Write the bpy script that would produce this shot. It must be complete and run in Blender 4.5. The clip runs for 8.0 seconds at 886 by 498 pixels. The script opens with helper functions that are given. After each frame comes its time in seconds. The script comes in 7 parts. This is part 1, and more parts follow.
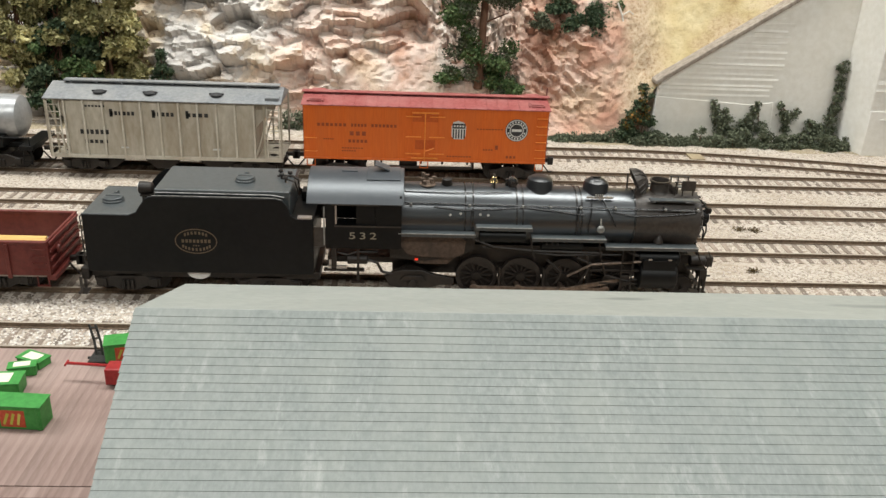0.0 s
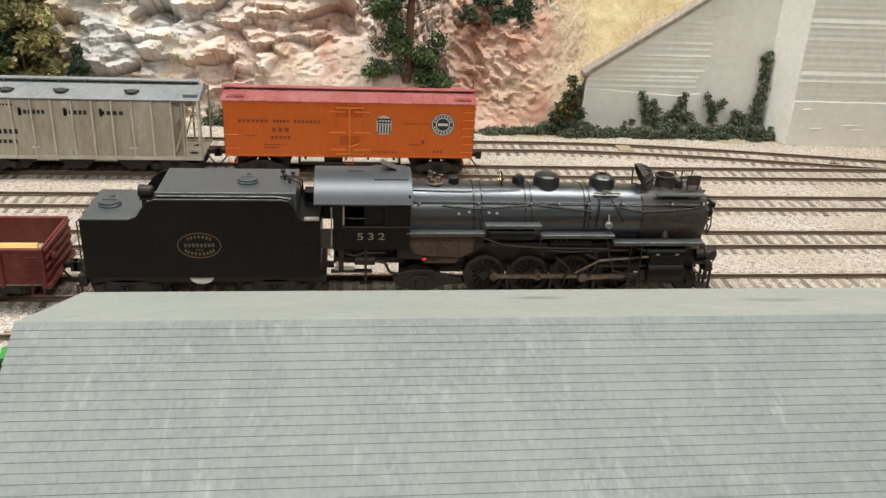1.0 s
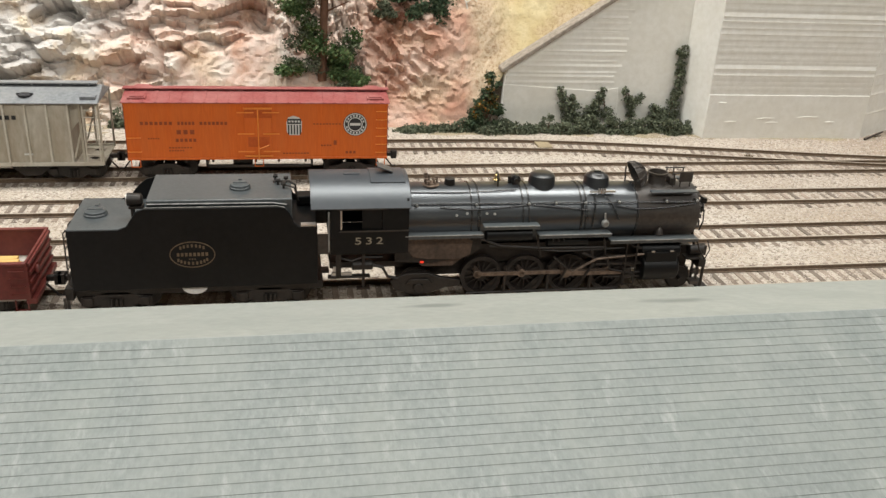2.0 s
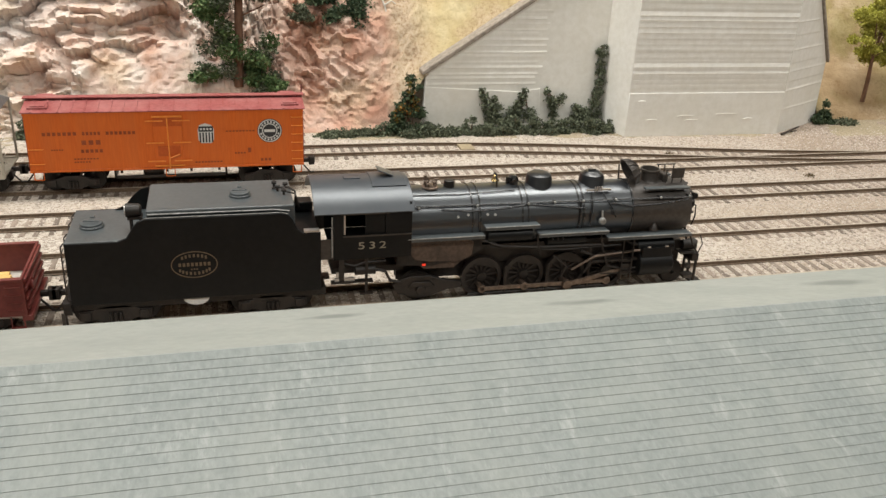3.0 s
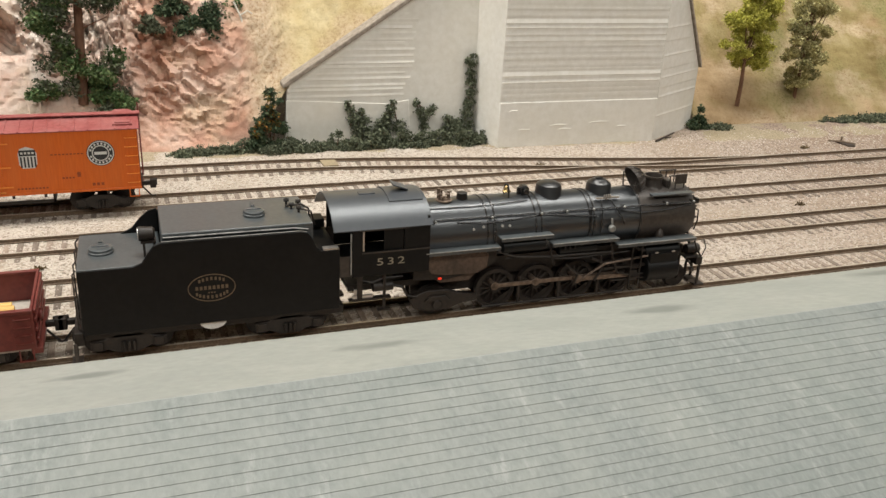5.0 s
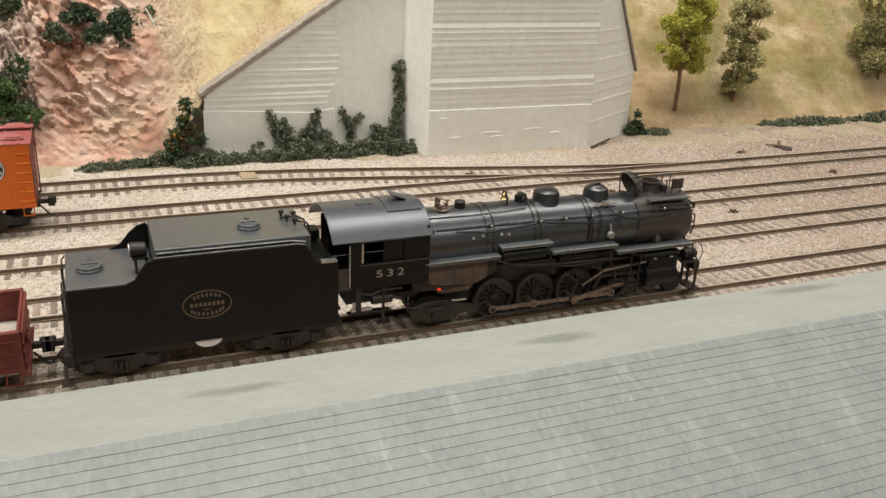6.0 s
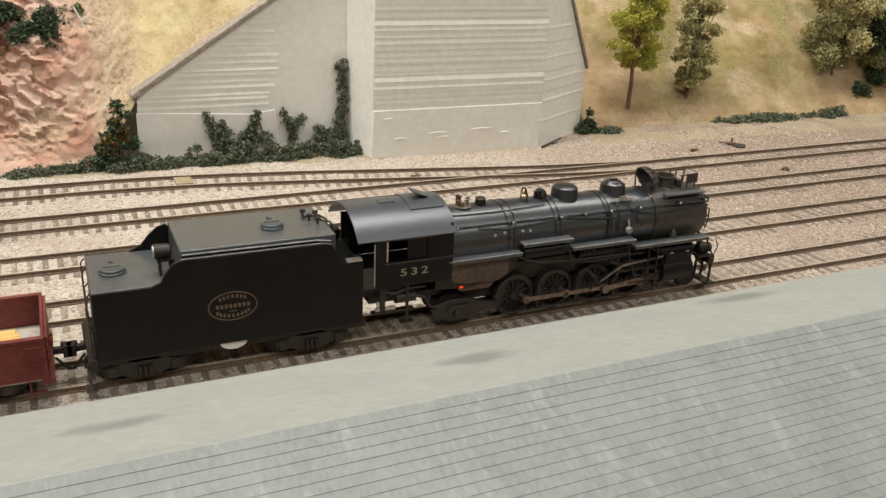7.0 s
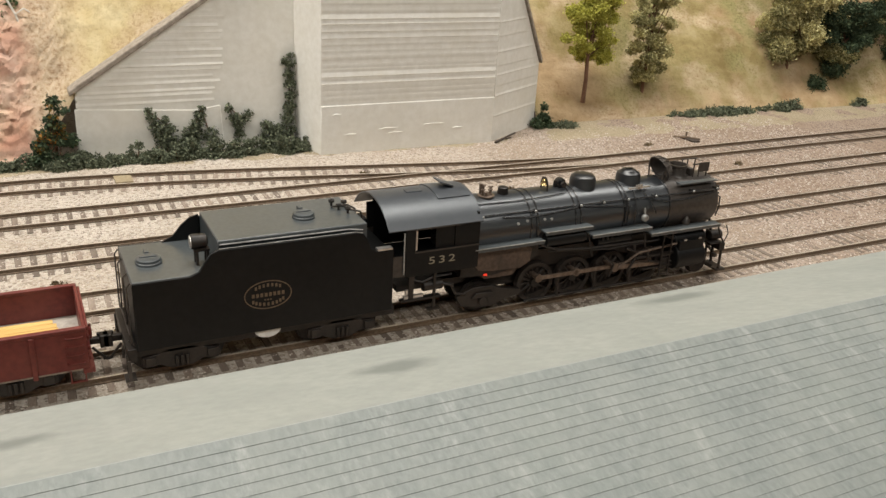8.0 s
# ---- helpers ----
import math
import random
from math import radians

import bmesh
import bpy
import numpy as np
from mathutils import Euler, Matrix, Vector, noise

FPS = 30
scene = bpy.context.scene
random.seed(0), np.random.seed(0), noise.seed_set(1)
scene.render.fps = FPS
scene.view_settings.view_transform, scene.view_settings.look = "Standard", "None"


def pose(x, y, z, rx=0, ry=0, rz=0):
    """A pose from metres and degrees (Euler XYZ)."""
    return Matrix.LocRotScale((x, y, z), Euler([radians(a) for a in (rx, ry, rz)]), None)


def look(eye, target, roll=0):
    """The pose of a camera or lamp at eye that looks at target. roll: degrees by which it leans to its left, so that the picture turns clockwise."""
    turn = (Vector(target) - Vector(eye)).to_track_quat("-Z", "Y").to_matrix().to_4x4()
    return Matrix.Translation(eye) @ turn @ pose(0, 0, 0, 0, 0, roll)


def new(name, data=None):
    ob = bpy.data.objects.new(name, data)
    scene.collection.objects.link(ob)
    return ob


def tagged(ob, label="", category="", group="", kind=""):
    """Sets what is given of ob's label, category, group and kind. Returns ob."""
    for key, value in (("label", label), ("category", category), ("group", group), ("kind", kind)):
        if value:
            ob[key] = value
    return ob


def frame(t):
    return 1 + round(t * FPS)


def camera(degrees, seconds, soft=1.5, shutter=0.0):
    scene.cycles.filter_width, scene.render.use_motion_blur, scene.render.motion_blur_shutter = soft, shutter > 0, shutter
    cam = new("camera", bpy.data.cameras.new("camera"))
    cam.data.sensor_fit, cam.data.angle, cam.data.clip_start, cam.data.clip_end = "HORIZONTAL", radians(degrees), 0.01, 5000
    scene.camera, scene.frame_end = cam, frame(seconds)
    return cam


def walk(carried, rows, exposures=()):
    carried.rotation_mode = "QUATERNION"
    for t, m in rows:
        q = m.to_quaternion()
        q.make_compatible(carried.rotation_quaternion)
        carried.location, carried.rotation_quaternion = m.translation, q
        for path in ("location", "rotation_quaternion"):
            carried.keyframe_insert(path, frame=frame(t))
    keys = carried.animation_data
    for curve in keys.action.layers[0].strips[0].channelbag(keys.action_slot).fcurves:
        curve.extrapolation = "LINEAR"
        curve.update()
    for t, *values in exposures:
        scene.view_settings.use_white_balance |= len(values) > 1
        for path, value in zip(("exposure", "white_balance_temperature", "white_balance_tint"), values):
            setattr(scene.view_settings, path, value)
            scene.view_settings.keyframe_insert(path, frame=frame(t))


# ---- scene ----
cam = camera(54.1, 8.0, soft=1.45)
PATH = [
    (0, (0.08465, -0.33037, 0.15846), (0.09453, -0.14687, 0.07951), 2.38),
    (0.5, (0.09004, -0.32831, 0.15847), (0.10543, -0.14553, 0.07876), 2.50),
    (1, (0.09605, -0.32380, 0.15848), (0.11787, -0.14188, 0.07831), 2.72),
    (1.5, (0.10431, -0.31919, 0.15856), (0.13256, -0.13852, 0.07758), 2.94),
    (3, (0.12342, -0.31179, 0.15683), (0.17136, -0.13448, 0.07769), 2.81),
    (3.5, (0.13317, -0.30944, 0.15605), (0.18553, -0.13331, 0.07707), 2.83),
    (4, (0.14080, -0.30678, 0.15590), (0.19720, -0.13139, 0.07805), 2.82),
    (4.5, (0.15117, -0.30321, 0.15668), (0.21153, -0.12897, 0.07924), 2.87),
    (6, (0.19152, -0.28618, 0.15540), (0.26397, -0.11591, 0.07951), 2.90),
    (6.5, (0.20235, -0.28093, 0.15348), (0.27813, -0.11181, 0.07826), 2.82),
    (7, (0.21136, -0.27704, 0.15366), (0.28992, -0.10957, 0.07763), 2.89),
    (7.5, (0.22067, -0.27467, 0.15308), (0.30191, -0.10882, 0.07631), 2.93),
    (8, (0.22632, -0.27437, 0.15323), (0.31061, -0.11019, 0.07616), 3.18),
]
EXPOSURES = [(0, -0.02, 6130, 7), (1.5, -0.03, 6180, 8), (3.5, -0.05, 6330, 9), (8, -0.08, 6450, 10)]
walk(cam, [(t, look(eye, target, roll)) for t, eye, target, roll in PATH], EXPOSURES)

# ---- room light ----
# The layout stands in a closed room with warm white ceiling fixtures; z = 0 is the top of the rails.
world = bpy.data.worlds.new("room_air")
scene.world = world
world.use_nodes = True
world.node_tree.nodes["Background"].inputs["Color"].default_value = (0.9, 0.86, 0.8, 1)
world.node_tree.nodes["Background"].inputs["Strength"].default_value = 0.02
LAMP_COLOUR = (1.0, 0.955, 0.88)
LAMP_PLACES = [(-1.0, 0.15, 18.5), (0.3, 0.15, 18.5), (1.6, 0.15, 7.0), (-0.4, -1.25, 12.0), (0.9, -1.25, 11.0)]  # x, y, watts

K = 0.001  # the things are drawn in millimetres, 1:87 models at their true size
rng = random.Random(7)


# ---- mesh helpers ----
def box(bm, x0, x1, y0, y1, z0, z1):
    v = [bm.verts.new((x, y, z)) for z in (z0, z1) for y in (y0, y1) for x in (x0, x1)]
    for f in ((0, 2, 3, 1), (4, 5, 7, 6), (0, 1, 5, 4), (1, 3, 7, 5), (3, 2, 6, 7), (2, 0, 4, 6)):
        bm.faces.new([v[i] for i in f])
    return v


def prism(bm, outline, axis, a0, a1):
    """An outline of (u, v) drawn out along an axis: x takes (y, z), y takes (x, z), z takes (x, y)."""
    def at(u, v, a):
        return (a, u, v) if axis == "x" else (u, a, v) if axis == "y" else (u, v, a)
    lo = [bm.verts.new(at(u, v, a0)) for u, v in outline]
    hi = [bm.verts.new(at(u, v, a1)) for u, v in outline]
    n = len(outline)
    fs = [bm.faces.new(lo[::-1]), bm.faces.new(hi)]
    for i in range(n):
        fs.append(bm.faces.new((lo[i], lo[(i + 1) % n], hi[(i + 1) % n], hi[i])))
    bmesh.ops.recalc_face_normals(bm, faces=fs)


def rod(bm, a, b, r0, r1=None, seg=10, caps=True):
    a, b = Vector(a), Vector(b)
    r1 = r0 if r1 is None else r1
    turn = (b - a).to_track_quat("Z", "Y").to_matrix()
    rings = []
    for c, r in ((a, r0), (b, r1)):
        rings.append([bm.verts.new(c + turn @ Vector((r * math.cos(q), r * math.sin(q), 0))) for q in (2 * math.pi * i / seg for i in range(seg))])
    for i in range(seg):
        j = (i + 1) % seg
        bm.faces.new((rings[0][i], rings[0][j], rings[1][j], rings[1][i]))
    if caps:
        bm.faces.new(rings[0][::-1])
        bm.faces.new(rings[1])


def tube(bm, points, r, seg=6):
    for a, b in zip(points, points[1:]):
        rod(bm, a, b, r, seg=seg)


def lathe(bm, profile, centre, axis="z", seg=24):
    """A turned body: rows of (along the axis, radius) round the centre."""
    rings = []
    for a, r in profile:
        ring = []
        for i in range(seg):
            q = 2 * math.pi * i / seg
            u, v = max(r, 0.001) * math.cos(q), max(r, 0.001) * math.sin(q)
            off = (u, v, a) if axis == "z" else (a, u, v) if axis == "x" else (v, a, u)
            ring.append(bm.verts.new(Vector(centre) + Vector(off)))
        rings.append(ring)
    for lo, hi in zip(rings, rings[1:]):
        for i in range(seg):
            j = (i + 1) % seg
            bm.faces.new((lo[i], lo[j], hi[j], hi[i]))
    if profile[0] != profile[-1]:
        bm.faces.new(rings[0][::-1])
        bm.faces.new(rings[-1])


def strip(bm, rows, close=False):
    """Rows of equally many points, joined by quads."""
    grid = [[bm.verts.new(p) for p in row] for row in rows]
    for lo, hi in zip(grid, grid[1:]):
        n = len(lo)
        for i in range(n if close else n - 1):
            bm.faces.new((lo[i], lo[(i + 1) % n], hi[(i + 1) % n], hi[i]))


def finish(me, mats, smooth=35):
    for m in mats if isinstance(mats, (list, tuple)) else (mats,):
        me.materials.append(m)
    if smooth:
        me.polygons.foreach_set("use_smooth", [True] * len(me.polygons))
        me.set_sharp_from_angle(angle=radians(smooth))


def to_mesh(name, bm, mats, at=(0, 0, 0), smooth=35):
    me = bpy.data.meshes.new(name)
    bm.normal_update()
    bm.transform(Matrix.Scale(K, 4) @ Matrix.Translation([-c for c in at]))
    bm.to_mesh(me)
    bm.free()
    finish(me, mats, smooth)
    return me


ORIGIN = {}


def thing(name, at, label, category, group=""):
    """An Empty at the base of a thing; at is in millimetres, and its parts are drawn in world millimetres at 0 s."""
    ob = new(name)
    ob.location = [c * K for c in at]
    ob.empty_display_size = 0.01
    ORIGIN[ob] = tuple(at)
    return tagged(ob, label, category, group)


def part(name, bm, mats, parent, label="", at=None, bevel=0.0, smooth=35):
    base = ORIGIN[parent]
    at = base if at is None else at
    ob = new(name, to_mesh(name, bm, mats, at, smooth))
    ob.parent = parent
    ob.location = [(a - b) * K for a, b in zip(at, base)]
    ORIGIN[ob] = tuple(at)
    if bevel:
        mod = ob.modifiers.new("worn_edge", "BEVEL")
        mod.width, mod.segments, mod.limit_method, mod.angle_limit = bevel * K, 2, "ANGLE", radians(40)
    if label:
        tagged(ob, label)
    return ob


def piece(name, me, parent, at):
    """One of many alike pieces on a shared mesh, under a thing or a piece of the setting; at in millimetres."""
    ob = new(name, me)
    ob.parent = parent
    ob.location = [(a - b) * K for a, b in zip(at, ORIGIN[parent])]
    return ob


def setting(name, bm, mats, label, category, smooth=0, kind="structure", bevel=0.0):
    ob = new(name, to_mesh(name, bm, mats, smooth=smooth))
    ORIGIN[ob] = (0, 0, 0)
    if bevel:
        mod = ob.modifiers.new("worn_edge", "BEVEL")
        mod.width, mod.segments, mod.limit_method, mod.angle_limit = bevel * K, 2, "ANGLE", radians(40)
    return tagged(ob, label, category, kind=kind)


# ---- materials ----
def surface(name, dark, light, grain=2.0, patch=30.0, rough=0.7, metal=0.0, bump=0.3, depth=0.3, stain=None, stain_amount=0.35, spread=(0.35, 0.65), stretch=(1, 1, 1), vary=0.0, spec=0.5, sheen=0.12):
    """A worn surface: grain and patch are the sizes of its fine and coarse variation, in millimetres."""
    m = bpy.data.materials.new(name)
    m.use_nodes = True
    n, link = m.node_tree.nodes, m.node_tree.links.new
    shader = n["Principled BSDF"]
    shader.inputs["Roughness"].default_value, shader.inputs["Metallic"].default_value = rough, metal
    shader.inputs["Specular IOR Level"].default_value = spec
    where = n.new("ShaderNodeTexCoord")
    scale = n.new("ShaderNodeMapping")
    scale.inputs["Scale"].default_value = stretch
    link(where.outputs["Object"], scale.inputs["Vector"])

    def noise_at(size, detail):
        t = n.new("ShaderNodeTexNoise")
        t.inputs["Scale"].default_value, t.inputs["Detail"].default_value, t.inputs["Roughness"].default_value = 1000.0 / size, detail, 0.6
        link(scale.outputs["Vector"], t.inputs["Vector"])
        return t.outputs["Fac"]

    fine, coarse = noise_at(grain, 6), noise_at(patch, 4)
    ramp = n.new("ShaderNodeValToRGB")
    ramp.color_ramp.elements[0].position, ramp.color_ramp.elements[1].position = spread
    ramp.color_ramp.elements[0].color, ramp.color_ramp.elements[1].color = (*dark, 1), (*light, 1)
    link(fine, ramp.inputs["Fac"])
    colour = ramp.outputs["Color"]
    worn = n.new("ShaderNodeMixRGB")
    worn.blend_type = "MIX"
    level = n.new("ShaderNodeMapRange")
    level.inputs["From Min"].default_value, level.inputs["From Max"].default_value = 0.42, 0.72
    level.inputs["To Max"].default_value = stain_amount
    link(coarse, level.inputs["Value"])
    link(level.outputs["Result"], worn.inputs["Fac"])
    link(colour, worn.inputs["Color1"])
    worn.inputs["Color2"].default_value = (*(stain or tuple(c * 0.6 for c in dark)), 1)
    colour = worn.outputs["Color"]
    if vary:
        info, hsv = n.new("ShaderNodeObjectInfo"), n.new("ShaderNodeHueSaturation")
        change = n.new("ShaderNodeMapRange")
        change.inputs["To Min"].default_value, change.inputs["To Max"].default_value = 1 - vary, 1 + vary
        link(info.outputs["Random"], change.inputs["Value"])
        link(change.outputs["Result"], hsv.inputs["Value"])
        link(colour, hsv.inputs["Color"])
        colour = hsv.outputs["Color"]
    link(colour, shader.inputs["Base Color"])
    if bump:
        relief = n.new("ShaderNodeBump")
        relief.inputs["Strength"].default_value, relief.inputs["Distance"].default_value = bump, depth * K
        link(fine, relief.inputs["Height"])
        link(relief.outputs["Normal"], shader.inputs["Normal"])
    uneven = n.new("ShaderNodeMapRange")
    uneven.inputs["To Min"].default_value, uneven.inputs["To Max"].default_value = max(rough - sheen, 0.02), min(rough + sheen, 1)
    link(coarse, uneven.inputs["Value"])
    link(uneven.outputs["Result"], shader.inputs["Roughness"])
    return m


def glowing(name, colour, strength):
    m = bpy.data.materials.new(name)
    m.use_nodes = True
    s = m.node_tree.nodes["Principled BSDF"]
    s.inputs["Base Color"].default_value = (*colour, 1)
    s.inputs["Emission Color"].default_value, s.inputs["Emission Strength"].default_value = (*colour, 1), strength
    return m


def granular(name, colours, size=1.0, patch=40.0, tint=(0.4, 0.3, 0.22), tint_amount=0.35, depth=0.5):
    """Crushed stone: each grain has its own shade."""
    m = bpy.data.materials.new(name)
    m.use_nodes = True
    n, link = m.node_tree.nodes, m.node_tree.links.new
    shader = n["Principled BSDF"]
    shader.inputs["Roughness"].default_value = 0.9
    shader.inputs["Specular IOR Level"].default_value = 0.2
    where = n.new("ShaderNodeTexCoord")
    cells = n.new("ShaderNodeTexVoronoi")
    cells.inputs["Scale"].default_value = 1000 / size
    link(where.outputs["Object"], cells.inputs["Vector"])
    ramp = n.new("ShaderNodeValToRGB")
    parts_of = n.new("ShaderNodeSeparateColor")
    link(cells.outputs["Color"], parts_of.inputs["Color"])
    link(parts_of.outputs["Red"], ramp.inputs["Fac"])
    while len(ramp.color_ramp.elements) < len(colours):
        ramp.color_ramp.elements.new(0.5)
    for i, c in enumerate(colours):
        ramp.color_ramp.elements[i].position = i / (len(colours) - 1)
        ramp.color_ramp.elements[i].color = (*c, 1)
    coarse = n.new("ShaderNodeTexNoise")
    coarse.inputs["Scale"].default_value, coarse.inputs["Detail"].default_value = 1000 / patch, 5
    link(where.outputs["Object"], coarse.inputs["Vector"])
    level = n.new("ShaderNodeMapRange")
    level.inputs["From Min"].default_value, level.inputs["From Max"].default_value, level.inputs["To Max"].default_value = 0.4, 0.7, tint_amount
    link(coarse.outputs["Fac"], level.inputs["Value"])
    mix = n.new("ShaderNodeMixRGB")
    link(level.outputs["Result"], mix.inputs["Fac"])
    link(ramp.outputs["Color"], mix.inputs["Color1"])
    mix.inputs["Color2"].default_value = (*tint, 1)
    link(mix.outputs["Color"], shader.inputs["Base Color"])
    relief = n.new("ShaderNodeBump")
    relief.invert = True
    relief.inputs["Strength"].default_value, relief.inputs["Distance"].default_value = 0.8, depth * K
    link(cells.outputs["Distance"], relief.inputs["Height"])
    link(relief.outputs["Normal"], shader.inputs["Normal"])
    return m


BALLAST = granular("ballast", [(0.21, 0.175, 0.14), (0.44, 0.385, 0.325), (0.51, 0.455, 0.39), (0.58, 0.53, 0.465)], 1.0, 45, (0.38, 0.31, 0.235), 0.6)


def browner_dimmer_ballast(m):
    """The ballast turns pinkish brown towards the far end of the yard; dimmer light is painted in there too."""
    n, link = m.node_tree.nodes, m.node_tree.links.new
    base = n["Principled BSDF"].inputs["Base Color"]
    plain = base.links[0].from_socket
    where, axes, level, mix = n.new("ShaderNodeTexCoord"), n.new("ShaderNodeSeparateXYZ"), n.new("ShaderNodeMapRange"), n.new("ShaderNodeMixRGB")
    link(where.outputs["Object"], axes.inputs["Vector"])
    link(axes.outputs["X"], level.inputs["Value"])
    level.inputs["From Min"].default_value, level.inputs["From Max"].default_value = 330 * K, 620 * K
    mix.blend_type = "MULTIPLY"
    mix.inputs["Color2"].default_value = (0.66, 0.58, 0.54, 1)
    link(level.outputs["Result"], mix.inputs["Fac"])
    link(plain, mix.inputs["Color1"])
    link(mix.outputs["Color"], base)


browner_dimmer_ballast(BALLAST)
STONE = surface("ballast_stone", (0.34, 0.28, 0.24), (0.68, 0.60, 0.53), 3, 20, 0.9, bump=0.2)
SLEEPER = surface("weathered_sleeper", (0.17, 0.13, 0.10), (0.32, 0.26, 0.21), 1.2, 12, 0.85, stretch=(1, 0.15, 1), vary=0.35)
RAIL_SIDE = surface("rusty_rail", (0.11, 0.076, 0.048), (0.21, 0.15, 0.10), 1.0, 15, 0.55, 0.1)
RAIL_TOP = surface("polished_rail_head", (0.40, 0.34, 0.27), (0.55, 0.48, 0.39), 2.0, 20, 0.35, 0.35, bump=0.05)
CONCRETE = surface("cast_concrete", (0.79, 0.775, 0.72), (0.87, 0.86, 0.815), 4.0, 45, 0.85, bump=0.2, depth=0.25, stain=(0.76, 0.73, 0.64), stain_amount=0.5)
COPING = surface("stained_coping", (0.26, 0.22, 0.18), (0.42, 0.37, 0.31), 3.0, 20, 0.85)
ROOFING = surface("grey_green_roofing", (0.143, 0.163, 0.155), (0.190, 0.209, 0.199), 1.4, 18, 0.5, bump=0.2, depth=0.2, stain=(0.24, 0.255, 0.235), stain_amount=0.6, vary=0.025, stretch=(1.3, 0.6, 1))
FELT = surface("roofing_felt", (0.28, 0.297, 0.276), (0.33, 0.345, 0.32), 3.0, 30, 0.55, bump=0.12, depth=0.2, stain=(0.235, 0.255, 0.238), stain_amount=0.5)


def flecks(m, size, stretch, colour, lo, hi, amount):
    """Scattered pale scuffs and streaks over a surface."""
    n, link = m.node_tree.nodes, m.node_tree.links.new
    shader = n["Principled BSDF"]
    colour_in = shader.inputs["Base Color"].links[0].from_socket
    where, scale, t, level, mix = (n.new("ShaderNode" + k) for k in ("TexCoord", "Mapping", "TexNoise", "MapRange", "MixRGB"))
    scale.inputs["Scale"].default_value = stretch
    t.inputs["Scale"].default_value, t.inputs["Detail"].default_value, t.inputs["Roughness"].default_value = 1000 / size, 7, 0.75
    for key, value in (("From Min", lo), ("From Max", hi), ("To Max", amount)):
        level.inputs[key].default_value = value
    link(where.outputs["Object"], scale.inputs["Vector"])
    link(scale.outputs["Vector"], t.inputs["Vector"])
    link(t.outputs["Fac"], level.inputs["Value"])
    link(level.outputs["Result"], mix.inputs["Fac"])
    link(colour_in, mix.inputs["Color1"])
    mix.inputs["Color2"].default_value = (*colour, 1)
    link(mix.outputs["Color"], shader.inputs["Base Color"])


flecks(ROOFING, 9.0, (1.6, 0.45, 1), (0.33, 0.345, 0.325), 0.56, 0.78, 0.8)
flecks(ROOFING, 30.0, (1, 1, 1), (0.135, 0.165, 0.152), 0.52, 0.75, 0.5)
flecks(FELT, 14.0, (1, 1, 1), (0.31, 0.315, 0.295), 0.52, 0.75, 0.6)


def spots(m, places, colour, amount):
    """Soft-edged damp spots: rows of x, y, half length, half width in the part's own millimetres."""
    n, link = m.node_tree.nodes, m.node_tree.links.new
    shader = n["Principled BSDF"]
    where, wave = n.new("ShaderNodeTexCoord"), n.new("ShaderNodeTexNoise")
    wave.inputs["Scale"].default_value = 110
    link(where.outputs["Object"], wave.inputs["Vector"])
    for x, y, rx, ry in places:
        colour_in = shader.inputs["Base Color"].links[0].from_socket
        move = n.new("ShaderNodeMapping")
        move.vector_type = "POINT"
        move.inputs["Location"].default_value = (-x / rx, -y / ry, 0)
        move.inputs["Scale"].default_value = (1000 / rx, 1000 / ry, 0)
        link(where.outputs["Object"], move.inputs["Vector"])
        far = n.new("ShaderNodeVectorMath")
        far.operation = "LENGTH"
        link(move.outputs["Vector"], far.inputs[0])
        add = n.new("ShaderNodeMath")
        add.operation = "ADD"
        link(far.outputs["Value"], add.inputs[0])
        link(wave.outputs["Fac"], add.inputs[1])
        edge = n.new("ShaderNodeMapRange")
        for key, value in (("From Min", 0.9), ("From Max", 1.6), ("To Min", amount), ("To Max", 0.0)):
            edge.inputs[key].default_value = value
        link(add.outputs["Value"], edge.inputs["Value"])
        mix = n.new("ShaderNodeMixRGB")
        link(edge.outputs["Result"], mix.inputs["Fac"])
        link(colour_in, mix.inputs["Color1"])
        mix.inputs["Color2"].default_value = (*colour, 1)
        link(mix.outputs["Color"], shader.inputs["Base Color"])


spots(FELT, [(-33, 24.5, 11, 7), (-114, 24, 11, 5), (-180, 32, 9, 4), (60, 40, 16, 6)], (0.15, 0.168, 0.155), 0.75)
PLANK = surface("faded_platform_plank", (0.20, 0.135, 0.115), (0.34, 0.25, 0.22), 3.0, 25, 0.8, stretch=(1, 0.12, 1), vary=0.07)
WALL_PAINT = surface("station_wall_paint", (0.30, 0.20, 0.13), (0.40, 0.28, 0.18), 2.0, 20, 0.8)
PLASTER = surface("room_plaster", (0.34, 0.33, 0.31), (0.42, 0.41, 0.38), 20, 400, 0.9)
CARPET = surface("room_floor", (0.12, 0.11, 0.10), (0.2, 0.18, 0.16), 10, 300, 0.9)
FASCIA = surface("layout_fascia", (0.05, 0.08, 0.06), (0.07, 0.10, 0.08), 10, 200, 0.5)
LAMP_GLOW = glowing("lamp_diffuser", (1.0, 0.93, 0.82), 1.5)
LAMP_WHITE = surface("lamp_housing", (0.75, 0.75, 0.73), (0.8, 0.8, 0.78), 5, 100, 0.5)


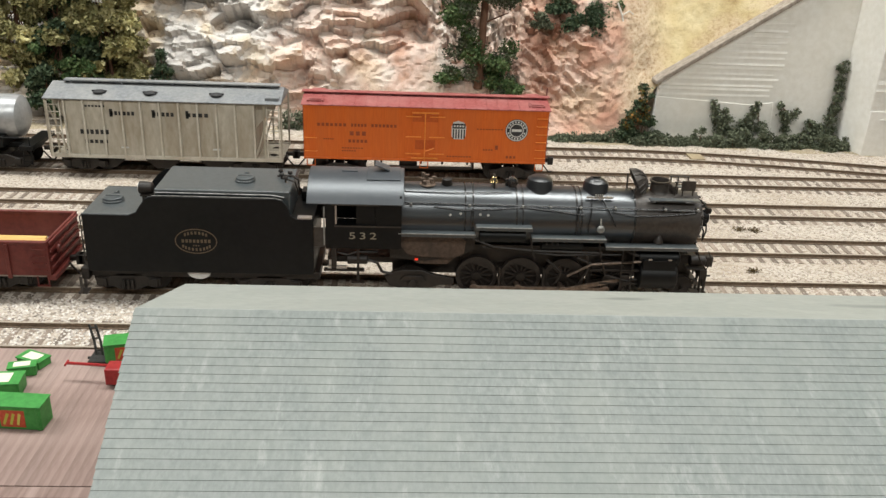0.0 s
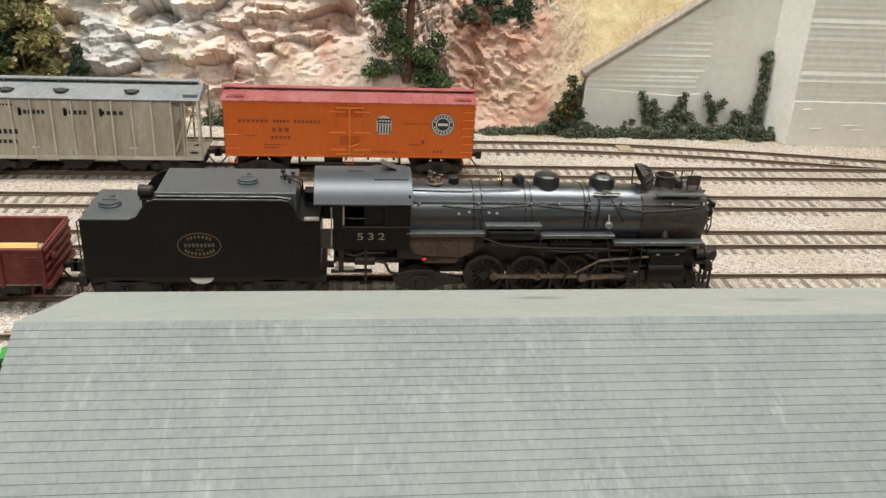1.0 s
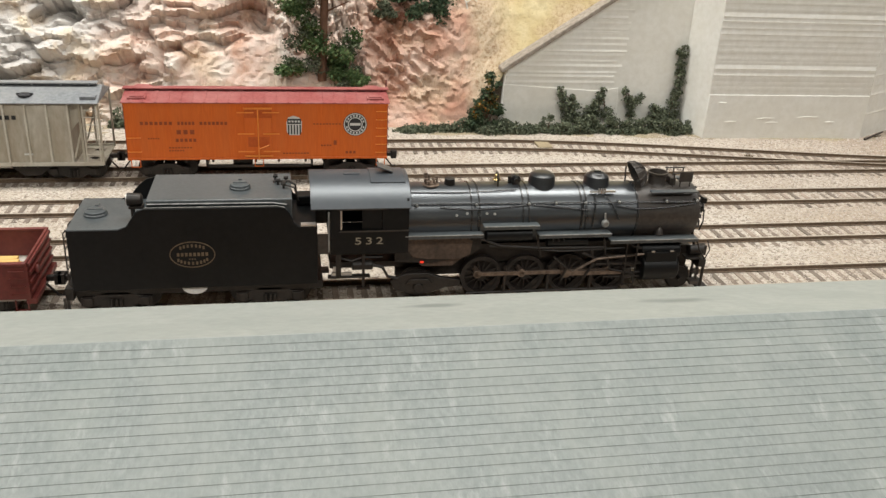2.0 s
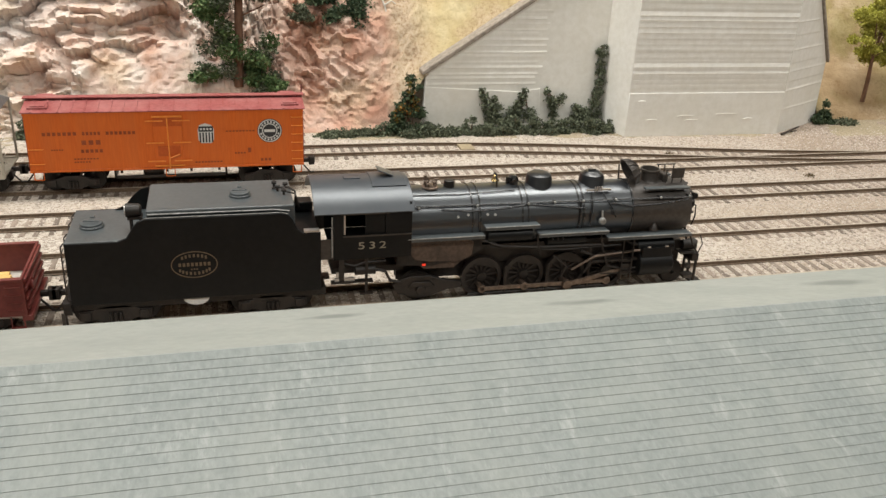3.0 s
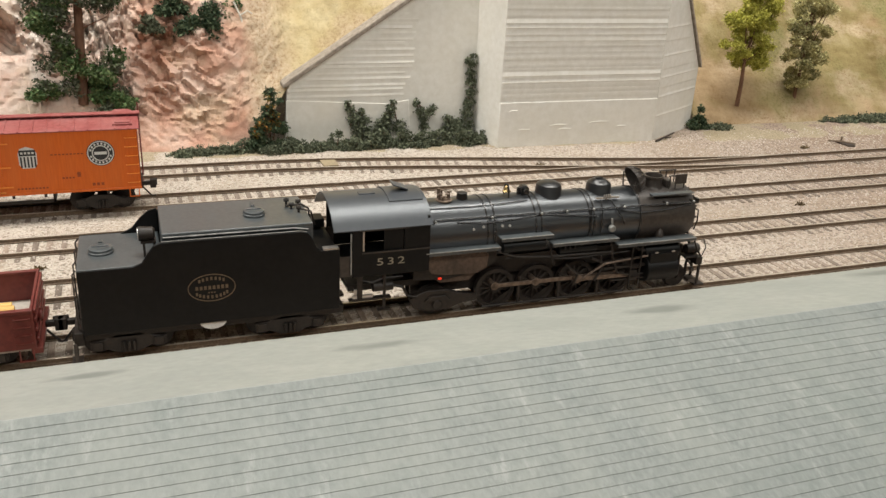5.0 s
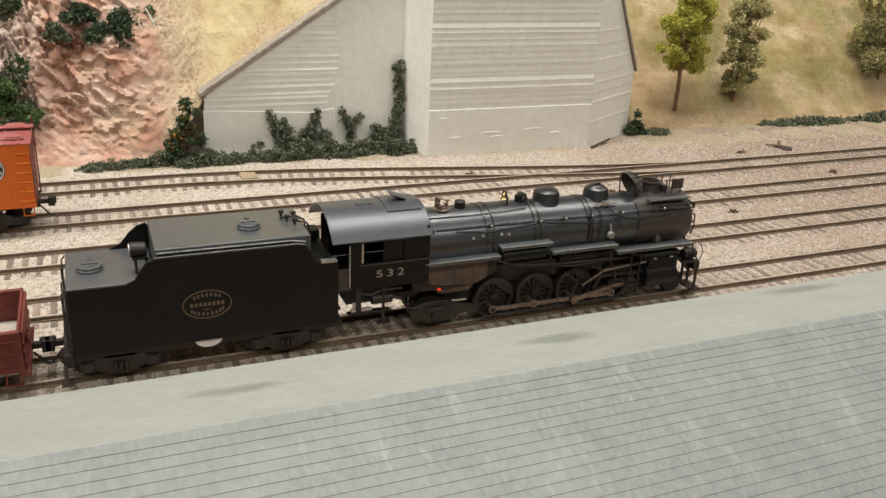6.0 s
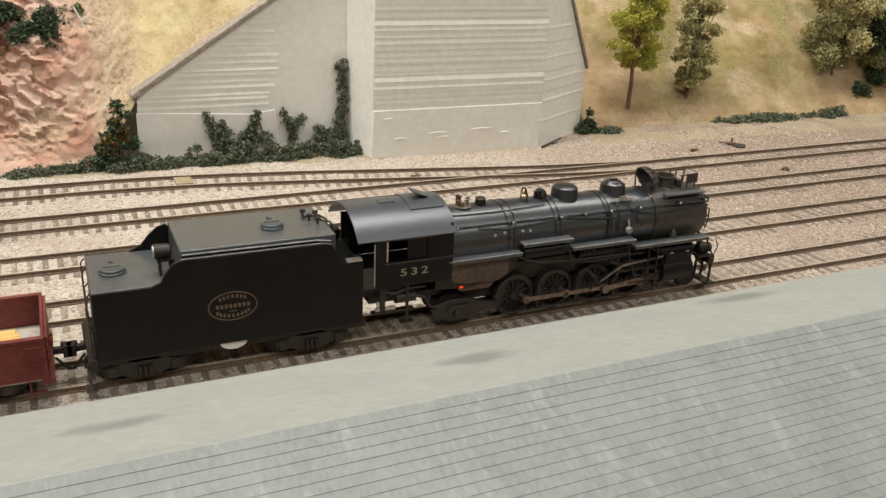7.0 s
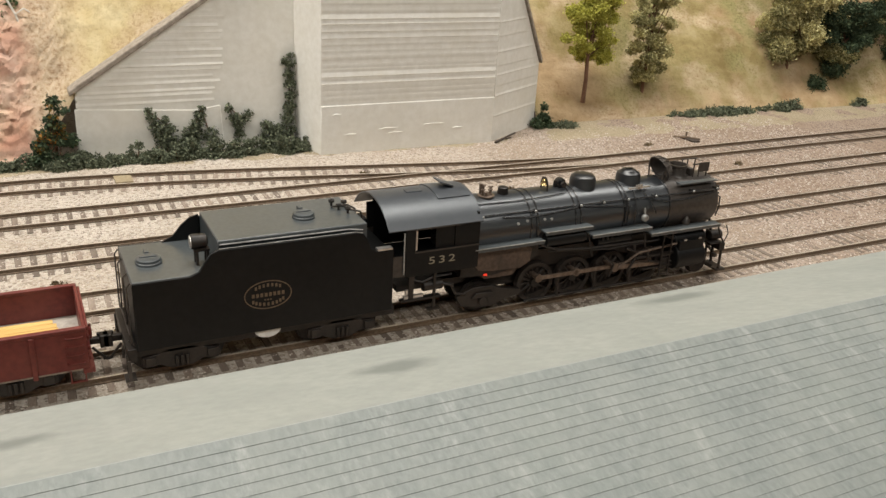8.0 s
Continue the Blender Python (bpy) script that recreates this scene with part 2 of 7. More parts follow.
# ---- the room ----
def room():
    for name, dims, mat, label, cat in (
        ("floor", (-3200, 3800, -2600, 1500, -1190, -1140), CARPET, "dark carpeted floor of the layout room", "floor"),
        ("ceiling", (-3200, 3800, -2600, 1500, 1380, 1420), PLASTER, "plain grey ceiling of the layout room", "ceiling"),
        ("wall_north", (-3200, 3800, 1440, 1500, -1140, 1380), PLASTER, "plain grey plaster wall behind the layout", "wall"),
        ("wall_south", (-3200, 3800, -2600, -2540, -1140, 1380), PLASTER, "plain grey plaster wall behind the aisle", "wall"),
        ("wall_west", (-3260, -3200, -2600, 1500, -1140, 1380), PLASTER, "plain grey plaster end wall", "wall"),
        ("wall_east", (3800, 3860, -2600, 1500, -1140, 1380), PLASTER, "plain grey plaster end wall", "wall"),
    ):
        bm = bmesh.new()
        box(bm, *dims)
        setting(name, bm, mat, label, cat)
    for x, y, watts in LAMP_PLACES:
        root = thing("ceiling_light", (x * 1000, y * 1000, 1380), "white ceiling light fixture with a frosted diffuser", "ceiling light", "ceiling lights")
        bm = bmesh.new()
        box(bm, x * 1000 - 620, x * 1000 + 620, y * 1000 - 160, y * 1000 + 160, 1345, 1380)
        part("housing", bm, LAMP_WHITE, root, bevel=4)
        bm = bmesh.new()
        box(bm, x * 1000 - 600, x * 1000 + 600, y * 1000 - 140, y * 1000 + 140, 1335, 1344.5)
        part("diffuser", bm, LAMP_GLOW, root)
        lamp = bpy.data.lights.new("ceiling_lamp", "AREA")
        lamp.shape, lamp.size, lamp.size_y, lamp.energy, lamp.color = "RECTANGLE", 1.2, 0.28, watts, LAMP_COLOUR
        ob = new("ceiling_lamp", lamp)
        ob.location = (x, y, 1.33)


room()


# ---- the layout's ground ----
def lie(x, y):
    """Height of the ballast, millimetres."""
    return -2.38 + 0.35 * noise.noise((x * 0.05, y * 0.05, 0)) + 0.25 * noise.noise((x * 0.3, y * 0.3, 3))


def ground():
    xs, ys = np.arange(-420, 1301, 5.0), np.concatenate([np.arange(-480, -80, 10.0), np.arange(-80, 262, 3.0), np.arange(265, 900, 25.0)])
    verts = [(x * K, y * K, lie(x, y) * K) for y in ys for x in xs]
    nx = len(xs)
    faces = [(j * nx + i, j * nx + i + 1, (j + 1) * nx + i + 1, (j + 1) * nx + i) for j in range(len(ys) - 1) for i in range(nx - 1)]
    me = bpy.data.meshes.new("ground")
    me.from_pydata(verts, [], faces)
    finish(me, BALLAST, 60)
    ob = tagged(new("ground", me), "pale pinkish crushed-stone ballast and sand of the layout", "ground", kind="structure")
    bm = bmesh.new()
    box(bm, -420, 1300, -480, 900, -60, -6)
    setting("layout_base", bm, FASCIA, "dark green painted base board of the layout", "base board")
    return ob


GROUND = ground()


def stones(name, mat, count, span_x, span_y, sizes, seed, label):
    """Loose ballast stones strewn over the nearer ground."""
    octa = np.array([(1, 0, 0), (-1, 0, 0), (0, 1, 0), (0, -1, 0), (0, 0, 1), (0, 0, -1)], float)
    tris = np.array([(0, 2, 4), (2, 1, 4), (1, 3, 4), (3, 0, 4), (2, 0, 5), (1, 2, 5), (3, 1, 5), (0, 3, 5)])
    r = np.random.RandomState(seed)
    x, y = r.uniform(*span_x, count), r.uniform(*span_y, count)
    size = r.uniform(*sizes, count)
    z = np.array([lie(a, b) for a, b in zip(x, y)]) + 0.1
    pts = octa[None] * size[:, None, None] * r.uniform(0.6, 1.2, (count, 6, 1)) * np.array([1, 1, 0.7]) + np.stack([x, y, z], 1)[:, None]
    me = bpy.data.meshes.new(name)
    me.from_pydata((pts.reshape(-1, 3) * K).tolist(), [], (tris[None] + 6 * np.arange(count)[:, None, None]).reshape(-1, 3).tolist())
    finish(me, mat, 0)
    tagged(new(name, me), label, "ballast", kind="stuff")


def grains():
    m = bpy.data.materials.new("ballast_grain")
    m.use_nodes = True
    n, link = m.node_tree.nodes, m.node_tree.links.new
    geo, ramp = n.new("ShaderNodeNewGeometry"), n.new("ShaderNodeValToRGB")
    for i, (p, c) in enumerate(((0.0, (0.33, 0.275, 0.23)), (1.0, (0.64, 0.575, 0.51)))):
        ramp.color_ramp.elements[i].position, ramp.color_ramp.elements[i].color = p, (*c, 1)
    mid = ramp.color_ramp.elements.new(0.4)
    mid.color = (0.53, 0.46, 0.40, 1)
    link(geo.outputs["Random Per Island"], ramp.inputs["Fac"])
    link(ramp.outputs["Color"], n["Principled BSDF"].inputs["Base Color"])
    n["Principled BSDF"].inputs["Roughness"].default_value = 0.9
    return m


GRAINS = grains()
GRAVEL = grains()
for k, c in enumerate(((0.16, 0.13, 0.11, 1), (0.55, 0.50, 0.45, 1), (0.78, 0.74, 0.69, 1))):
    next(q for q in GRAVEL.node_tree.nodes if q.bl_idname == "ShaderNodeValToRGB").color_ramp.elements[k].color = c
stones("ballast_stones", GRAINS, 44000, (-200, 760), (-18, 225), (0.3, 0.75), 5, "loose pale crushed ballast stones between the tracks")
stones("ballast_gravel", GRAVEL, 9000, (-230, 60), (-66, -15), (0.45, 0.95), 6, "coarse white ballast gravel beside the platform track")


# ---- tracks ----
def siding(x):
    """Centre line of the rear siding, which joins the next track at a turnout."""
    u = min(max((x - 215) / 375, 0), 1)
    return 200 - 50 * (u * u * (3 - 2 * u))


TRACKS = [("front", lambda x: -47.5), ("main", lambda x: 0.0), ("second", lambda x: 50.0), ("third", lambda x: 100.0), ("fourth", lambda x: 150.0), ("siding", siding)]


def sleeper_mesh():
    bm = bmesh.new()
    prism(bm, [(-1.35, -4.2), (1.35, -4.2), (1.3, -2.35), (1.1, -2.15), (-1.1, -2.15), (-1.3, -2.35)], "y", -15, 15)
    return to_mesh("sleeper", bm, SLEEPER, smooth=0)


def tracks():
    sleeper = sleeper_mesh()
    head = [(-0.95, -2.1), (0.95, -2.1), (0.95, -1.75), (0.25, -1.5), (0.25, -0.75), (0.5, -0.6), (0.5, -0.05), (0.42, 0), (-0.42, 0), (-0.5, -0.05), (-0.5, -0.6), (-0.25, -0.75), (-0.25, -1.5), (-0.95, -1.75)]
    for k, (name, line) in enumerate(TRACKS):
        x0, x1 = -330, (590 if name == "siding" else 1180)
        root = thing("railway_track", (x0, line(x0), -2.9), "model railway track with brown sleepers and rusty steel rails", "railway track", "parallel tracks")
        xs = np.arange(x0, x1 + 1, 10.0) if name == "siding" else [x0, x1]
        for side in (8.75, -8.75):
            bm = bmesh.new()
            rows = [[(x, line(x) + side + u, v) for u, v in head] for x in xs]
            strip(bm, rows, close=True)
            bm.faces.ensure_lookup_table()
            bm.normal_update()
            ob_mats = [RAIL_SIDE, RAIL_TOP]
            for f in bm.faces:
                f.material_index = 1 if f.calc_center_median().z > -0.04 and abs(f.normal.z) > 0.7 else 0
            bmesh.ops.recalc_face_normals(bm, faces=bm.faces)
            part("rail", bm, ob_mats, root, "rusty rail with a polished head", smooth=0)
        r = random.Random(k)
        for i in range(int((min(x1, 470 if name == "siding" else x1) - x0) / 6.0)):
            x = x0 + 3 + i * 6.0 + r.uniform(-0.25, 0.25)
            ob = piece("sleeper", sleeper, root, (x, line(x) + r.uniform(-0.4, 0.4), r.uniform(-0.1, 0.1)))
            ob.rotation_euler.z = radians(r.uniform(-1.2, 1.2)) + math.atan2(line(x + 1) - line(x - 1), 2)


tracks()


# ---- retaining wall ----
def retaining_wall():
    root = thing("retaining_wall", (400, 240, -3), "pale cast concrete retaining wall with board marks and a sloping coping", "retaining wall")
    # left wing: sloping top
    bm = bmesh.new()
    prism(bm, [(252, -8), (390, -8), (390, 128), (255, 39)], "y", 243, 251)
    part("wing_wall", bm, CONCRETE, root, bevel=0.5)
    bm = bmesh.new()
    prism(bm, [(251, 35.5), (256, 38.2), (392, 127.8), (392, 131), (255, 41), (251, 38)], "y", 240.6, 253)
    part("coping", bm, COPING, root, "weathered brown sloping coping", bevel=0.5)
    # board marks on the wing, and a plain strip before the pier
    r = random.Random(3)
    z = 28.0
    while z < 122:
        x_left = max(254, 255 + (z - 37) / 0.66 + 5)
        if x_left < 328:
            bm = bmesh.new()
            deep = r.choice((0.1, 0.14, 0.2, 0.3, 0.5))
            prism(bm, [(243.2, z), (243.0 - deep, z + 0.5), (242.9, z + r.uniform(1.4, 2.4)), (243.2, z + 2.6)], "x", x_left, 333 + r.uniform(-4, 6))
            part("board_mark", bm, CONCRETE, root)
        z += r.uniform(2.7, 4.3)
    bm = bmesh.new()
    prism(bm, [(253, -8), (336, -8), (334, 25.5), (318, 23.5), (300, 24.6), (253, 27.5)], "y", 242.6, 243.3)
    part("footing", bm, CONCRETE, root, bevel=0.7)
    # pier: turned face and front
    bm = bmesh.new()
    prism(bm, [(380, 252), (380, 240), (388, 216), (506, 214), (506, 252)], "z", -8, 134)
    part("pier", bm, CONCRETE, root, bevel=0.6)
    z = 30.0
    while z < 126:
        h = r.uniform(1.4, 3.0)
        deep = r.choice((0.1, 0.14, 0.2, 0.3, 0.5))
        bm = bmesh.new()
        x_right = 505.6
        rows = []
        for x, base in ((388.4, 216.0), (x_right, 214.02)):
            rows.append([(x, base, z), (x, base - deep, z + 0.45), (x, base - 0.06, z + h), (x, base + 0.4, z + h)])
        strip(bm, rows, close=True)
        bmesh.ops.recalc_face_normals(bm, faces=bm.faces)
        part("board_mark", bm, CONCRETE, root)
        z += h + r.uniform(0.4, 2.2)
    bm = bmesh.new()
    prism(bm, [(387.8, 218), (387.8, 215.65), (506.3, 213.65), (506.3, 216)], "z", -8, 28)
    part("footing", bm, CONCRETE, root, bevel=0.7)
    for x, z, w in ((402, 9, 9), (425, 11.5, 14), (455, 12.5, 17), (431, 8.5, 11), (395, 22, 6), (476, 9, 8)):
        bm = bmesh.new()
        y = 216 - (x - 388) * 2 / 118
        prism(bm, [(x, z), (x + w * 0.4, z + 0.9), (x + w, z + 0.5), (x + w * 0.7, z - 0.7)], "y", y - 0.75, y + 1.0)
        part("plaster_ridge", bm, CONCRETE, root, bevel=0.3)
    for z, deep in ((14, 0.2), (27.5, 0.3), (34, 0.15), (41, 0.2), (47, 0.12), (56, 0.2), (66, 0.15), (75, 0.2)):
        bm = bmesh.new()
        end = min(556.0, 506.2 + (134 - z - 4) / 1.8)
        rows = [[(x, y, z), (x + deep * 0.5, y - deep, z + 0.4), (x, y + 0.05, z + 2.2), (x, y + 0.4, z + 2.2)] for x, y in ((507, 214.75), (end, 214.3 + (end - 506.2) * 0.565))]
        strip(bm, rows, close=True)
        bmesh.ops.recalc_face_normals(bm, faces=bm.faces)
        part("board_mark", bm, CONCRETE, root)
    # right wing, falling back and down
    bm = bmesh.new()
    strip(bm, [[(506.2, 214.3, -8), (506.2, 214.3, 134), (504, 226, 134), (504, 226, -8)], [(557, 243, -8), (557, 243, 43), (553, 252, 43), (553, 252, -8)]], close=True)
    bmesh.ops.holes_fill(bm, edges=bm.edges, sides=4)
    bmesh.ops.recalc_face_normals(bm, faces=bm.faces)
    part("wing_wall", bm, CONCRETE, root, bevel=0.5)
    bm = bmesh.new()
    strip(bm, [[(506.2, 212.8, 134.2), (506.2, 212.8, 137), (503, 227, 137), (503, 227, 134.2)], [(559, 242.2, 42.5), (559, 242.2, 45.5), (553, 254, 45.5), (553, 254, 42.5)]], close=True)
    bmesh.ops.holes_fill(bm, edges=bm.edges, sides=4)
    bmesh.ops.recalc_face_normals(bm, faces=bm.faces)
    part("coping", bm, COPING, root, "weathered brown sloping coping")
    root.location.x += 2.5 * K
    return root


retaining_wall()


# ---- hillside ----
HX = [-420, 150, 215, 226, 238, 248, 256, 264, 385, 390, 515, 535, 556, 562, 600, 684, 897, 1300]
HY = [248, 247, 239, 239, 242, 246, 249, 251, 251, 262, 262, 256, 250, 243, 242, 240, 225, 215]
HZ = [-4, -4, -4, -4, 6, 20, 32, 40, 125, 125, 124, 84, 38, -4, -4, -4, -4, -4]
HR = [0.62, 0.62, 0.42, 0.42, 0.45, 0.5, 0.6, 0.8, 0.9, 0.9, 0.9, 0.8, 0.8, 0.85, 0.85, 0.9, 0.9, 0.9]


def facets(w, deep, tilt):
    """Broken rock: every cell has a depth and a tilt of its own."""
    _, centres = noise.voronoi(w)
    c = centres[0]
    d = w - c
    return deep * noise.cell(c * 7.3) + tilt * (d.x * (noise.cell(c * 3.1 + Vector((5, 0, 0))) - 0.5) + d.y * (noise.cell(c * 5.7 + Vector((0, 9, 0))) - 0.6))


def hill_point(x, s, rough):
    """A place on the hillside, s millimetres up from its foot."""
    y0, z0, k = np.interp(x, HX, HY), np.interp(x, HX, HZ), np.interp(x, HX, HR)
    p = Vector((x, y0 + k * s * 0.85, z0 + s * 0.85))
    up = s + (z0 + 4) / 0.85
    q = Vector((x * 0.02, up * 0.028, 0.3))
    d = 6.0 * noise.noise(q)
    if rough > 0:
        wob = 14 * noise.noise(q * 2.1)
        scree = min(max((s + wob - np.interp(x, [20, 50, 110, 160, 185, 230], [-20, 46, 56, 22, 20, 14])) / 10, 0.06), 1)
        turn = np.interp(x, [105, 165], [0, 1])
        w = Vector((x * (0.030 + 0.018 * turn) + (0.012 + 0.022 * turn) * up, up * (0.052 - 0.024 * turn) - x * 0.016, 0.37)) + 0.16 * noise.noise_vector(q * 4)
        step = np.interp(x, [90, 165], [1, 0.45])
        rock = facets(w * (2.2 - 1.2 * step), 8.0 * step * step, 12.0 * step * step) + facets(w * (4.0 - 1.7 * step) + Vector((9, 2, 1)), 2.2, 4.5) + facets(w * 7.0 + Vector((4, 7, 2)), 0.3 * step, 0.9) + (1 - step) * (2.6 + 3.2 * noise.noise(w * 2.6) + 1.6 * noise.noise(w * 6.1))
        d += rough * (scree * (rock - 3.2) + 1.2 * noise.turbulence(w * 6, 3, False))
    d += 0.8 * noise.noise(Vector((x * 0.25, up * 0.25, 5)))
    if 205 < x < 300:
        d += min((x - 205) / 25, 1) * (1.1 * noise.noise(Vector((x * 0.11, up * 0.12, 8))) + 0.45 * noise.noise(Vector((x * 0.5, up * 0.5, 2))))
    fade = min(s / 8.0, 1.0) if z0 < 30 else min(s / 30.0, 1.0)
    return p + Vector((0, -0.8, 0.5)) * (d * fade)


def hillside():
    xs = np.concatenate([np.arange(-420, -160, 6.0), np.arange(-160, 300, 1.25), np.arange(300, 1301, 5.0)])
    ss = np.concatenate([np.arange(0, 120, 1.3), np.arange(121, 420, 12.0)])
    rough = np.interp(xs, [-420, 195, 222, 240, 1300], [1, 1, 0.3, 0.04, 0.04])
    verts = [hill_point(x, s, g) * K for s in ss for x, g in zip(xs, rough)]
    nx = len(xs)
    faces = [(j * nx + i, j * nx + i + 1, (j + 1) * nx + i + 1, (j + 1) * nx + i) for j in range(len(ss) - 1) for i in range(nx - 1)]
    me = bpy.data.meshes.new("hillside")
    me.from_pydata(verts, [], faces)
    finish(me, HILL, 24)
    tagged(new("hillside", me), "rocky hillside of pale and reddish rock turning to ochre grass", "hillside", kind="structure")


def hill_material():
    m = bpy.data.materials.new("hill_rock_and_grass")
    m.use_nodes = True
    n, link = m.node_tree.nodes, m.node_tree.links.new
    shader = n["Principled BSDF"]
    shader.inputs["Roughness"].default_value, shader.inputs["Specular IOR Level"].default_value = 0.9, 0.2
    where, axes = n.new("ShaderNodeTexCoord"), n.new("ShaderNodeSeparateXYZ")
    link(where.outputs["Object"], axes.inputs["Vector"])

    def noise_at(size, detail=5, rough=0.6):
        t = n.new("ShaderNodeTexNoise")
        t.inputs["Scale"].default_value, t.inputs["Detail"].default_value, t.inputs["Roughness"].default_value = 1000 / size, detail, rough
        link(where.outputs["Object"], t.inputs["Vector"])
        return t.outputs["Fac"]

    def ramp(fac, stops):
        r = n.new("ShaderNodeValToRGB")
        while len(r.color_ramp.elements) < len(stops):
            r.color_ramp.elements.new(0.5)
        for e, (p, c) in zip(r.color_ramp.elements, stops):
            e.position, e.color = p, (*c, 1)
        link(fac, r.inputs["Fac"])
        return r.outputs["Color"]

    def mixed(fac, a, b):
        x = n.new("ShaderNodeMixRGB")
        link(fac, x.inputs["Fac"])
        link(a, x.inputs["Color1"])
        link(b, x.inputs["Color2"])
        return x.outputs["Color"]

    def band(value, lo, hi, wobble=None, amount=0.0):
        r = n.new("ShaderNodeMapRange")
        r.inputs["From Min"].default_value, r.inputs["From Max"].default_value = lo * K, hi * K
        if wobble:
            add = n.new("ShaderNodeMath")
            add.operation = "MULTIPLY_ADD"
            link(wobble, add.inputs[0])
            add.inputs[1].default_value = amount * K
            link(value, add.inputs[2])
            value = add.outputs["Value"]
        link(value, r.inputs["Value"])
        return r.outputs["Result"]

    big, mid, fine = noise_at(55), noise_at(24, 7, 0.58), noise_at(2.2, 6, 0.7)
    white = ramp(mid, [(0.34, (0.34, 0.31, 0.29)), (0.43, (0.58, 0.55, 0.52)), (0.6, (0.665, 0.64, 0.61)), (0.75, (0.72, 0.70, 0.68))])
    tan = ramp(mid, [(0.32, (0.42, 0.25, 0.12)), (0.43, (0.62, 0.49, 0.34)), (0.7, (0.75, 0.67, 0.54))])
    pink = ramp(mid, [(0.33, (0.56, 0.36, 0.27)), (0.46, (0.68, 0.53, 0.45)), (0.62, (0.73, 0.65, 0.58)), (0.75, (0.78, 0.74, 0.69))])
    red = ramp(mid, [(0.32, (0.42, 0.21, 0.14)), (0.48, (0.58, 0.36, 0.27)), (0.62, (0.67, 0.49, 0.40)), (0.78, (0.73, 0.63, 0.55))])
    sand = ramp(fine, [(0.33, (0.36, 0.23, 0.13)), (0.45, (0.53, 0.40, 0.27)), (0.65, (0.64, 0.53, 0.39))])
    ochre = ramp(mid, [(0.3, (0.36, 0.26, 0.12)), (0.46, (0.52, 0.42, 0.23)), (0.6, (0.60, 0.51, 0.31)), (0.72, (0.62, 0.56, 0.24))])
    moss = ramp(mid, [(0.35, (0.24, 0.18, 0.075)), (0.5, (0.32, 0.255, 0.115)), (0.65, (0.43, 0.35, 0.19))])
    patchy = ramp(big, [(0.49, (0, 0, 0)), (0.58, (1, 1, 1))])
    rock = mixed(patchy, white, tan)
    rock = mixed(band(axes.outputs["X"], 30, 75, big, 110), rock, pink)
    rock = mixed(band(axes.outputs["X"], 190, 225, big, 90), rock, red)
    slope = mixed(band(axes.outputs["X"], 244, 256, mid, 30), rock, sand)
    slope = mixed(band(axes.outputs["X"], 262, 285, mid, 30), slope, ochre)
    slope = mixed(band(axes.outputs["X"], 480, 560), slope, moss)
    rusty = ramp(mid, [(0.35, (0.38, 0.25, 0.14)), (0.6, (0.53, 0.38, 0.24))])
    grassy = ramp(fine, [(0.35, (0.20, 0.19, 0.07)), (0.6, (0.32, 0.29, 0.13))])
    patch = n.new("ShaderNodeMixRGB")
    link(band(axes.outputs["X"], 556, 575), patch.inputs["Fac"])
    patch.inputs["Color1"].default_value = (0, 0, 0, 1)
    link(ramp(noise_at(70, 3), [(0.46, (0, 0, 0)), (0.58, (0.75, 0.75, 0.75))]), patch.inputs["Color2"])
    slope = mixed(patch.outputs["Color"], slope, rusty)
    patch = n.new("ShaderNodeMixRGB")
    link(band(axes.outputs["X"], 610, 660), patch.inputs["Fac"])
    patch.inputs["Color1"].default_value = (0, 0, 0, 1)
    link(ramp(noise_at(45, 3), [(0.47, (0, 0, 0)), (0.6, (0.8, 0.8, 0.8))]), patch.inputs["Color2"])
    slope = mixed(patch.outputs["Color"], slope, grassy)
    slope = mixed(ramp(noise_at(38, 3), [(0.52, (0, 0, 0)), (0.66, (0.6, 0.6, 0.6))]), slope, sand)
    speck = n.new("ShaderNodeMixRGB")
    speck.blend_type = "MULTIPLY"
    speck.inputs["Fac"].default_value = 0.45
    link(slope, speck.inputs["Color1"])
    link(ramp(fine, [(0.3, (0.55, 0.5, 0.46)), (0.48, (1, 1, 1))]), speck.inputs["Color2"])
    link(speck.outputs["Color"], shader.inputs["Base Color"])
    relief = n.new("ShaderNodeBump")
    relief.inputs["Strength"].default_value, relief.inputs["Distance"].default_value = 0.7, 1.0 * K
    link(fine, relief.inputs["Height"])
    link(relief.outputs["Normal"], shader.inputs["Normal"])
    return m


HILL = hill_material()
hillside()


# ---- station building ----
RIDGE_Y, RIDGE_Z, FALL = -145.5, 62.3, 0.36
EAVE_Y, EAVE_Z = -90.0, 41.9


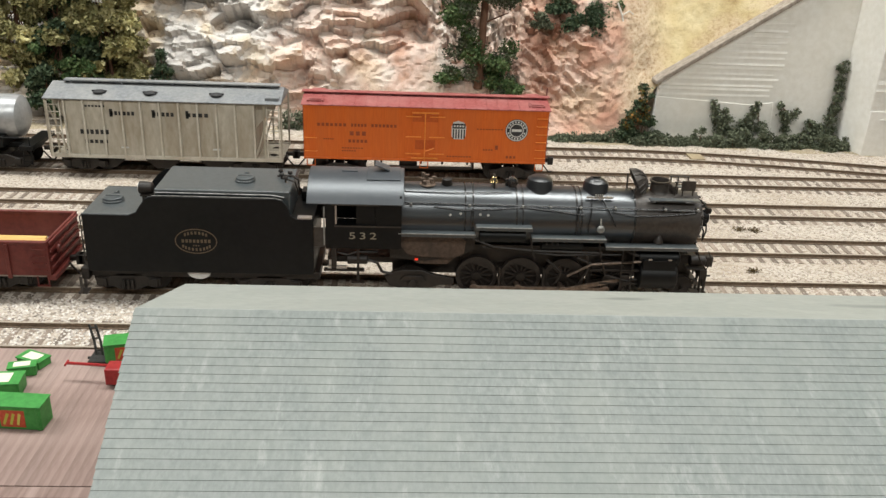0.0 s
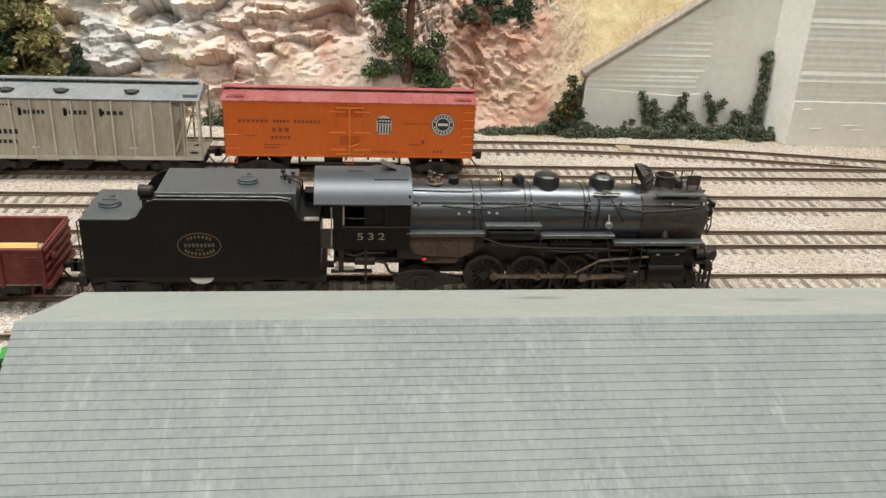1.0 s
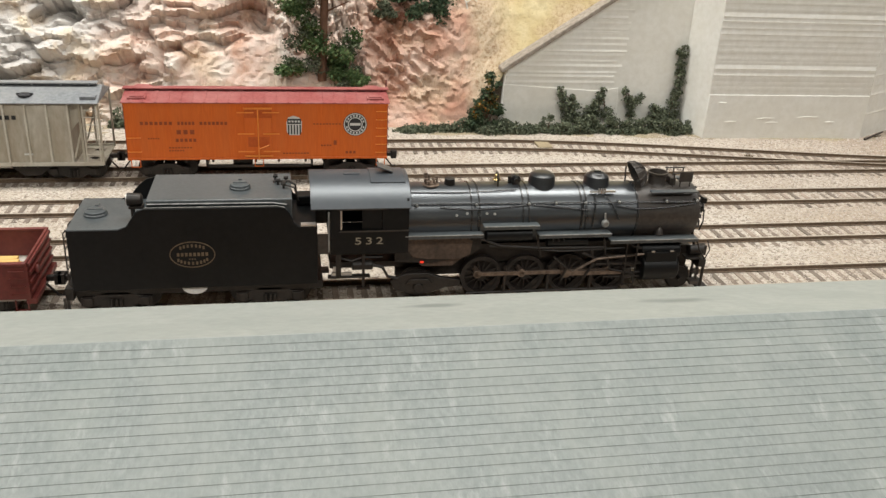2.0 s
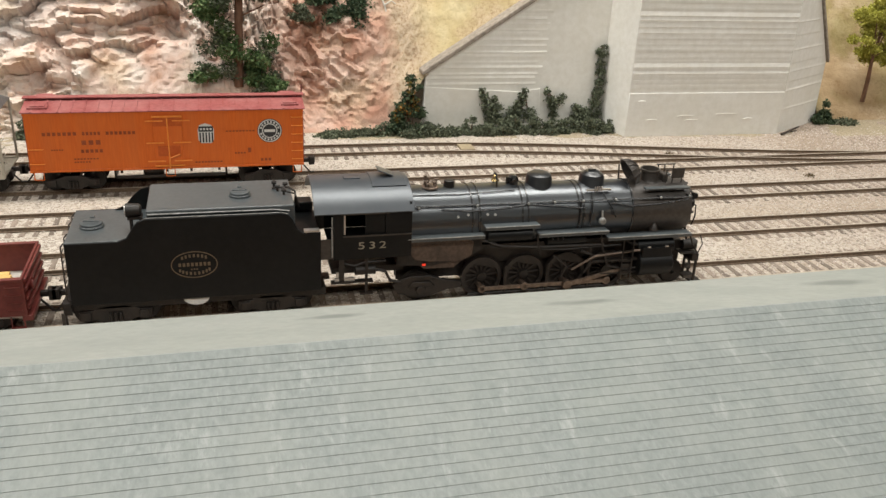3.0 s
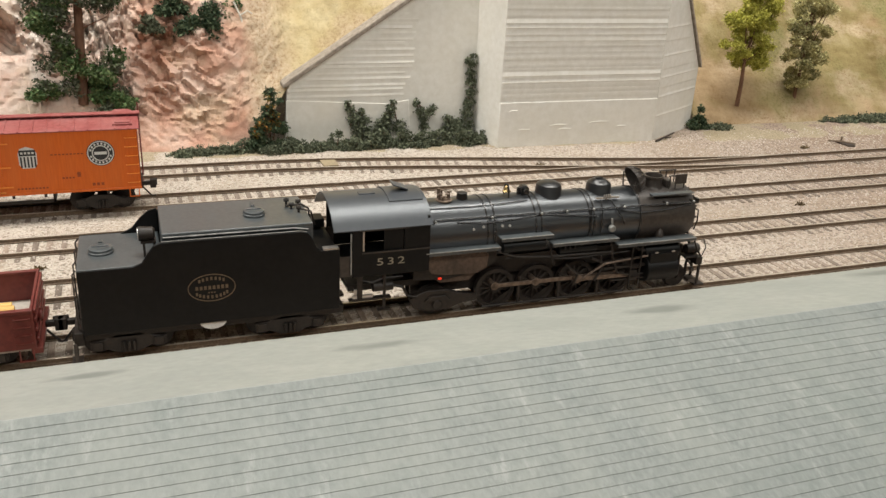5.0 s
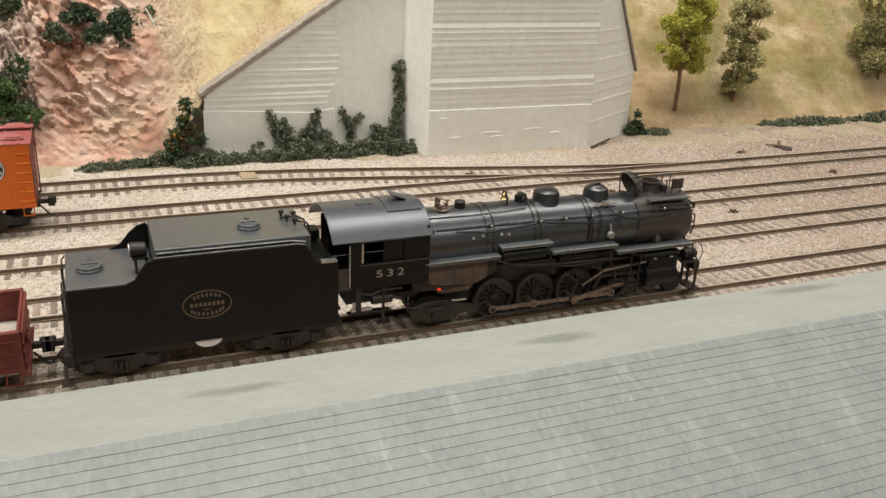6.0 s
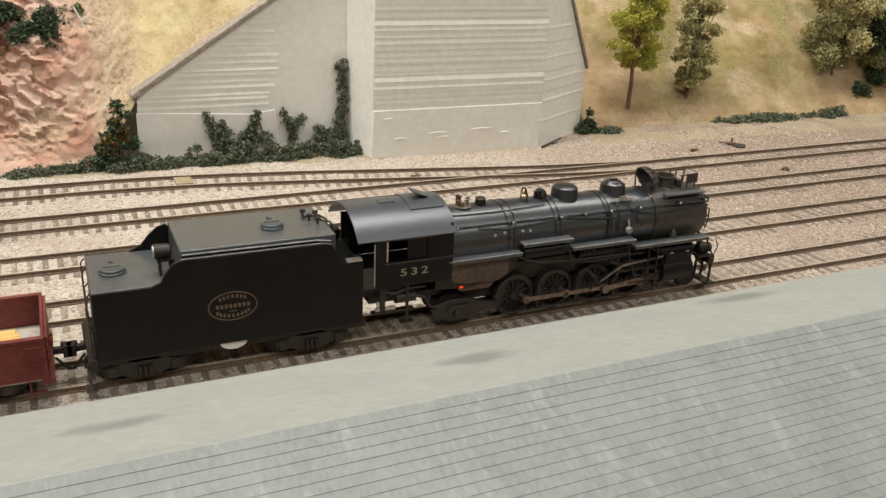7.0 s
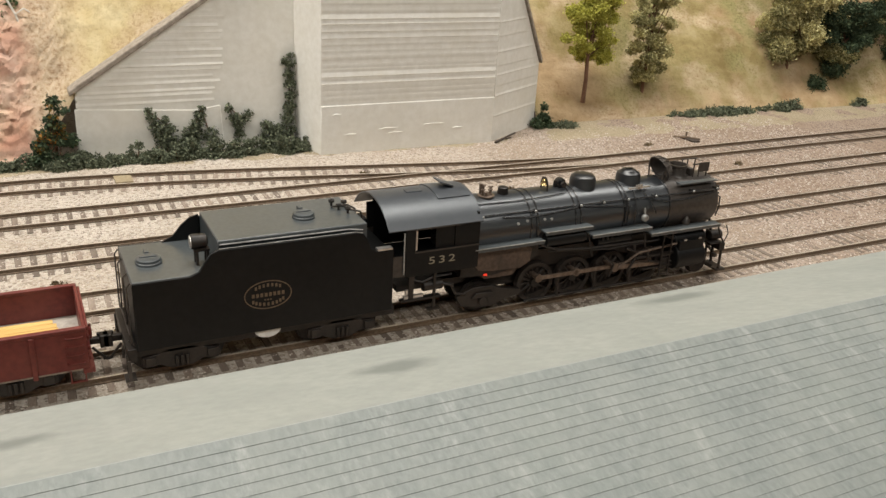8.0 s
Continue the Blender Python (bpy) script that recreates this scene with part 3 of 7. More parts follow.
def station():
    x0, x1 = 18.0, 640.0
    root = thing("station_building", (330, -142, -3), "long station building with a grey-green course-laid gable roof", "building")
    bm = bmesh.new()
    prism(bm, [(-98, -3), (-208, -3), (-208, 33), (-145, 56), (-98, 40)], "x", x0 + 16, x1 - 12)
    part("wall", bm, WALL_PAINT, root)
    bm = bmesh.new()
    strip(bm, [[(x0 + 1.6, EAVE_Y, EAVE_Z), (x0 + 4.4, RIDGE_Y, RIDGE_Z), (x0 + 4.4, RIDGE_Y, RIDGE_Z - 2.2), (x0 + 1.6, EAVE_Y, EAVE_Z - 2)], [(x1, EAVE_Y, EAVE_Z), (x1, RIDGE_Y, RIDGE_Z), (x1, RIDGE_Y, RIDGE_Z - 2.2), (x1, EAVE_Y, EAVE_Z - 2)]], close=True)
    bmesh.ops.holes_fill(bm, edges=bm.edges, sides=4)
    bmesh.ops.recalc_face_normals(bm, faces=bm.faces)
    part("rear_roof_slope", bm, FELT, root, "smooth grey-green felted roof slope with faint stains", bevel=0.4)
    bm = bmesh.new()
    lip = [(RIDGE_Y, RIDGE_Z - 0.4, 5.2), (RIDGE_Y - 74, RIDGE_Z - 0.4 - 74 * FALL, 9.6), (RIDGE_Y - 74, RIDGE_Z - 2.4 - 74 * FALL, 9.6), (RIDGE_Y, RIDGE_Z - 2.4, 5.2)]
    strip(bm, [[(x0 + e, y, z) for y, z, e in lip], [(x1, y, z) for y, z, _ in lip]], close=True)
    bmesh.ops.holes_fill(bm, edges=bm.edges, sides=4)
    bmesh.ops.recalc_face_normals(bm, faces=bm.faces)
    part("front_roof_slope", bm, ROOFING, root)
    # courses, each lapping over the one below
    step = 2.28
    for i in range(32):
        ya, yb = RIDGE_Y - i * step, RIDGE_Y - (i + 1) * step - 0.15
        za, zb = RIDGE_Z - i * step * FALL, RIDGE_Z - (i + 1) * step * FALL
        xa = x0 + 4.6 + i * 0.145 - rng.uniform(0, 0.25)
        bm = bmesh.new()
        prism(bm, [(ya, za - 0.085), (yb, zb - 0.015), (yb + 0.03, zb - 0.12), (ya, za - 0.35)], "x", xa, x1)
        part("roof_course", bm, ROOFING, root)
    return root


station()


# ---- platform ----
def platform():
    bm = bmesh.new()
    box(bm, -330, 700, -225, -63, -6, 2.0)
    deck = setting("platform", bm, WALL_PAINT, "worn reddish-brown timber station platform", "platform")
    bm = bmesh.new()
    box(bm, -1.46, 1.46, -36.5, 36.5, 0, 1.0)
    across = to_mesh("plank", bm, PLANK, smooth=0)
    bm = bmesh.new()
    box(bm, -120, 120, -2.2, 2.2, 0, 1.0)
    along = to_mesh("plank", bm, PLANK, smooth=0)
    for i in range(112):
        piece("plank", across, deck, (-285 + i * 2.95, -100.0, 2.0 + rng.uniform(0, 0.06)))
    for j in range(12):
        piece("plank", along, deck, (-80 + rng.uniform(-4, 4), -139.2 - j * 4.6, 2.0 + rng.uniform(0, 0.06)))


platform()


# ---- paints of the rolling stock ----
# BLACK is deepened for sides, TOPS lightened: overhead light is put into the colours.
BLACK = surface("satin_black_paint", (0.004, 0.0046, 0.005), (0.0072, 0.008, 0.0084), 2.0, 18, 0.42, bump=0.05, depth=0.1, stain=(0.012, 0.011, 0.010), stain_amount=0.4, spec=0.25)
TOPS = surface("toplit_black_paint", (0.044, 0.052, 0.056), (0.068, 0.078, 0.082), 1.5, 14, 0.34, bump=0.06, depth=0.1, stain=(0.092, 0.10, 0.102), stain_amount=0.5, spec=0.8)
JACKET = surface("boiler_jacket", (0.008, 0.0095, 0.012), (0.012, 0.014, 0.017), 5.0, 40, 0.32, 0.0, bump=0.0, depth=0.1, stain=(0.02, 0.021, 0.022), stain_amount=0.5, spec=1.0, sheen=0.06)
# A lighter, bluer black than the cab sides have.
CAB_TOP = surface("blue_black_roof", (0.036, 0.041, 0.048), (0.046, 0.051, 0.058), 4.0, 25, 0.36, bump=0.0, stain=(0.06, 0.064, 0.07), stain_amount=0.5, spec=0.9, sheen=0.05)
for glossy, index in ((JACKET, 1.68), (CAB_TOP, 1.5)):
    glossy.node_tree.nodes["Principled BSDF"].inputs["IOR"].default_value = index
    glossy.node_tree.nodes["Principled BSDF"].inputs["Specular Tint"].default_value = (0.91, 0.96, 1.0, 1)
SMOKEBOX = surface("sooty_graphite", (0.040, 0.034, 0.030), (0.068, 0.058, 0.050), 1.5, 12, 0.4, 0.1, bump=0.1, depth=0.1)
# Oily grime, darkened further: shade under the running boards is in its colour.
SHADED_GRIME = surface("oily_shaded_gear", (0.009, 0.0075, 0.0065), (0.021, 0.017, 0.014), 1.2, 8, 0.5, 0.1, bump=0.15, depth=0.15, stain=(0.045, 0.032, 0.024), stain_amount=0.5)
ASH = surface("rusty_ash_pan", (0.055, 0.036, 0.026), (0.105, 0.07, 0.05), 1.6, 9, 0.55, bump=0.2, depth=0.2, stain=(0.03, 0.022, 0.018), stain_amount=0.6)
STEEL = surface("worn_steel_rod", (0.12, 0.088, 0.066), (0.24, 0.18, 0.14), 1.5, 8, 0.42, 0.5, bump=0.05)
# Grey of worn metal, also used where edge highlights and glints are painted.
WORN_GLINT = surface("worn_glint_grey", (0.20, 0.20, 0.19), (0.42, 0.42, 0.40), 3.0, 8, 0.4, 0.3, bump=0)
POLISHED = surface("oiled_black_metal", (0.05, 0.05, 0.052), (0.10, 0.10, 0.10), 2.0, 10, 0.25, 0.7, bump=0)
# Spokes and tyres are brown grime with the shade around them painted in.
SPOKE = surface("shaded_brown_grime", (0.012, 0.009, 0.007), (0.026, 0.019, 0.015), 1.5, 6, 0.5, bump=0.1)
TYRE = surface("dark_tyre", (0.014, 0.011, 0.009), (0.03, 0.023, 0.019), 1.5, 6, 0.5, 0.0, bump=0.1)
DOME = surface("glossy_black_dome", (0.009, 0.010, 0.012), (0.013, 0.015, 0.017), 3.0, 15, 0.33, bump=0, spec=0.8, sheen=0.05)
BRASS = surface("brass", (0.55, 0.40, 0.18), (0.72, 0.55, 0.28), 1.0, 6, 0.25, 0.95, bump=0.02)
BRIGHT = surface("bright_metal", (0.6, 0.58, 0.55), (0.75, 0.73, 0.7), 1.0, 6, 0.3, 0.8, bump=0.02)
CREAM = surface("faded_gilt_lettering", (0.11, 0.078, 0.048), (0.18, 0.128, 0.078), 0.8, 5, 0.6, bump=0)
NUMBER = surface("cream_lettering", (0.23, 0.205, 0.15), (0.34, 0.30, 0.225), 0.8, 5, 0.6, bump=0)
WHITE = surface("white_lettering", (0.62, 0.62, 0.60), (0.75, 0.75, 0.72), 0.8, 5, 0.6, bump=0)
INK = surface("black_lettering", (0.02, 0.02, 0.022), (0.035, 0.035, 0.037), 0.8, 5, 0.6, bump=0)
SHADE_INK = surface("dark_red_lettering", (0.26, 0.05, 0.012), (0.34, 0.075, 0.02), 0.8, 5, 0.6, bump=0)
ORANGE = surface("orange_car_paint", (0.62, 0.115, 0.008), (0.70, 0.145, 0.012), 1.6, 25, 0.45, bump=0.06, depth=0.1, stain=(0.60, 0.15, 0.03), stain_amount=0.4, stretch=(3, 1, 0.2))
# Ironwork gets a lighter orange, with the light on it painted in.
ORANGE_LIGHT = surface("lamplit_orange_iron", (0.78, 0.24, 0.03), (0.85, 0.30, 0.05), 1.6, 25, 0.4)
CAR_ROOF = surface("faded_red_roof", (0.235, 0.05, 0.047), (0.33, 0.09, 0.083), 2.0, 15, 0.6, bump=0.1, stain=(0.40, 0.18, 0.165), stain_amount=0.6)
CAR_DARK = surface("dull_orange_paint", (0.46, 0.075, 0.006), (0.54, 0.10, 0.010), 1.6, 10, 0.5)
CAR_END = surface("dark_red_car_end", (0.16, 0.03, 0.028), (0.22, 0.05, 0.04), 2.0, 15, 0.6)
GONDOLA = surface("oxide_red_paint", (0.095, 0.014, 0.011), (0.145, 0.024, 0.018), 2.0, 18, 0.5, bump=0.08, depth=0.1, stain=(0.20, 0.055, 0.04), stain_amount=0.5)
HOPPER = surface("weathered_grey_hopper", (0.44, 0.405, 0.325), (0.56, 0.525, 0.445), 2.0, 14, 0.7, bump=0.08, stain=(0.30, 0.235, 0.155), stain_amount=0.7, stretch=(1, 1, 0.35))
HOPPER_RIB = surface("pale_grey_rib", (0.56, 0.53, 0.46), (0.66, 0.63, 0.55), 2.0, 14, 0.7, bump=0.05, stain=(0.40, 0.33, 0.24), stain_amount=0.6)
HOPPER_ROOF = surface("dull_grey_roof", (0.17, 0.18, 0.19), (0.26, 0.27, 0.28), 2.0, 20, 0.5, bump=0.06, stain=(0.34, 0.33, 0.31), stain_amount=0.5)
TANK = surface("silver_tank_paint", (0.42, 0.43, 0.44), (0.52, 0.53, 0.54), 2.0, 25, 0.35, 0.5, bump=0.03)
TIMBER = surface("fresh_yellow_timber", (0.55, 0.33, 0.09), (0.68, 0.45, 0.16), 2.0, 12, 0.7, stretch=(0.15, 1, 1))
GREY_LOAD = surface("grey_car_floor", (0.34, 0.31, 0.27), (0.45, 0.41, 0.36), 2.0, 12, 0.8)
FIRE = glowing("fire_glow", (1.0, 0.05, 0.02), 0.6)


def boxes(*dims):
    bm = bmesh.new()
    for d in dims:
        box(bm, *d)
    return bm


def wheel_bm(x, y, z, r, gauge=7.6, seg=24):
    bm = bmesh.new()
    rod(bm, (x, y - 11, z), (x, y + 11, z), 0.9, seg=8)
    for s in (-1, 1):
        o = y + s * gauge
        lathe(bm, [(-0.2 * s - 1.0, r * 0.25), (-1.0, r * 0.85), (-1.0, r), (0.4, r), (0.55, r + 0.55), (1.1, r + 0.55), (1.1, r * 0.8), (0.5, r * 0.3)] if s < 0 else
              [(-1.1, r * 0.8), (-1.1, r + 0.55), (-0.55, r + 0.55), (-0.4, r), (1.0, r), (1.0, r * 0.85), (1.2, r * 0.25)], (x, o, z), "y", seg)
    return bm


ROLLING = []  # wheelsets that turn, with their radius


def truck(parent, x, y, base=19.0, r=5.2, moving=False, mat=None, reach=12.6):
    """A two-axle freight truck: bolster, two side frames with springs, two wheelsets."""
    mat = mat or SHADED_GRIME
    bolster = part("truck", boxes((x - 2.4, x + 2.4, y - reach, y + reach, 4.5, 7.0)), mat, parent, at=(x, y, 0))
    h = base / 2
    for s in (-1, 1):
        bm = bmesh.new()
        a, b = y + s * (reach - 0.8), y + s * (reach + 0.9)
        prism(bm, [(x - h - 2.6, 3.4), (x - h + 2.6, 3.4), (x - h + 4.4, 2.6), (x - 3.4, 1.6), (x + 3.4, 1.6), (x + h - 4.4, 2.6), (x + h - 2.6, 3.4), (x + h + 2.6, 3.4),
                   (x + h + 2.6, 6.6), (x + h - 2, 7.2), (x + 4, 8.8), (x - 4, 8.8), (x - h + 2, 7.2), (x - h - 2.6, 6.6)], "y", min(a, b), max(a, b))
        for k in (-1.7, 0, 1.7):
            rod(bm, (x + k, b + s * 0.5, 2.4), (x + k, b + s * 0.5, 6.2), 0.75, seg=8)
        for k in (-h, h):
            box(bm, x + k - 1.7, x + k + 1.7, min(b, b + s * 1.0), max(b, b + s * 1.0), 3.6, 6.8)
        part("side_frame", bm, mat, bolster, bevel=0.2)
    for k in (-h, h):
        w = part("wheelset", wheel_bm(x + k, y, r, r), SHADED_GRIME, bolster, at=(x + k, y, r))
        if moving:
            ROLLING.append((w, r))
    return bolster


def coupler(parent, x, y, way, z=9.2, mat=None):
    bm = bmesh.new()
    box(bm, min(x, x + way * 4.2), max(x, x + way * 4.2), y - 1.0, y + 1.0, z - 1.1, z + 1.1)
    box(bm, min(x + way * 4, x + way * 7), max(x + way * 4, x + way * 7), y - 2.2, y + 1.4, z - 2.2, z + 2.2)
    box(bm, min(x + way * 5.5, x + way * 7.6), max(x + way * 5.5, x + way * 7.6), y + 0.6, y + 2.1, z - 1.9, z + 1.9)
    part("coupler", bm, mat or SHADED_GRIME, parent, "dark knuckle coupler", bevel=0.3)
    bm = bmesh.new()
    tube(bm, [(x + way * 0.5, y - 3, z - 1), (x + way * 2.5, y - 3, z - 3.5), (x + way * 4.5, y - 2.8, z - 6), (x + way * 6.5, y - 2.4, z - 6)], 0.45)
    part("air_hose", bm, mat or SHADED_GRIME, parent)


def ladder(bm, x0, x1, y, z0, z1, rungs, r=0.28, rails=True):
    for i in range(rungs):
        z = z0 + (z1 - z0) * (i + 0.5) / rungs
        rod(bm, (x0, y, z), (x1, y, z), r, seg=5)
    if rails:
        for x in (x0, x1):
            box(bm, x - 0.3, x + 0.3, y - 0.25, y + 0.25, z0, z1)


def grab(bm, x0, x1, y, z, out=-0.8, r=0.25):
    tube(bm, [(x0, y, z), (x0, y + out, z), (x1, y + out, z), (x1, y, z)], r, 5)


def ring(bm, x, z, rx, rz, w, y, thick=0.18, seg=40):
    """A flat oval ring facing the aisle."""
    rows = []
    for i in range(seg + 1):
        q = 2 * math.pi * i / seg
        c, s = math.cos(q), math.sin(q)
        rows.append([(x + rx * c, y, z + rz * s), (x + (rx - w) * c, y, z + (rz - w) * s), (x + (rx - w) * c, y + thick, z + (rz - w) * s), (x + rx * c, y + thick, z + rz * s)])
    strip(bm, rows, close=True)


def disc(bm, x, z, rx, rz, y, thick=0.15, seg=32):
    prism(bm, [(x + rx * math.cos(2 * math.pi * i / seg), z + rz * math.sin(2 * math.pi * i / seg)) for i in range(seg)], "y", y, y + thick)


def words(bm, x0, x1, z, h, y, count, seed=1, thick=0.12):
    """Unreadable lettering: a row of plain bars."""
    r = random.Random(seed)
    w = (x1 - x0) / count
    for i in range(count):
        box(bm, x0 + i * w + 0.18 * w, x0 + (i + 1) * w - 0.18 * w, y, y + thick, z - h / 2, z + h / 2 * r.uniform(0.86, 1))


# ---- tender ----
def tender():
    root = thing("tender", (8, 0, 0), "black steam locomotive tender with an oval gilt railway emblem", "tender")
    h = 16.6
    outline = [(-36, 11.0), (52, 11.0), (52, 34.6), (45.5, 34.8), (43.6, 36.2), (42, 40), (40.4, 42.2), (38, 42.8), (-9, 42.8), (-11.5, 41.8), (-13.5, 39), (-15.5, 36), (-18.5, 34.9), (-36, 34.9)]
    bm = bmesh.new()
    for s in (-1, 1):
        prism(bm, outline, "y", min(s * h, s * (h - 1.0)), max(s * h, s * (h - 1.0)))
    box(bm, -36, 52, -h + 1, h - 1, 11.0, 33.4)
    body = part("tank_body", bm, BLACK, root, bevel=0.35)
    part("rear_deck", boxes((-36, -9, -h + 0.8, h - 0.8, 33.4, 34.95)), TOPS, root, "grey-black tank deck with overhead light painted in", bevel=0.3)
    part("oil_bunker", boxes((-8.5, 43, -h + 3.2, h - 1.2, 33.5, 44.6)), TOPS, root, "grey-black oil bunker top with overhead light painted in", bevel=0.4)
    bm = bmesh.new()
    box(bm, -8.2, 40, -h + 1.05, -h + 3.15, 33.5, 41.5)
    part("side_well", bm, BLACK, root)
    bm = bmesh.new()
    tube(bm, [(-8, -h + 2.4, 43.5), (36, -h + 2.4, 43.4), (41, -h + 2.4, 42.6)], 0.28)
    part("handrail", bm, WORN_GLINT, root, "thin worn grey handrail")
    # Pale bead: the white highlight on the worn tank edge is painted.
    bm = bmesh.new()
    tube(bm, [(-8.8, -h + 0.3, 42.95), (37.8, -h + 0.3, 42.95), (40.3, -h + 0.3, 42.3)], 0.16, 5)
    part("edge_bead", bm, WORN_GLINT, root, "worn edge of the tank side with its highlight painted in")
    for x, z, r in ((-28.5, 34.95, 4.0), (24, 44.6, 3.7)):
        bm = bmesh.new()
        lathe(bm, [(0, r + 0.3), (0.7, r + 0.3), (0.8, r), (1.7, r), (2.0, r - 0.7)], (x, -1, z), "z", 28)
        box(bm, x - 0.7, x + 0.7, r - 1.6, r + 1.2, z, z + 2.4)
        box(bm, x - r * 0.7, x + r * 0.7, -1.3, -0.7, z + 1.9, z + 2.4)
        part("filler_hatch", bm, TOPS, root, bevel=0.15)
    # rear headlight on its stand, with curved coal boards behind
    bm = bmesh.new()
    for s in (-1.6, 1.6):
        box(bm, -14.6, -13.8, s - 7.3, s - 6.3, 34.9, 40)
        box(bm, -11.2, -10.4, s - 7.3, s - 6.3, 34.9, 40)
    box(bm, -15.2, -10.2, -9.4, -4.3, 40, 40.6)
    part("lamp_stand", bm, SHADED_GRIME, root)
    bm = bmesh.new()
    lathe(bm, [(-15.8, 2.3), (-15.6, 2.5), (-14.8, 2.5), (-11, 2.2), (-10.4, 1.4)], (0, -6.9, 42.8), "x", 20)
    lamp = part("rear_headlight", bm, SHADED_GRIME, root, "round rear headlight")
    bm = bmesh.new()
    lathe(bm, [(-16.1, 2.1), (-15.7, 2.1)], (0, -6.9, 42.8), "x", 20)
    part("lens", bm, BRIGHT, lamp, "bright headlight lens")
    bm = bmesh.new()
    prism(bm, [(-22, 34.9), (-9, 34.9), (-9, 43.8), (-12, 43), (-15, 40.5), (-18, 36.8)], "y", h - 2.0, h - 1.2)
    part("coal_board", bm, BLACK, root)
    # plumbing at the bunker's front
    bm = bmesh.new()
    for i, (x, y) in enumerate(((38, 2), (40, -2), (41, 5), (37, 7))):
        rod(bm, (x, y, 44.6), (x, y, 46.6 + 0.6 * (i % 2)), 0.45, seg=8)
        rod(bm, (x - 0.9, y, 46.4), (x + 0.9, y, 46.4), 0.7, seg=8)
    tube(bm, [(36, 4, 45.2), (42, 4, 45.4), (44.5, 3, 44), (45, 3, 38)], 0.4)
    tube(bm, [(40, -2, 46), (44, -4, 45.5), (45.5, -4, 40)], 0.35)
    part("valve_gear", bm, SHADED_GRIME, root, "small oil valves and pipes")
    bm = bmesh.new()
    box(bm, 45, 51.5, 7.6, 14.4, 34, 37.5)
    part("tool_box", bm, BLACK, root, bevel=0.3)
    bm = bmesh.new()
    box(bm, 46, 51.5, -h - 0.1, -h + 2.5, 34.8, 35.4)
    part("step_plate", bm, BRIGHT, root, "worn bright step plate")
    # underframe, trucks, steps
    part("underframe", boxes((-38.5, 54, -13.5, 13.5, 7.6, 10.9), (-39, -36.1, -16, 16, 7.2, 12)), SHADED_GRIME, root, bevel=0.2)
    for s in (-1, 1):
        bm = bmesh.new()
        box(bm, -40.5, -37, s * 15.5 - 2.4, s * 15.5 + 2.4, 1.6, 2.2)
        for k in (-2.2, 2.2):
            box(bm, -39.4, -38.4, s * 15.5 + k - 0.25, s * 15.5 + k + 0.25, 2, 9)
        part("rear_step", bm, SMOKEBOX, root, "grey footboard step")
    bm = bmesh.new()
    for y in (-14.5, -6, 6, 14.5):
        tube(bm, [(-36.2, y, 12), (-37.4, y, 13), (-37.4, y, 33), (-36.2, y, 34.5)], 0.28, 5)
    for z in (15, 19, 23, 27, 31):
        rod(bm, (-37.2, -14.5, z), (-37.2, -11.5, z), 0.25, seg=5)
    rod(bm, (-37.6, -14, 16), (-37.6, 14, 16), 0.3, seg=5)
    tube(bm, [(-37.5, -10, 12), (-39.6, -9.5, 10), (-39.8, -9, 6)], 0.5)
    part("rear_ladder", bm, SMOKEBOX, root)
    truck(root, -22, 0, 20, 4.9, True)
    truck(root, 34, 0, 20, 4.9, True)
    # Plain white half disc between the trucks.
    bm = bmesh.new()
    prism(bm, [(6.6 + 4.6 * math.cos(q), 10.9 + 3.0 * math.sin(q)) for q in [math.pi + math.pi * i / 14 for i in range(15)]], "y", -15.4, -14.4)
    part("tank_drain_plate", bm, WHITE, root, "white half-round plate under the tank")
    coupler(root, -39, 0, -1)
    # emblem
    bm = bmesh.new()
    ring(bm, 6.7, 24.6, 8.1, 5.2, 0.34, -h - 0.15)
    part("emblem_ring", bm, CREAM, root, "faded gilt oval emblem border")
    bm = bmesh.new()
    words(bm, 0.9, 12.5, 24.7, 1.4, -h - 0.13, 8, 4)
    words(bm, 5.2, 8.0, 22.8, 0.5, -h - 0.13, 3, 8)
    for sign, n, seed in ((1, 7, 3), (-1, 9, 6)):
        for i in range(n):
            q = radians(90) + (i - (n - 1) / 2) * -0.23 * sign
            cx, cz = 6.7 + 6.4 * math.cos(q), 24.6 + sign * 3.5 * math.sin(q)
            box(bm, cx - 0.36, cx + 0.36, -h - 0.13, -h, cz - 0.6, cz + 0.6)
    part("emblem_lettering", bm, CREAM, root, "faded gilt emblem lettering")
    return root


# ---- locomotive ----
DRIVERS = (118.5, 136.5, 154.5, 172.5)
DRIVER_R, CRANK, MAIN_ROD = 8.5, 3.6, 25.0
TURNING = []   # driving wheels
RODS = {}


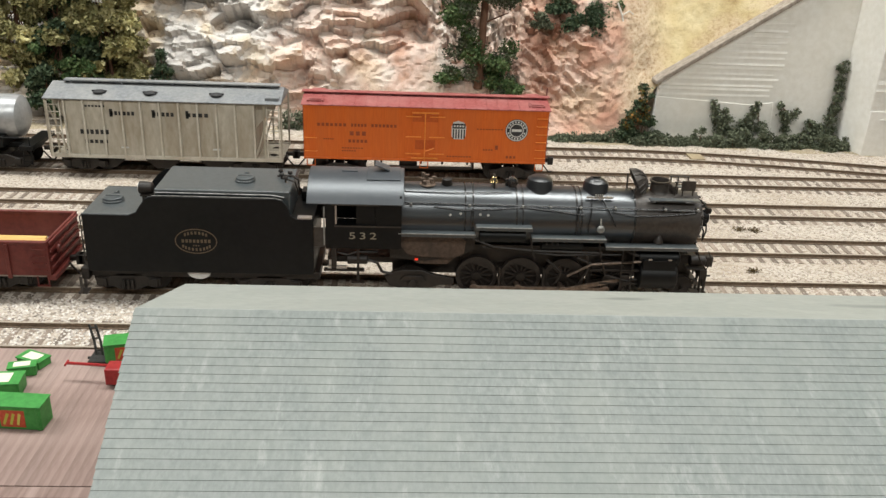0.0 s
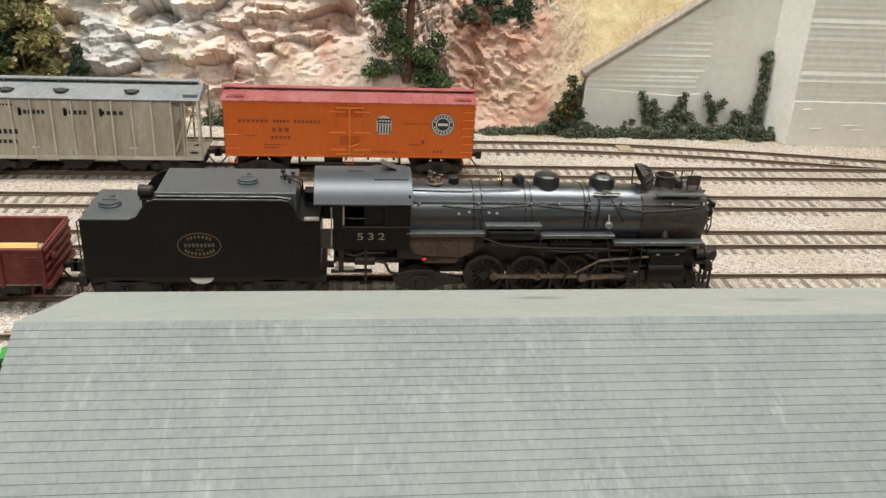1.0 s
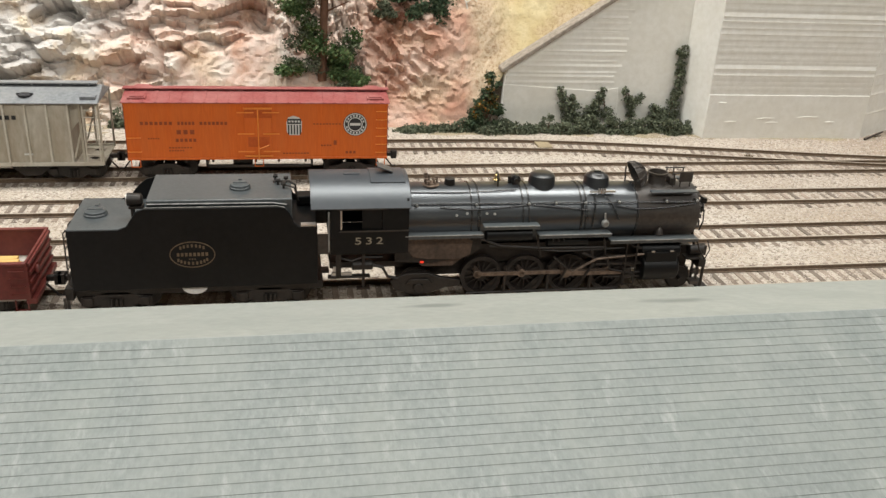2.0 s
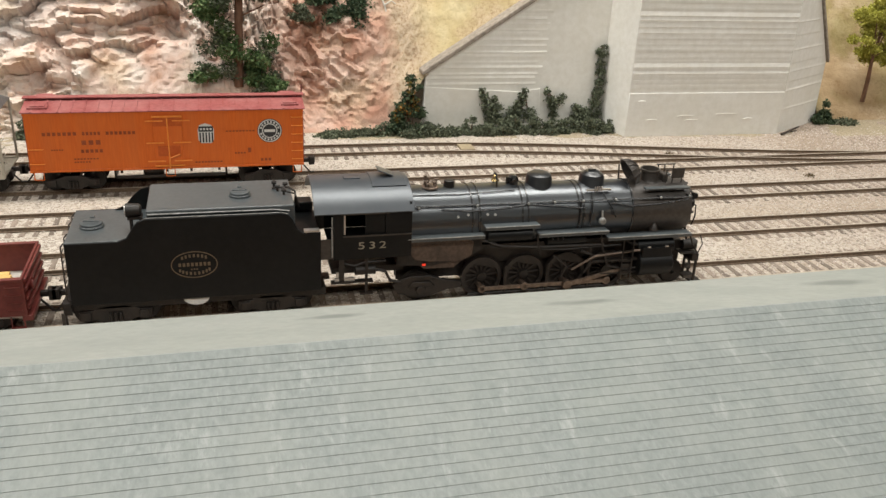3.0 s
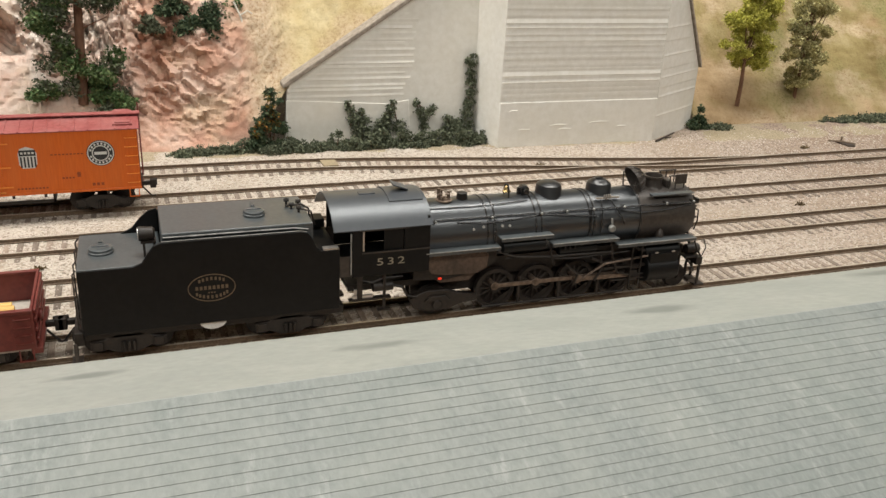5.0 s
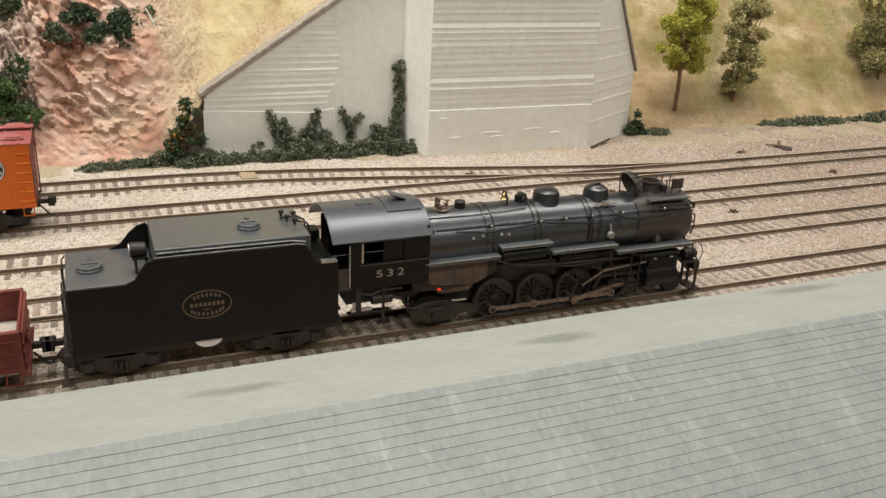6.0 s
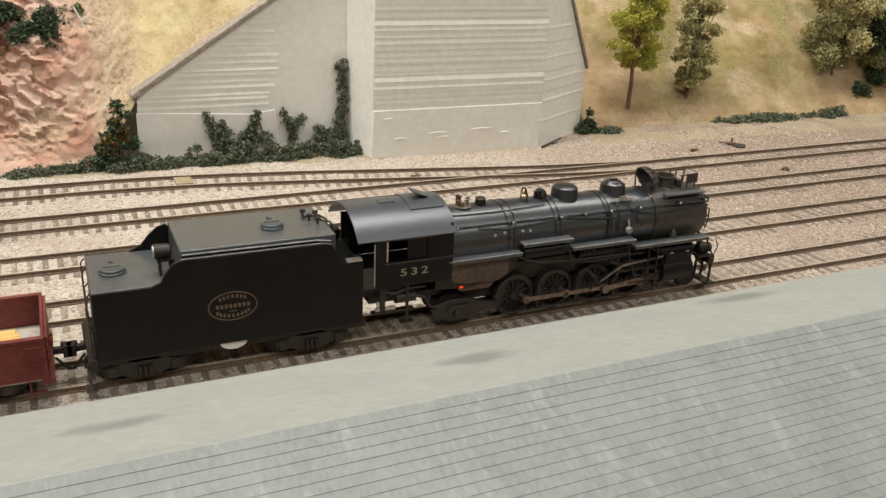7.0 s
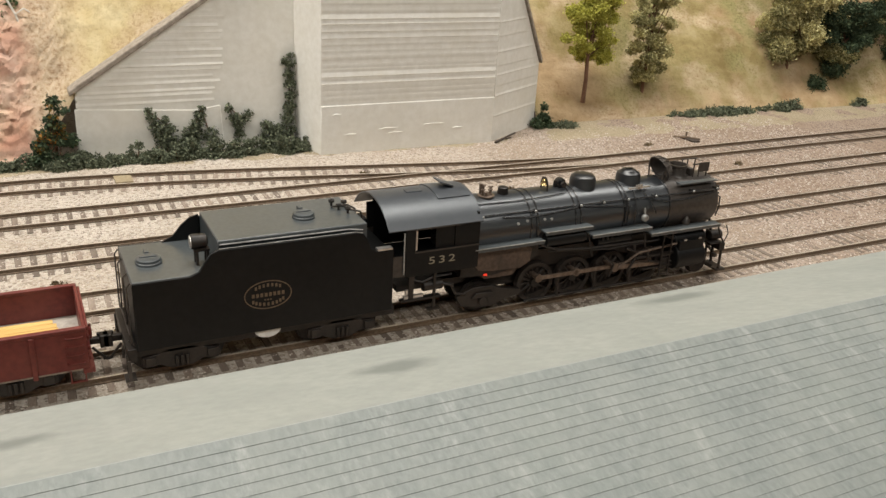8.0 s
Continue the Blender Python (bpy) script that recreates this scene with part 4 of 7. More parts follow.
def driving_wheel(root, x):
    """One axle with its two spoked wheels, tyres, counterweights and crank pins."""
    z = DRIVER_R
    bm = bmesh.new()
    rod(bm, (x, -9.6, z), (x, 9.6, z), 1.9, seg=16)
    axle = part("driving_wheel", bm, SHADED_GRIME, root, "spoked driving wheelset", at=(x, 0, z))
    if "spoke" not in RODS:
        bm = bmesh.new()
        rod(bm, (0, 0, 1.7), (0, 0, 6.9), 0.55, 0.42, 6)
        RODS["spoke"] = to_mesh("spoke", bm, SPOKE)
    for s in (-1, 1):
        y, off = s * 8.0, 0 if s < 0 else math.pi / 2
        bm = bmesh.new()
        lathe(bm, [(-1.2, 6.8), (-1.2, DRIVER_R), (1.2, DRIVER_R), (1.2, 6.8), (-1.2, 6.8)], (x, y, z), "y", 40)
        part("tyre", bm, TYRE, axle)
        # Backing disc, added so the gaps between spokes don't go plain black.
        bm = bmesh.new()
        lathe(bm, [(y - s * 0.9 - 0.15, 1.5), (y - s * 0.9 - 0.15, 6.9), (y - s * 0.9 + 0.15, 6.9), (y - s * 0.9 + 0.15, 1.5)], (x, 0, z), "y", 32)
        part("wheel_web", bm, SPOKE, axle)
        for i in range(13):
            ob = piece("spoke", RODS["spoke"], axle, (x, y, z))
            ob.rotation_euler.y = 2 * math.pi * i / 13
        bm = bmesh.new()
        prism(bm, [(x + 7.0 * math.sin(off + math.pi + q), z + 7.0 * math.cos(off + math.pi + q)) for q in [-0.85 + 1.7 * i / 8 for i in range(9)]], "y", y - 0.9, y + 0.9)
        part("counterweight", bm, SHADED_GRIME, axle)
        bm = bmesh.new()
        px, pz = x + CRANK * math.sin(off), z + CRANK * math.cos(off)
        rod(bm, (px, y - s * 1.4, pz), (px, s * 13.4, pz), 1.1, seg=12)
        part("crank_pin", bm, STEEL, axle)
    return axle


def locomotive():
    root = thing("steam_locomotive", (140, 0, 0), "black model steam locomotive with eight driving wheels, number 532", "steam locomotive")
    zc = 32.6
    bm = bmesh.new()
    lathe(bm, [(86, 12.4), (134, 12.2), (158, 11.8), (180.4, 11.6)], (0, 0, zc), "x", 48)
    boiler = part("boiler", bm, JACKET, root, "satin black boiler jacket with soft sheen")
    for x, r in ((112.5, 12.55), (115.6, 12.55), (133, 12.45), (135.4, 12.45), (157, 12.1), (159, 12.05), (180.6, 11.95)):
        bm = bmesh.new()
        lathe(bm, [(x - 0.35, r - 0.3), (x - 0.3, r), (x + 0.3, r), (x + 0.35, r - 0.3)], (0, 0, zc), "x", 48)
        part("boiler_band", bm, POLISHED, boiler)
    bm = bmesh.new()
    lathe(bm, [(180.5, 11.65), (206, 11.65), (207.2, 11.3), (207.6, 10.4)], (0, 0, zc), "x", 48)
    smoke = part("smokebox", bm, SMOKEBOX, root, "sooty brownish smokebox")
    bm = bmesh.new()
    lathe(bm, [(207.3, 9.6), (208.4, 9.4), (209.2, 8.0), (209.6, 3.0)], (0, 0, zc), "x", 36)
    for i in range(14):
        q = 2 * math.pi * i / 14
        rod(bm, (207.5, 10.3 * math.cos(q), zc + 10.3 * math.sin(q)), (208.6, 10.3 * math.cos(q), zc + 10.3 * math.sin(q)), 0.5, seg=6)
    part("smokebox_door", bm, SMOKEBOX, smoke)
    bm = bmesh.new()
    box(bm, 208.5, 213, -2.4, 2.4, 29.8, 30.4)
    lathe(bm, [(209, 1.6), (210, 2.6), (213.4, 2.7), (213.7, 2.4)], (0, 0, 33.1), "x", 20)
    light = part("headlight", bm, BLACK, root, "round black headlight on the smokebox door")
    bm = bmesh.new()
    lathe(bm, [(213.6, 2.2), (213.9, 2.2)], (0, 0, 33.1), "x", 20)
    part("lens", bm, BRIGHT, light)
    bm = bmesh.new()
    tube(bm, [(208, -9.5, 36), (210.2, -9, 35), (210.8, -8.6, 30), (209.8, -8.4, 26)], 0.3)
    tube(bm, [(208, -5, 40), (211.5, -4.5, 38.6), (211.8, 4.5, 38.6), (208, 5, 40)], 0.3)
    for y in (-3.6, 3.6):
        rod(bm, (209, y, 37), (213.6, y, 37.4), 0.5, seg=6)
        box(bm, 211, 213.2, y - 0.9, y + 0.9, 36.2, 38.3)
    tube(bm, [(211, 0, 30), (212, -3, 28), (211, -5, 25.8)], 0.35)
    part("front_fittings", bm, BLACK, root, "marker lamps, handrails and brackets")
    # domes
    bm = bmesh.new()
    lathe(bm, [(-2.2, 7.2), (-1.0, 6.2), (0.4, 5.4), (3.2, 5.3), (4.6, 4.9), (5.4, 3.6), (5.7, 1.4)], (142.8, 0, 43.6), "z", 32)
    part("sand_dome", bm, DOME, root, "rounded black sand dome")
    bm = bmesh.new()
    lathe(bm, [(-2.2, 6.8), (-0.8, 5.9), (0.4, 5.2), (3.0, 5.1), (4.2, 4.7), (4.9, 3.4), (5.2, 3.2), (5.6, 2.6)], (165.7, 0, 43.4), "z", 32)
    box(bm, 164.2, 167.2, -0.4, 0.4, 49.0, 49.5)
    dome = part("steam_dome", bm, DOME, root, "black steam dome with a lidded top")
    bm = bmesh.new()
    box(bm, 160.8, 171.5, -7.6, -6.8, 42.8, 43.4)
    for k in range(4):
        rod(bm, (164.4 + k * 0.9, -7.8, 42.6), (164.4 + k * 0.9, -7.8, 44.6), 0.33, seg=6)
    part("sand_pipe_valves", bm, BRIGHT, dome, "bright sand pipe valves")
    # turret, bell, generator
    bm = bmesh.new()
    lathe(bm, [(0, 3.2), (0.5, 3.4), (0.8, 2.4), (1.3, 2.2)], (97.6, -1, 44.6), "z", 20)
    for x, y, t in ((95.6, -2, 2.6), (97.2, 0.5, 3.4), (98.8, -2, 2.4), (100.2, 0, 2.8), (96.6, -3, 1.8)):
        rod(bm, (x, y, 45), (x, y, 45 + t), 0.42, seg=7)
        rod(bm, (x - 0.9, y, 45 + t), (x + 0.9, y, 45 + t), 0.35, seg=6)
    rod(bm, (95.8, 0, 45), (95.8, 0, 49.4), 0.6, 0.8, seg=8)
    part("steam_turret", bm, STEEL, root, "cluster of steam turret valves")
    bm = bmesh.new()
    lathe(bm, [(0, 2.1), (0.4, 2.2), (2.2, 2.0), (2.6, 2.1), (2.9, 1.6)], (105.3, -0.5, 44.6), "z", 18)
    part("safety_valve", bm, SHADED_GRIME, root)
    bm = bmesh.new()
    lathe(bm, [(0, 1.6), (0.3, 1.75), (1.0, 1.2), (2.2, 0.95), (2.7, 0.4)], (124.2, -0.5, 46.2), "z", 18)
    bell = part("bell", bm, BRASS, root, "small polished brass bell")
    bm = bmesh.new()
    for s in (-1, 1):
        tube(bm, [(124.2, s * 2.4 - 0.5, 44.4), (124.2, s * 2.2 - 0.5, 47.5), (124.2, s * 1.2 - 0.5, 49.2), (124.2, -0.5, 49.4)], 0.35)
    part("yoke", bm, SHADED_GRIME, bell)
    bm = bmesh.new()
    lathe(bm, [(-1.6, 1.0), (-1.4, 2.0), (0, 2.2), (1.3, 2.0), (2.0, 1.0)], (131.7, 0, 46.4), "y", 18)
    box(bm, 130.2, 133.2, -2, 2, 43.8, 45.2)
    rod(bm, (131.7, -2.4, 46.4), (131.7, -3.4, 46.4), 1.2, seg=12)
    rod(bm, (129.5, 0, 44), (129.5, 0, 47.6), 0.7, seg=8)
    part("generator", bm, POLISHED, root, "small steam generator")
    # stack, hood, plates
    bm = bmesh.new()
    lathe(bm, [(-1.8, 5.0), (-0.8, 4.1), (0.0, 3.6), (3.2, 3.7), (3.6, 4.2), (4.3, 4.2), (4.3, 3.6), (1.0, 3.2)], (191.8, 0, 44.6), "z", 28)
    part("smokestack", bm, SMOKEBOX, root, "short sooty smokestack")
    tip = Matrix.Translation((183.4, 0, 48.2)) @ Matrix.Rotation(radians(-26), 4, "Y") @ Matrix.Scale(1.16, 4)
    bm = bmesh.new()
    lathe(bm, [(2.4, 1.0), (1.6, 2.8), (0.2, 4.3), (-1.6, 5.2), (-1.6, 4.9), (0.2, 3.9), (1.9, 1.6)], (0, 0, 0), "x", 28)
    bm.transform(tip)
    hood = part("stack_hood", bm, SMOKEBOX, root, "hinged ribbed stack hood swung back")
    for i in range(14):
        q = 2 * math.pi * i / 14
        c, s = math.cos(q), math.sin(q)
        bm = bmesh.new()
        tube(bm, [tip @ Vector(p) for p in ((2.5, 1.0 * c, 1.0 * s), (1.7, 2.9 * c, 2.9 * s), (0.25, 4.4 * c, 4.4 * s), (-1.7, 5.2 * c, 5.2 * s))], 0.34, 5)
        part("hood_rib", bm, SMOKEBOX, hood)
    for a, b in (((181.0, -3.4, 43.6), (181.4, -3.6, 47.5)), ((179.4, 3.2, 43.8), (179.4, 4, 50)), ((184.5, -2.5, 43.8), (186.0, -1.0, 48))):
        bm = bmesh.new()
        rod(bm, a, b, 0.35, seg=6)
        part("hood_strut", bm, SMOKEBOX, hood)
    for y in (-3.8, 3.8):
        for x in (197.4, 200.4, 204.6):
            bm = bmesh.new()
            rod(bm, (x, y, 42.6), (x, y, 49.4), 0.3, seg=6)
            part("stack_post", bm, SMOKEBOX, root)
        bm = bmesh.new()
        rod(bm, (196.6, y, 49.2), (205.2, y, 49.2), 0.3, seg=6)
        part("stack_rail", bm, SMOKEBOX, root)
    part("smoke_plate", boxes((199.5, 205.2, -4.5, -4.15, 45.8, 49.9)), SMOKEBOX, root, "dark plate ahead of the stack")
    part("feedwater_box", boxes((196.4, 198.8, -3, 3, 43.6, 47.0)), SMOKEBOX, root, bevel=0.3)
    for y in (-8.6, 8.6):
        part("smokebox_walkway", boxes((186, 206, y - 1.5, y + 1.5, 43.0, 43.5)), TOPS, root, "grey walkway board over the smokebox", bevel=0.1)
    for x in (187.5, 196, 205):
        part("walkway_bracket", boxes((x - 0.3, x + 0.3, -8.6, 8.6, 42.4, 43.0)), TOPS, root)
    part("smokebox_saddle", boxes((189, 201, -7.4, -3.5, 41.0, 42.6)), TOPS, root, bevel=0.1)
    # side handrails with stanchions, pipes on the boiler's flank
    for s in (-1, 1):
        bm = bmesh.new()
        zr, yr = 40.4, s * 11.2
        rod(bm, (88.5, yr, 40.6), (206.5, yr, zr - 0.6), 0.32, seg=6)
        for x in (91, 114, 135, 146, 158, 172, 192, 205):
            rod(bm, (x, s * 8.8, zr - 0.4), (x, yr, zr - 0.2), 0.4, seg=6)
            box(bm, x - 0.5, x + 0.5, yr - 0.5, yr + 0.5, zr - 0.8, zr + 0.5)
        rail = part("handrail", bm, POLISHED, root, "thin black boiler handrail")
        # Pale knobs added at the stanchions to stand for glints of light.
        for x in (91, 114, 135, 146, 158, 172, 192, 205):
            bm = bmesh.new()
            lathe(bm, [(-0.55, 0.2), (-0.4, 0.45), (0, 0.6), (0.4, 0.45), (0.55, 0.2)], (x, yr + s * 0.6, zr - 0.1), "y", 8)
            part("stanchion_knob", bm, WORN_GLINT, rail)
    def flank(x, z, lift=0.25):
        return (x, -math.sqrt(max((12.4 + lift) ** 2 - (z - zc) ** 2, 0.1)), z)
    for line, r in (
        ([(100, 39.0), (112, 38.0), (124, 38.5), (136, 39.4), (150, 38.2), (160, 37.2)], 0.4),
        ([(163, 42.6), (162.6, 39), (162.2, 35), (161.8, 30)], 0.25),
        ([(167, 42.6), (169, 39.5), (171, 36.5), (172.5, 33)], 0.25),
        ([(157.6, 40), (157.4, 36), (157.2, 30.5)], 0.35),
        ([(115, 38.5), (115, 34), (115.2, 30.5)], 0.35),
        ([(171, 38.6), (180, 37.2), (192, 37.6), (205, 38.8)], 0.35),
        ([(88.5, 43.6), (96, 43.5), (108, 43.4), (121, 43.6), (131, 43.9)], 0.2),
    ):
        bm = bmesh.new()
        tube(bm, [flank(x, z) for x, z in line], r)
        part("boiler_pipe", bm, POLISHED, root, "thin black pipe along the boiler")
    bm = bmesh.new()
    for x, z in ((106.5, 36), (110.6, 36.6), (118.4, 36.4), (121.5, 36.2)):
        p = flank(x, z, -0.2)
        rod(bm, p, (x, p[1] - 0.5, z + 0.2), 0.55, seg=8)
    part("washout_plug", bm, BRIGHT, root, "small bright washout plugs")
    bm = bmesh.new()
    p = flank(166.6, 31.6, 0.2)
    lathe(bm, [(-1.6, 1.0), (-1.2, 1.5), (0, 1.5)], (166.6, p[1], 31.8), "y", 14)
    tube(bm, [(166.6, p[1] - 0.5, 33), (166.4, p[1], 36)], 0.4)
    part("check_valve", bm, WORN_GLINT, root, "dull bright check valve")
    bm = bmesh.new()
    lathe(bm, [(0, 1.9), (1.6, 1.5), (2.8, 0.8), (3.2, 0.3)], (191, -11.0, 25.8), "z", 12)
    part("lubricator", bm, SMOKEBOX, root)
    # cab
    bm = bmesh.new()
    box(bm, 86.6, 87.4, -15.5, 15.5, 23, 44.6)
    cab = part("cab", bm, BLACK, root, "black steel cab with an open side window")
    part("cab_floor", boxes((58, 86.5, -15.5, 15.5, 22.4, 23.0)), BLACK, cab)
    for s in (-1, 1):
        bm = bmesh.new()
        outer = [(58, 23), (87.4, 23), (87.4, 42.4), (58, 42.4)]
        inner = [(61.6, 32.6), (77.4, 32.6), (77.4, 40.6), (61.6, 40.6)]
        rings = [[(x, y, z) for x, z in some] for some, y in ((outer, s * 16.4), (inner, s * 16.4), (inner, s * 15.6), (outer, s * 15.6))]
        strip(bm, rings + rings[:1], close=True)
        bmesh.ops.remove_doubles(bm, verts=bm.verts, dist=0.001)
        bmesh.ops.recalc_face_normals(bm, faces=bm.faces)
        part("cab_side", bm, BLACK, cab)
    # Black sheet added across the far window to keep the cab dark.
    part("far_sash", boxes((61.6, 77.4, 15.7, 16.2, 32.6, 40.6)), BLACK, cab)
    bm = bmesh.new()
    box(bm, 60.6, 79.0, -17.3, -16.42, 41.0, 41.6)
    box(bm, 61.4, 87.4, -16.9, -16.42, 32.0, 32.5)
    part("window_visor", bm, SMOKEBOX, cab, "thin grey rain visor and arm rest")
    bm = bmesh.new()
    box(bm, 69.8, 77.2, -15.9, -15.6, 32.7, 40.4)
    part("sliding_sash", bm, BLACK, cab)
    bm = bmesh.new()
    box(bm, 61.7, 62.3, -16.45, -15.6, 33, 40.4)
    part("window_post", bm, BRIGHT, cab, "bright worn window post")
    bm = bmesh.new()
    box(bm, 80, 86, -9, 9, 24, 42)
    for z in (30, 34, 38):
        rod(bm, (80, -4, z), (77.5, -4, z), 0.7, seg=8)
        rod(bm, (80, 4, z - 1), (78, 4, z - 1), 0.9, seg=8)
    part("backhead", bm, SHADED_GRIME, root)
    bm = bmesh.new()
    rc, zr = 22.3, 50.0 - 22.3
    rows = []
    for i in range(19):
        a = radians(-51.6 + 103.2 * i / 18)
        rows.append([(x, r * math.sin(a), zr + r * math.cos(a)) for x, r in ((50.8, rc), (88.2, rc), (88.2, rc - 0.7), (50.8, rc - 0.7))])
    strip(bm, rows, close=True)
    bmesh.ops.holes_fill(bm, edges=bm.edges, sides=4)
    bmesh.ops.recalc_face_normals(bm, faces=bm.faces)
    roof = part("cab_roof", bm, CAB_TOP, root, "curved grey-black cab roof", bevel=0.2)
    bm = bmesh.new()
    rows = []
    for i in range(9):
        a = radians(-22 + 44 * i / 8)
        rows.append([(x, r * math.sin(a), zr + r * math.cos(a)) for x, r in ((73.5, rc + 0.45), (86.6, rc + 0.45), (86.6, rc - 0.1), (73.5, rc - 0.1))])
    strip(bm, rows, close=True)
    bmesh.ops.holes_fill(bm, edges=bm.edges, sides=4)
    bmesh.ops.recalc_face_normals(bm, faces=bm.faces)
    v = box(bm, 76.6, 82.4, -3.0, 3.0, 50.4, 51.0)
    for q in v:
        if q.co.x < 77:
            q.co.z += 2.2
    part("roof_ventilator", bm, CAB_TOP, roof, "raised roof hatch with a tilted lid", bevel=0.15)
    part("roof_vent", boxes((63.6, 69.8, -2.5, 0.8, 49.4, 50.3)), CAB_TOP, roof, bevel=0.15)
    for s in (-1, 1):
        if s > 0:
            part("cab_curtain", boxes((55.0, 58.0, 14.6, 15.2, 31.2, 41.5)), BLACK, root, "black canvas cab curtain")
        part("cab_gate", boxes((52.5, 58, min(s * 15.6, s * 15.0), max(s * 15.6, s * 15.0), 23, 31)), SMOKEBOX, root)
    for s in (-1, 1):
        bm = bmesh.new()
        tube(bm, [(57.4, s * 16.2, 24), (57.4, s * 16.2, 40)], 0.3)
        part("grab_iron", bm, WORN_GLINT, root)
    # valve gear and brake rigging hung before the wheels
    for s in (-1, 1):
        for line, r, m in (
            ([(146, s * 15.2, 19), (152, s * 15.4, 14), (150, s * 15.4, 9)], 0.5, SHADED_GRIME),
            ([(154.5, s * 15.2, 12), (164, s * 15.4, 17.5), (184, s * 15.2, 19)], 0.5, STEEL),
            ([(168, s * 15.2, 19.5), (170, s * 15.5, 13), (181, s * 15.3, 10)], 0.45, SHADED_GRIME),
            ([(127.5, s * 11.8, 14), (127.5, s * 12, 2.4)], 0.7, SHADED_GRIME),
            ([(145.5, s * 11.8, 14), (145.5, s * 12, 2.4)], 0.7, SHADED_GRIME),
            ([(163.5, s * 11.8, 14), (163.5, s * 12, 2.4)], 0.7, SHADED_GRIME),
            ([(112, s * 12, 2.6), (176, s * 12, 2.6)], 0.5, SHADED_GRIME),
        ):
            bm = bmesh.new()
            tube(bm, line, r)
            part("valve_rod" if m is STEEL or len(line) == 3 else "brake_rod", bm, m, root)
    # running boards
    for s in (-1, 1):
        for x0, x1, z in ((86.2, 116.6, 29.3), (116.8, 138.9, 32.5), (139.0, 168.7, 28.4), (168.8, 206.2, 25.3)):
            bm = bmesh.new()
            box(bm, x0, x1, min(s * 11.4, s * 16.3), max(s * 11.4, s * 16.3), z - 0.35, z + 0.25)
            box(bm, x0, x1, min(s * 15.9, s * 16.3), max(s * 15.9, s * 16.3), z - 1.1, z + 0.25)
            for x in np.arange(x0 + 4, x1, 9):
                box(bm, x - 0.3, x + 0.3, min(s * 10.5, s * 16), max(s * 10.5, s * 16), z - 1.4, z - 0.35)
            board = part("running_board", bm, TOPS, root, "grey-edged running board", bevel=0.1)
            # A pale strip paints the highlight along the board's outer edge.
            bm = bmesh.new()
            box(bm, x0, x1, min(s * 16.0, s * 16.42), max(s * 16.0, s * 16.42), z + 0.02, z + 0.34)
            part("worn_edge", bm, WORN_GLINT, board, "bright edge with its highlight painted in")
    # under the boards: air tanks, pump, pipes
    bm = bmesh.new()
    lathe(bm, [(118, 1.0), (118.4, 2.8), (136.6, 2.8), (137, 1.0)], (0, -12.6, 28.0), "x", 20)
    part("air_reservoir", bm, BLACK, root)
    bm = bmesh.new()
    lathe(bm, [(143, 1.0), (143.4, 2.3), (160, 2.3), (160.4, 1.0)], (0, -12.4, 24.6), "x", 18)
    part("cooling_pipe", bm, BLACK, root)
    bm = bmesh.new()
    tube(bm, [(116, -14, 27), (124, -14.6, 24), (140, -14.4, 22.6), (168, -14.2, 22.0)], 0.5)
    tube(bm, [(120, -13.6, 23.5), (150, -13.8, 20.6), (176, -13.6, 21.2)], 0.4)
    tube(bm, [(139, -13.8, 28), (139.4, -14.6, 24), (141, -14.8, 19)], 0.4)
    tube(bm, [(166, -13.8, 28), (167, -14.4, 24), (168, -14.6, 17)], 0.4)
    tube(bm, [(176, -14, 25), (180, -14.2, 22), (186, -14, 20)], 0.6)
    for x in (145, 147.2, 149.4):
        rod(bm, (x, -15.4, 25.6), (x, -15.4, 26.6), 0.4, seg=6)
    part("piping", bm, SHADED_GRIME, root, "tangle of dark pipes under the running board")
    # firebox, ash pan, frame
    bm = bmesh.new()
    prism(bm, [(83, 25.5), (83, 17), (97, 16), (112, 18.5), (117, 22), (117, 29), (83, 29)], "y", -11.6, 11.6)
    part("firebox", bm, SHADED_GRIME, root)
    bm = bmesh.new()
    prism(bm, [(86, 28.5), (86, 24.5), (90, 19.4), (96, 18.4), (108.5, 18.0), (112.5, 20), (113.2, 25.5), (110, 27.8)], "y", -12.9, -11.7)
    prism(bm, [(90, 18), (94, 14.5), (106, 14.5), (110, 18)], "y", -11, 11)
    part("ash_pan", bm, ASH, root, "rusty brown ash pan and firebox side")
    bm = bmesh.new()
    box(bm, 93.0, 94.3, -12.2, -11.2, 16.4, 17.0)
    part("fire_glow", bm, FIRE, root, "small red glowing firebox light")
    bm = bmesh.new()
    box(bm, 84, 208, -5.2, -3.8, 8, 18)
    box(bm, 84, 208, 3.8, 5.2, 8, 18)
    box(bm, 112, 200, -6.8, 6.8, 14, 21.5)
    box(bm, 58, 86, -9, 9, 13.8, 16.2)
    part("frame", bm, SHADED_GRIME, root)
    # cab underside: steps, injector, pipes
    bm = bmesh.new()
    box(bm, 57, 73, -15.8, -13.4, 12.6, 13.3)
    box(bm, 60, 62, -15.4, -14.6, 13, 23)
    box(bm, 70, 71, -15.4, -14.6, 8, 23)
    box(bm, 68, 73, -16, -13.6, 7.6, 8.2)
    lathe(bm, [(66, 1.0), (66.4, 2.0), (74, 2.0), (74.4, 1.0)], (0, -13.4, 17), "x", 14)
    tube(bm, [(74, -13.4, 17), (78, -14, 16), (80, -14, 12), (84, -14, 11)], 0.6)
    tube(bm, [(62, -13, 20), (66, -14, 19), (70, -14.2, 20.5), (78, -13.8, 20.5)], 0.5)
    part("cab_steps", bm, SHADED_GRIME, root, "cab steps and injector pipes")
    bm = bmesh.new()
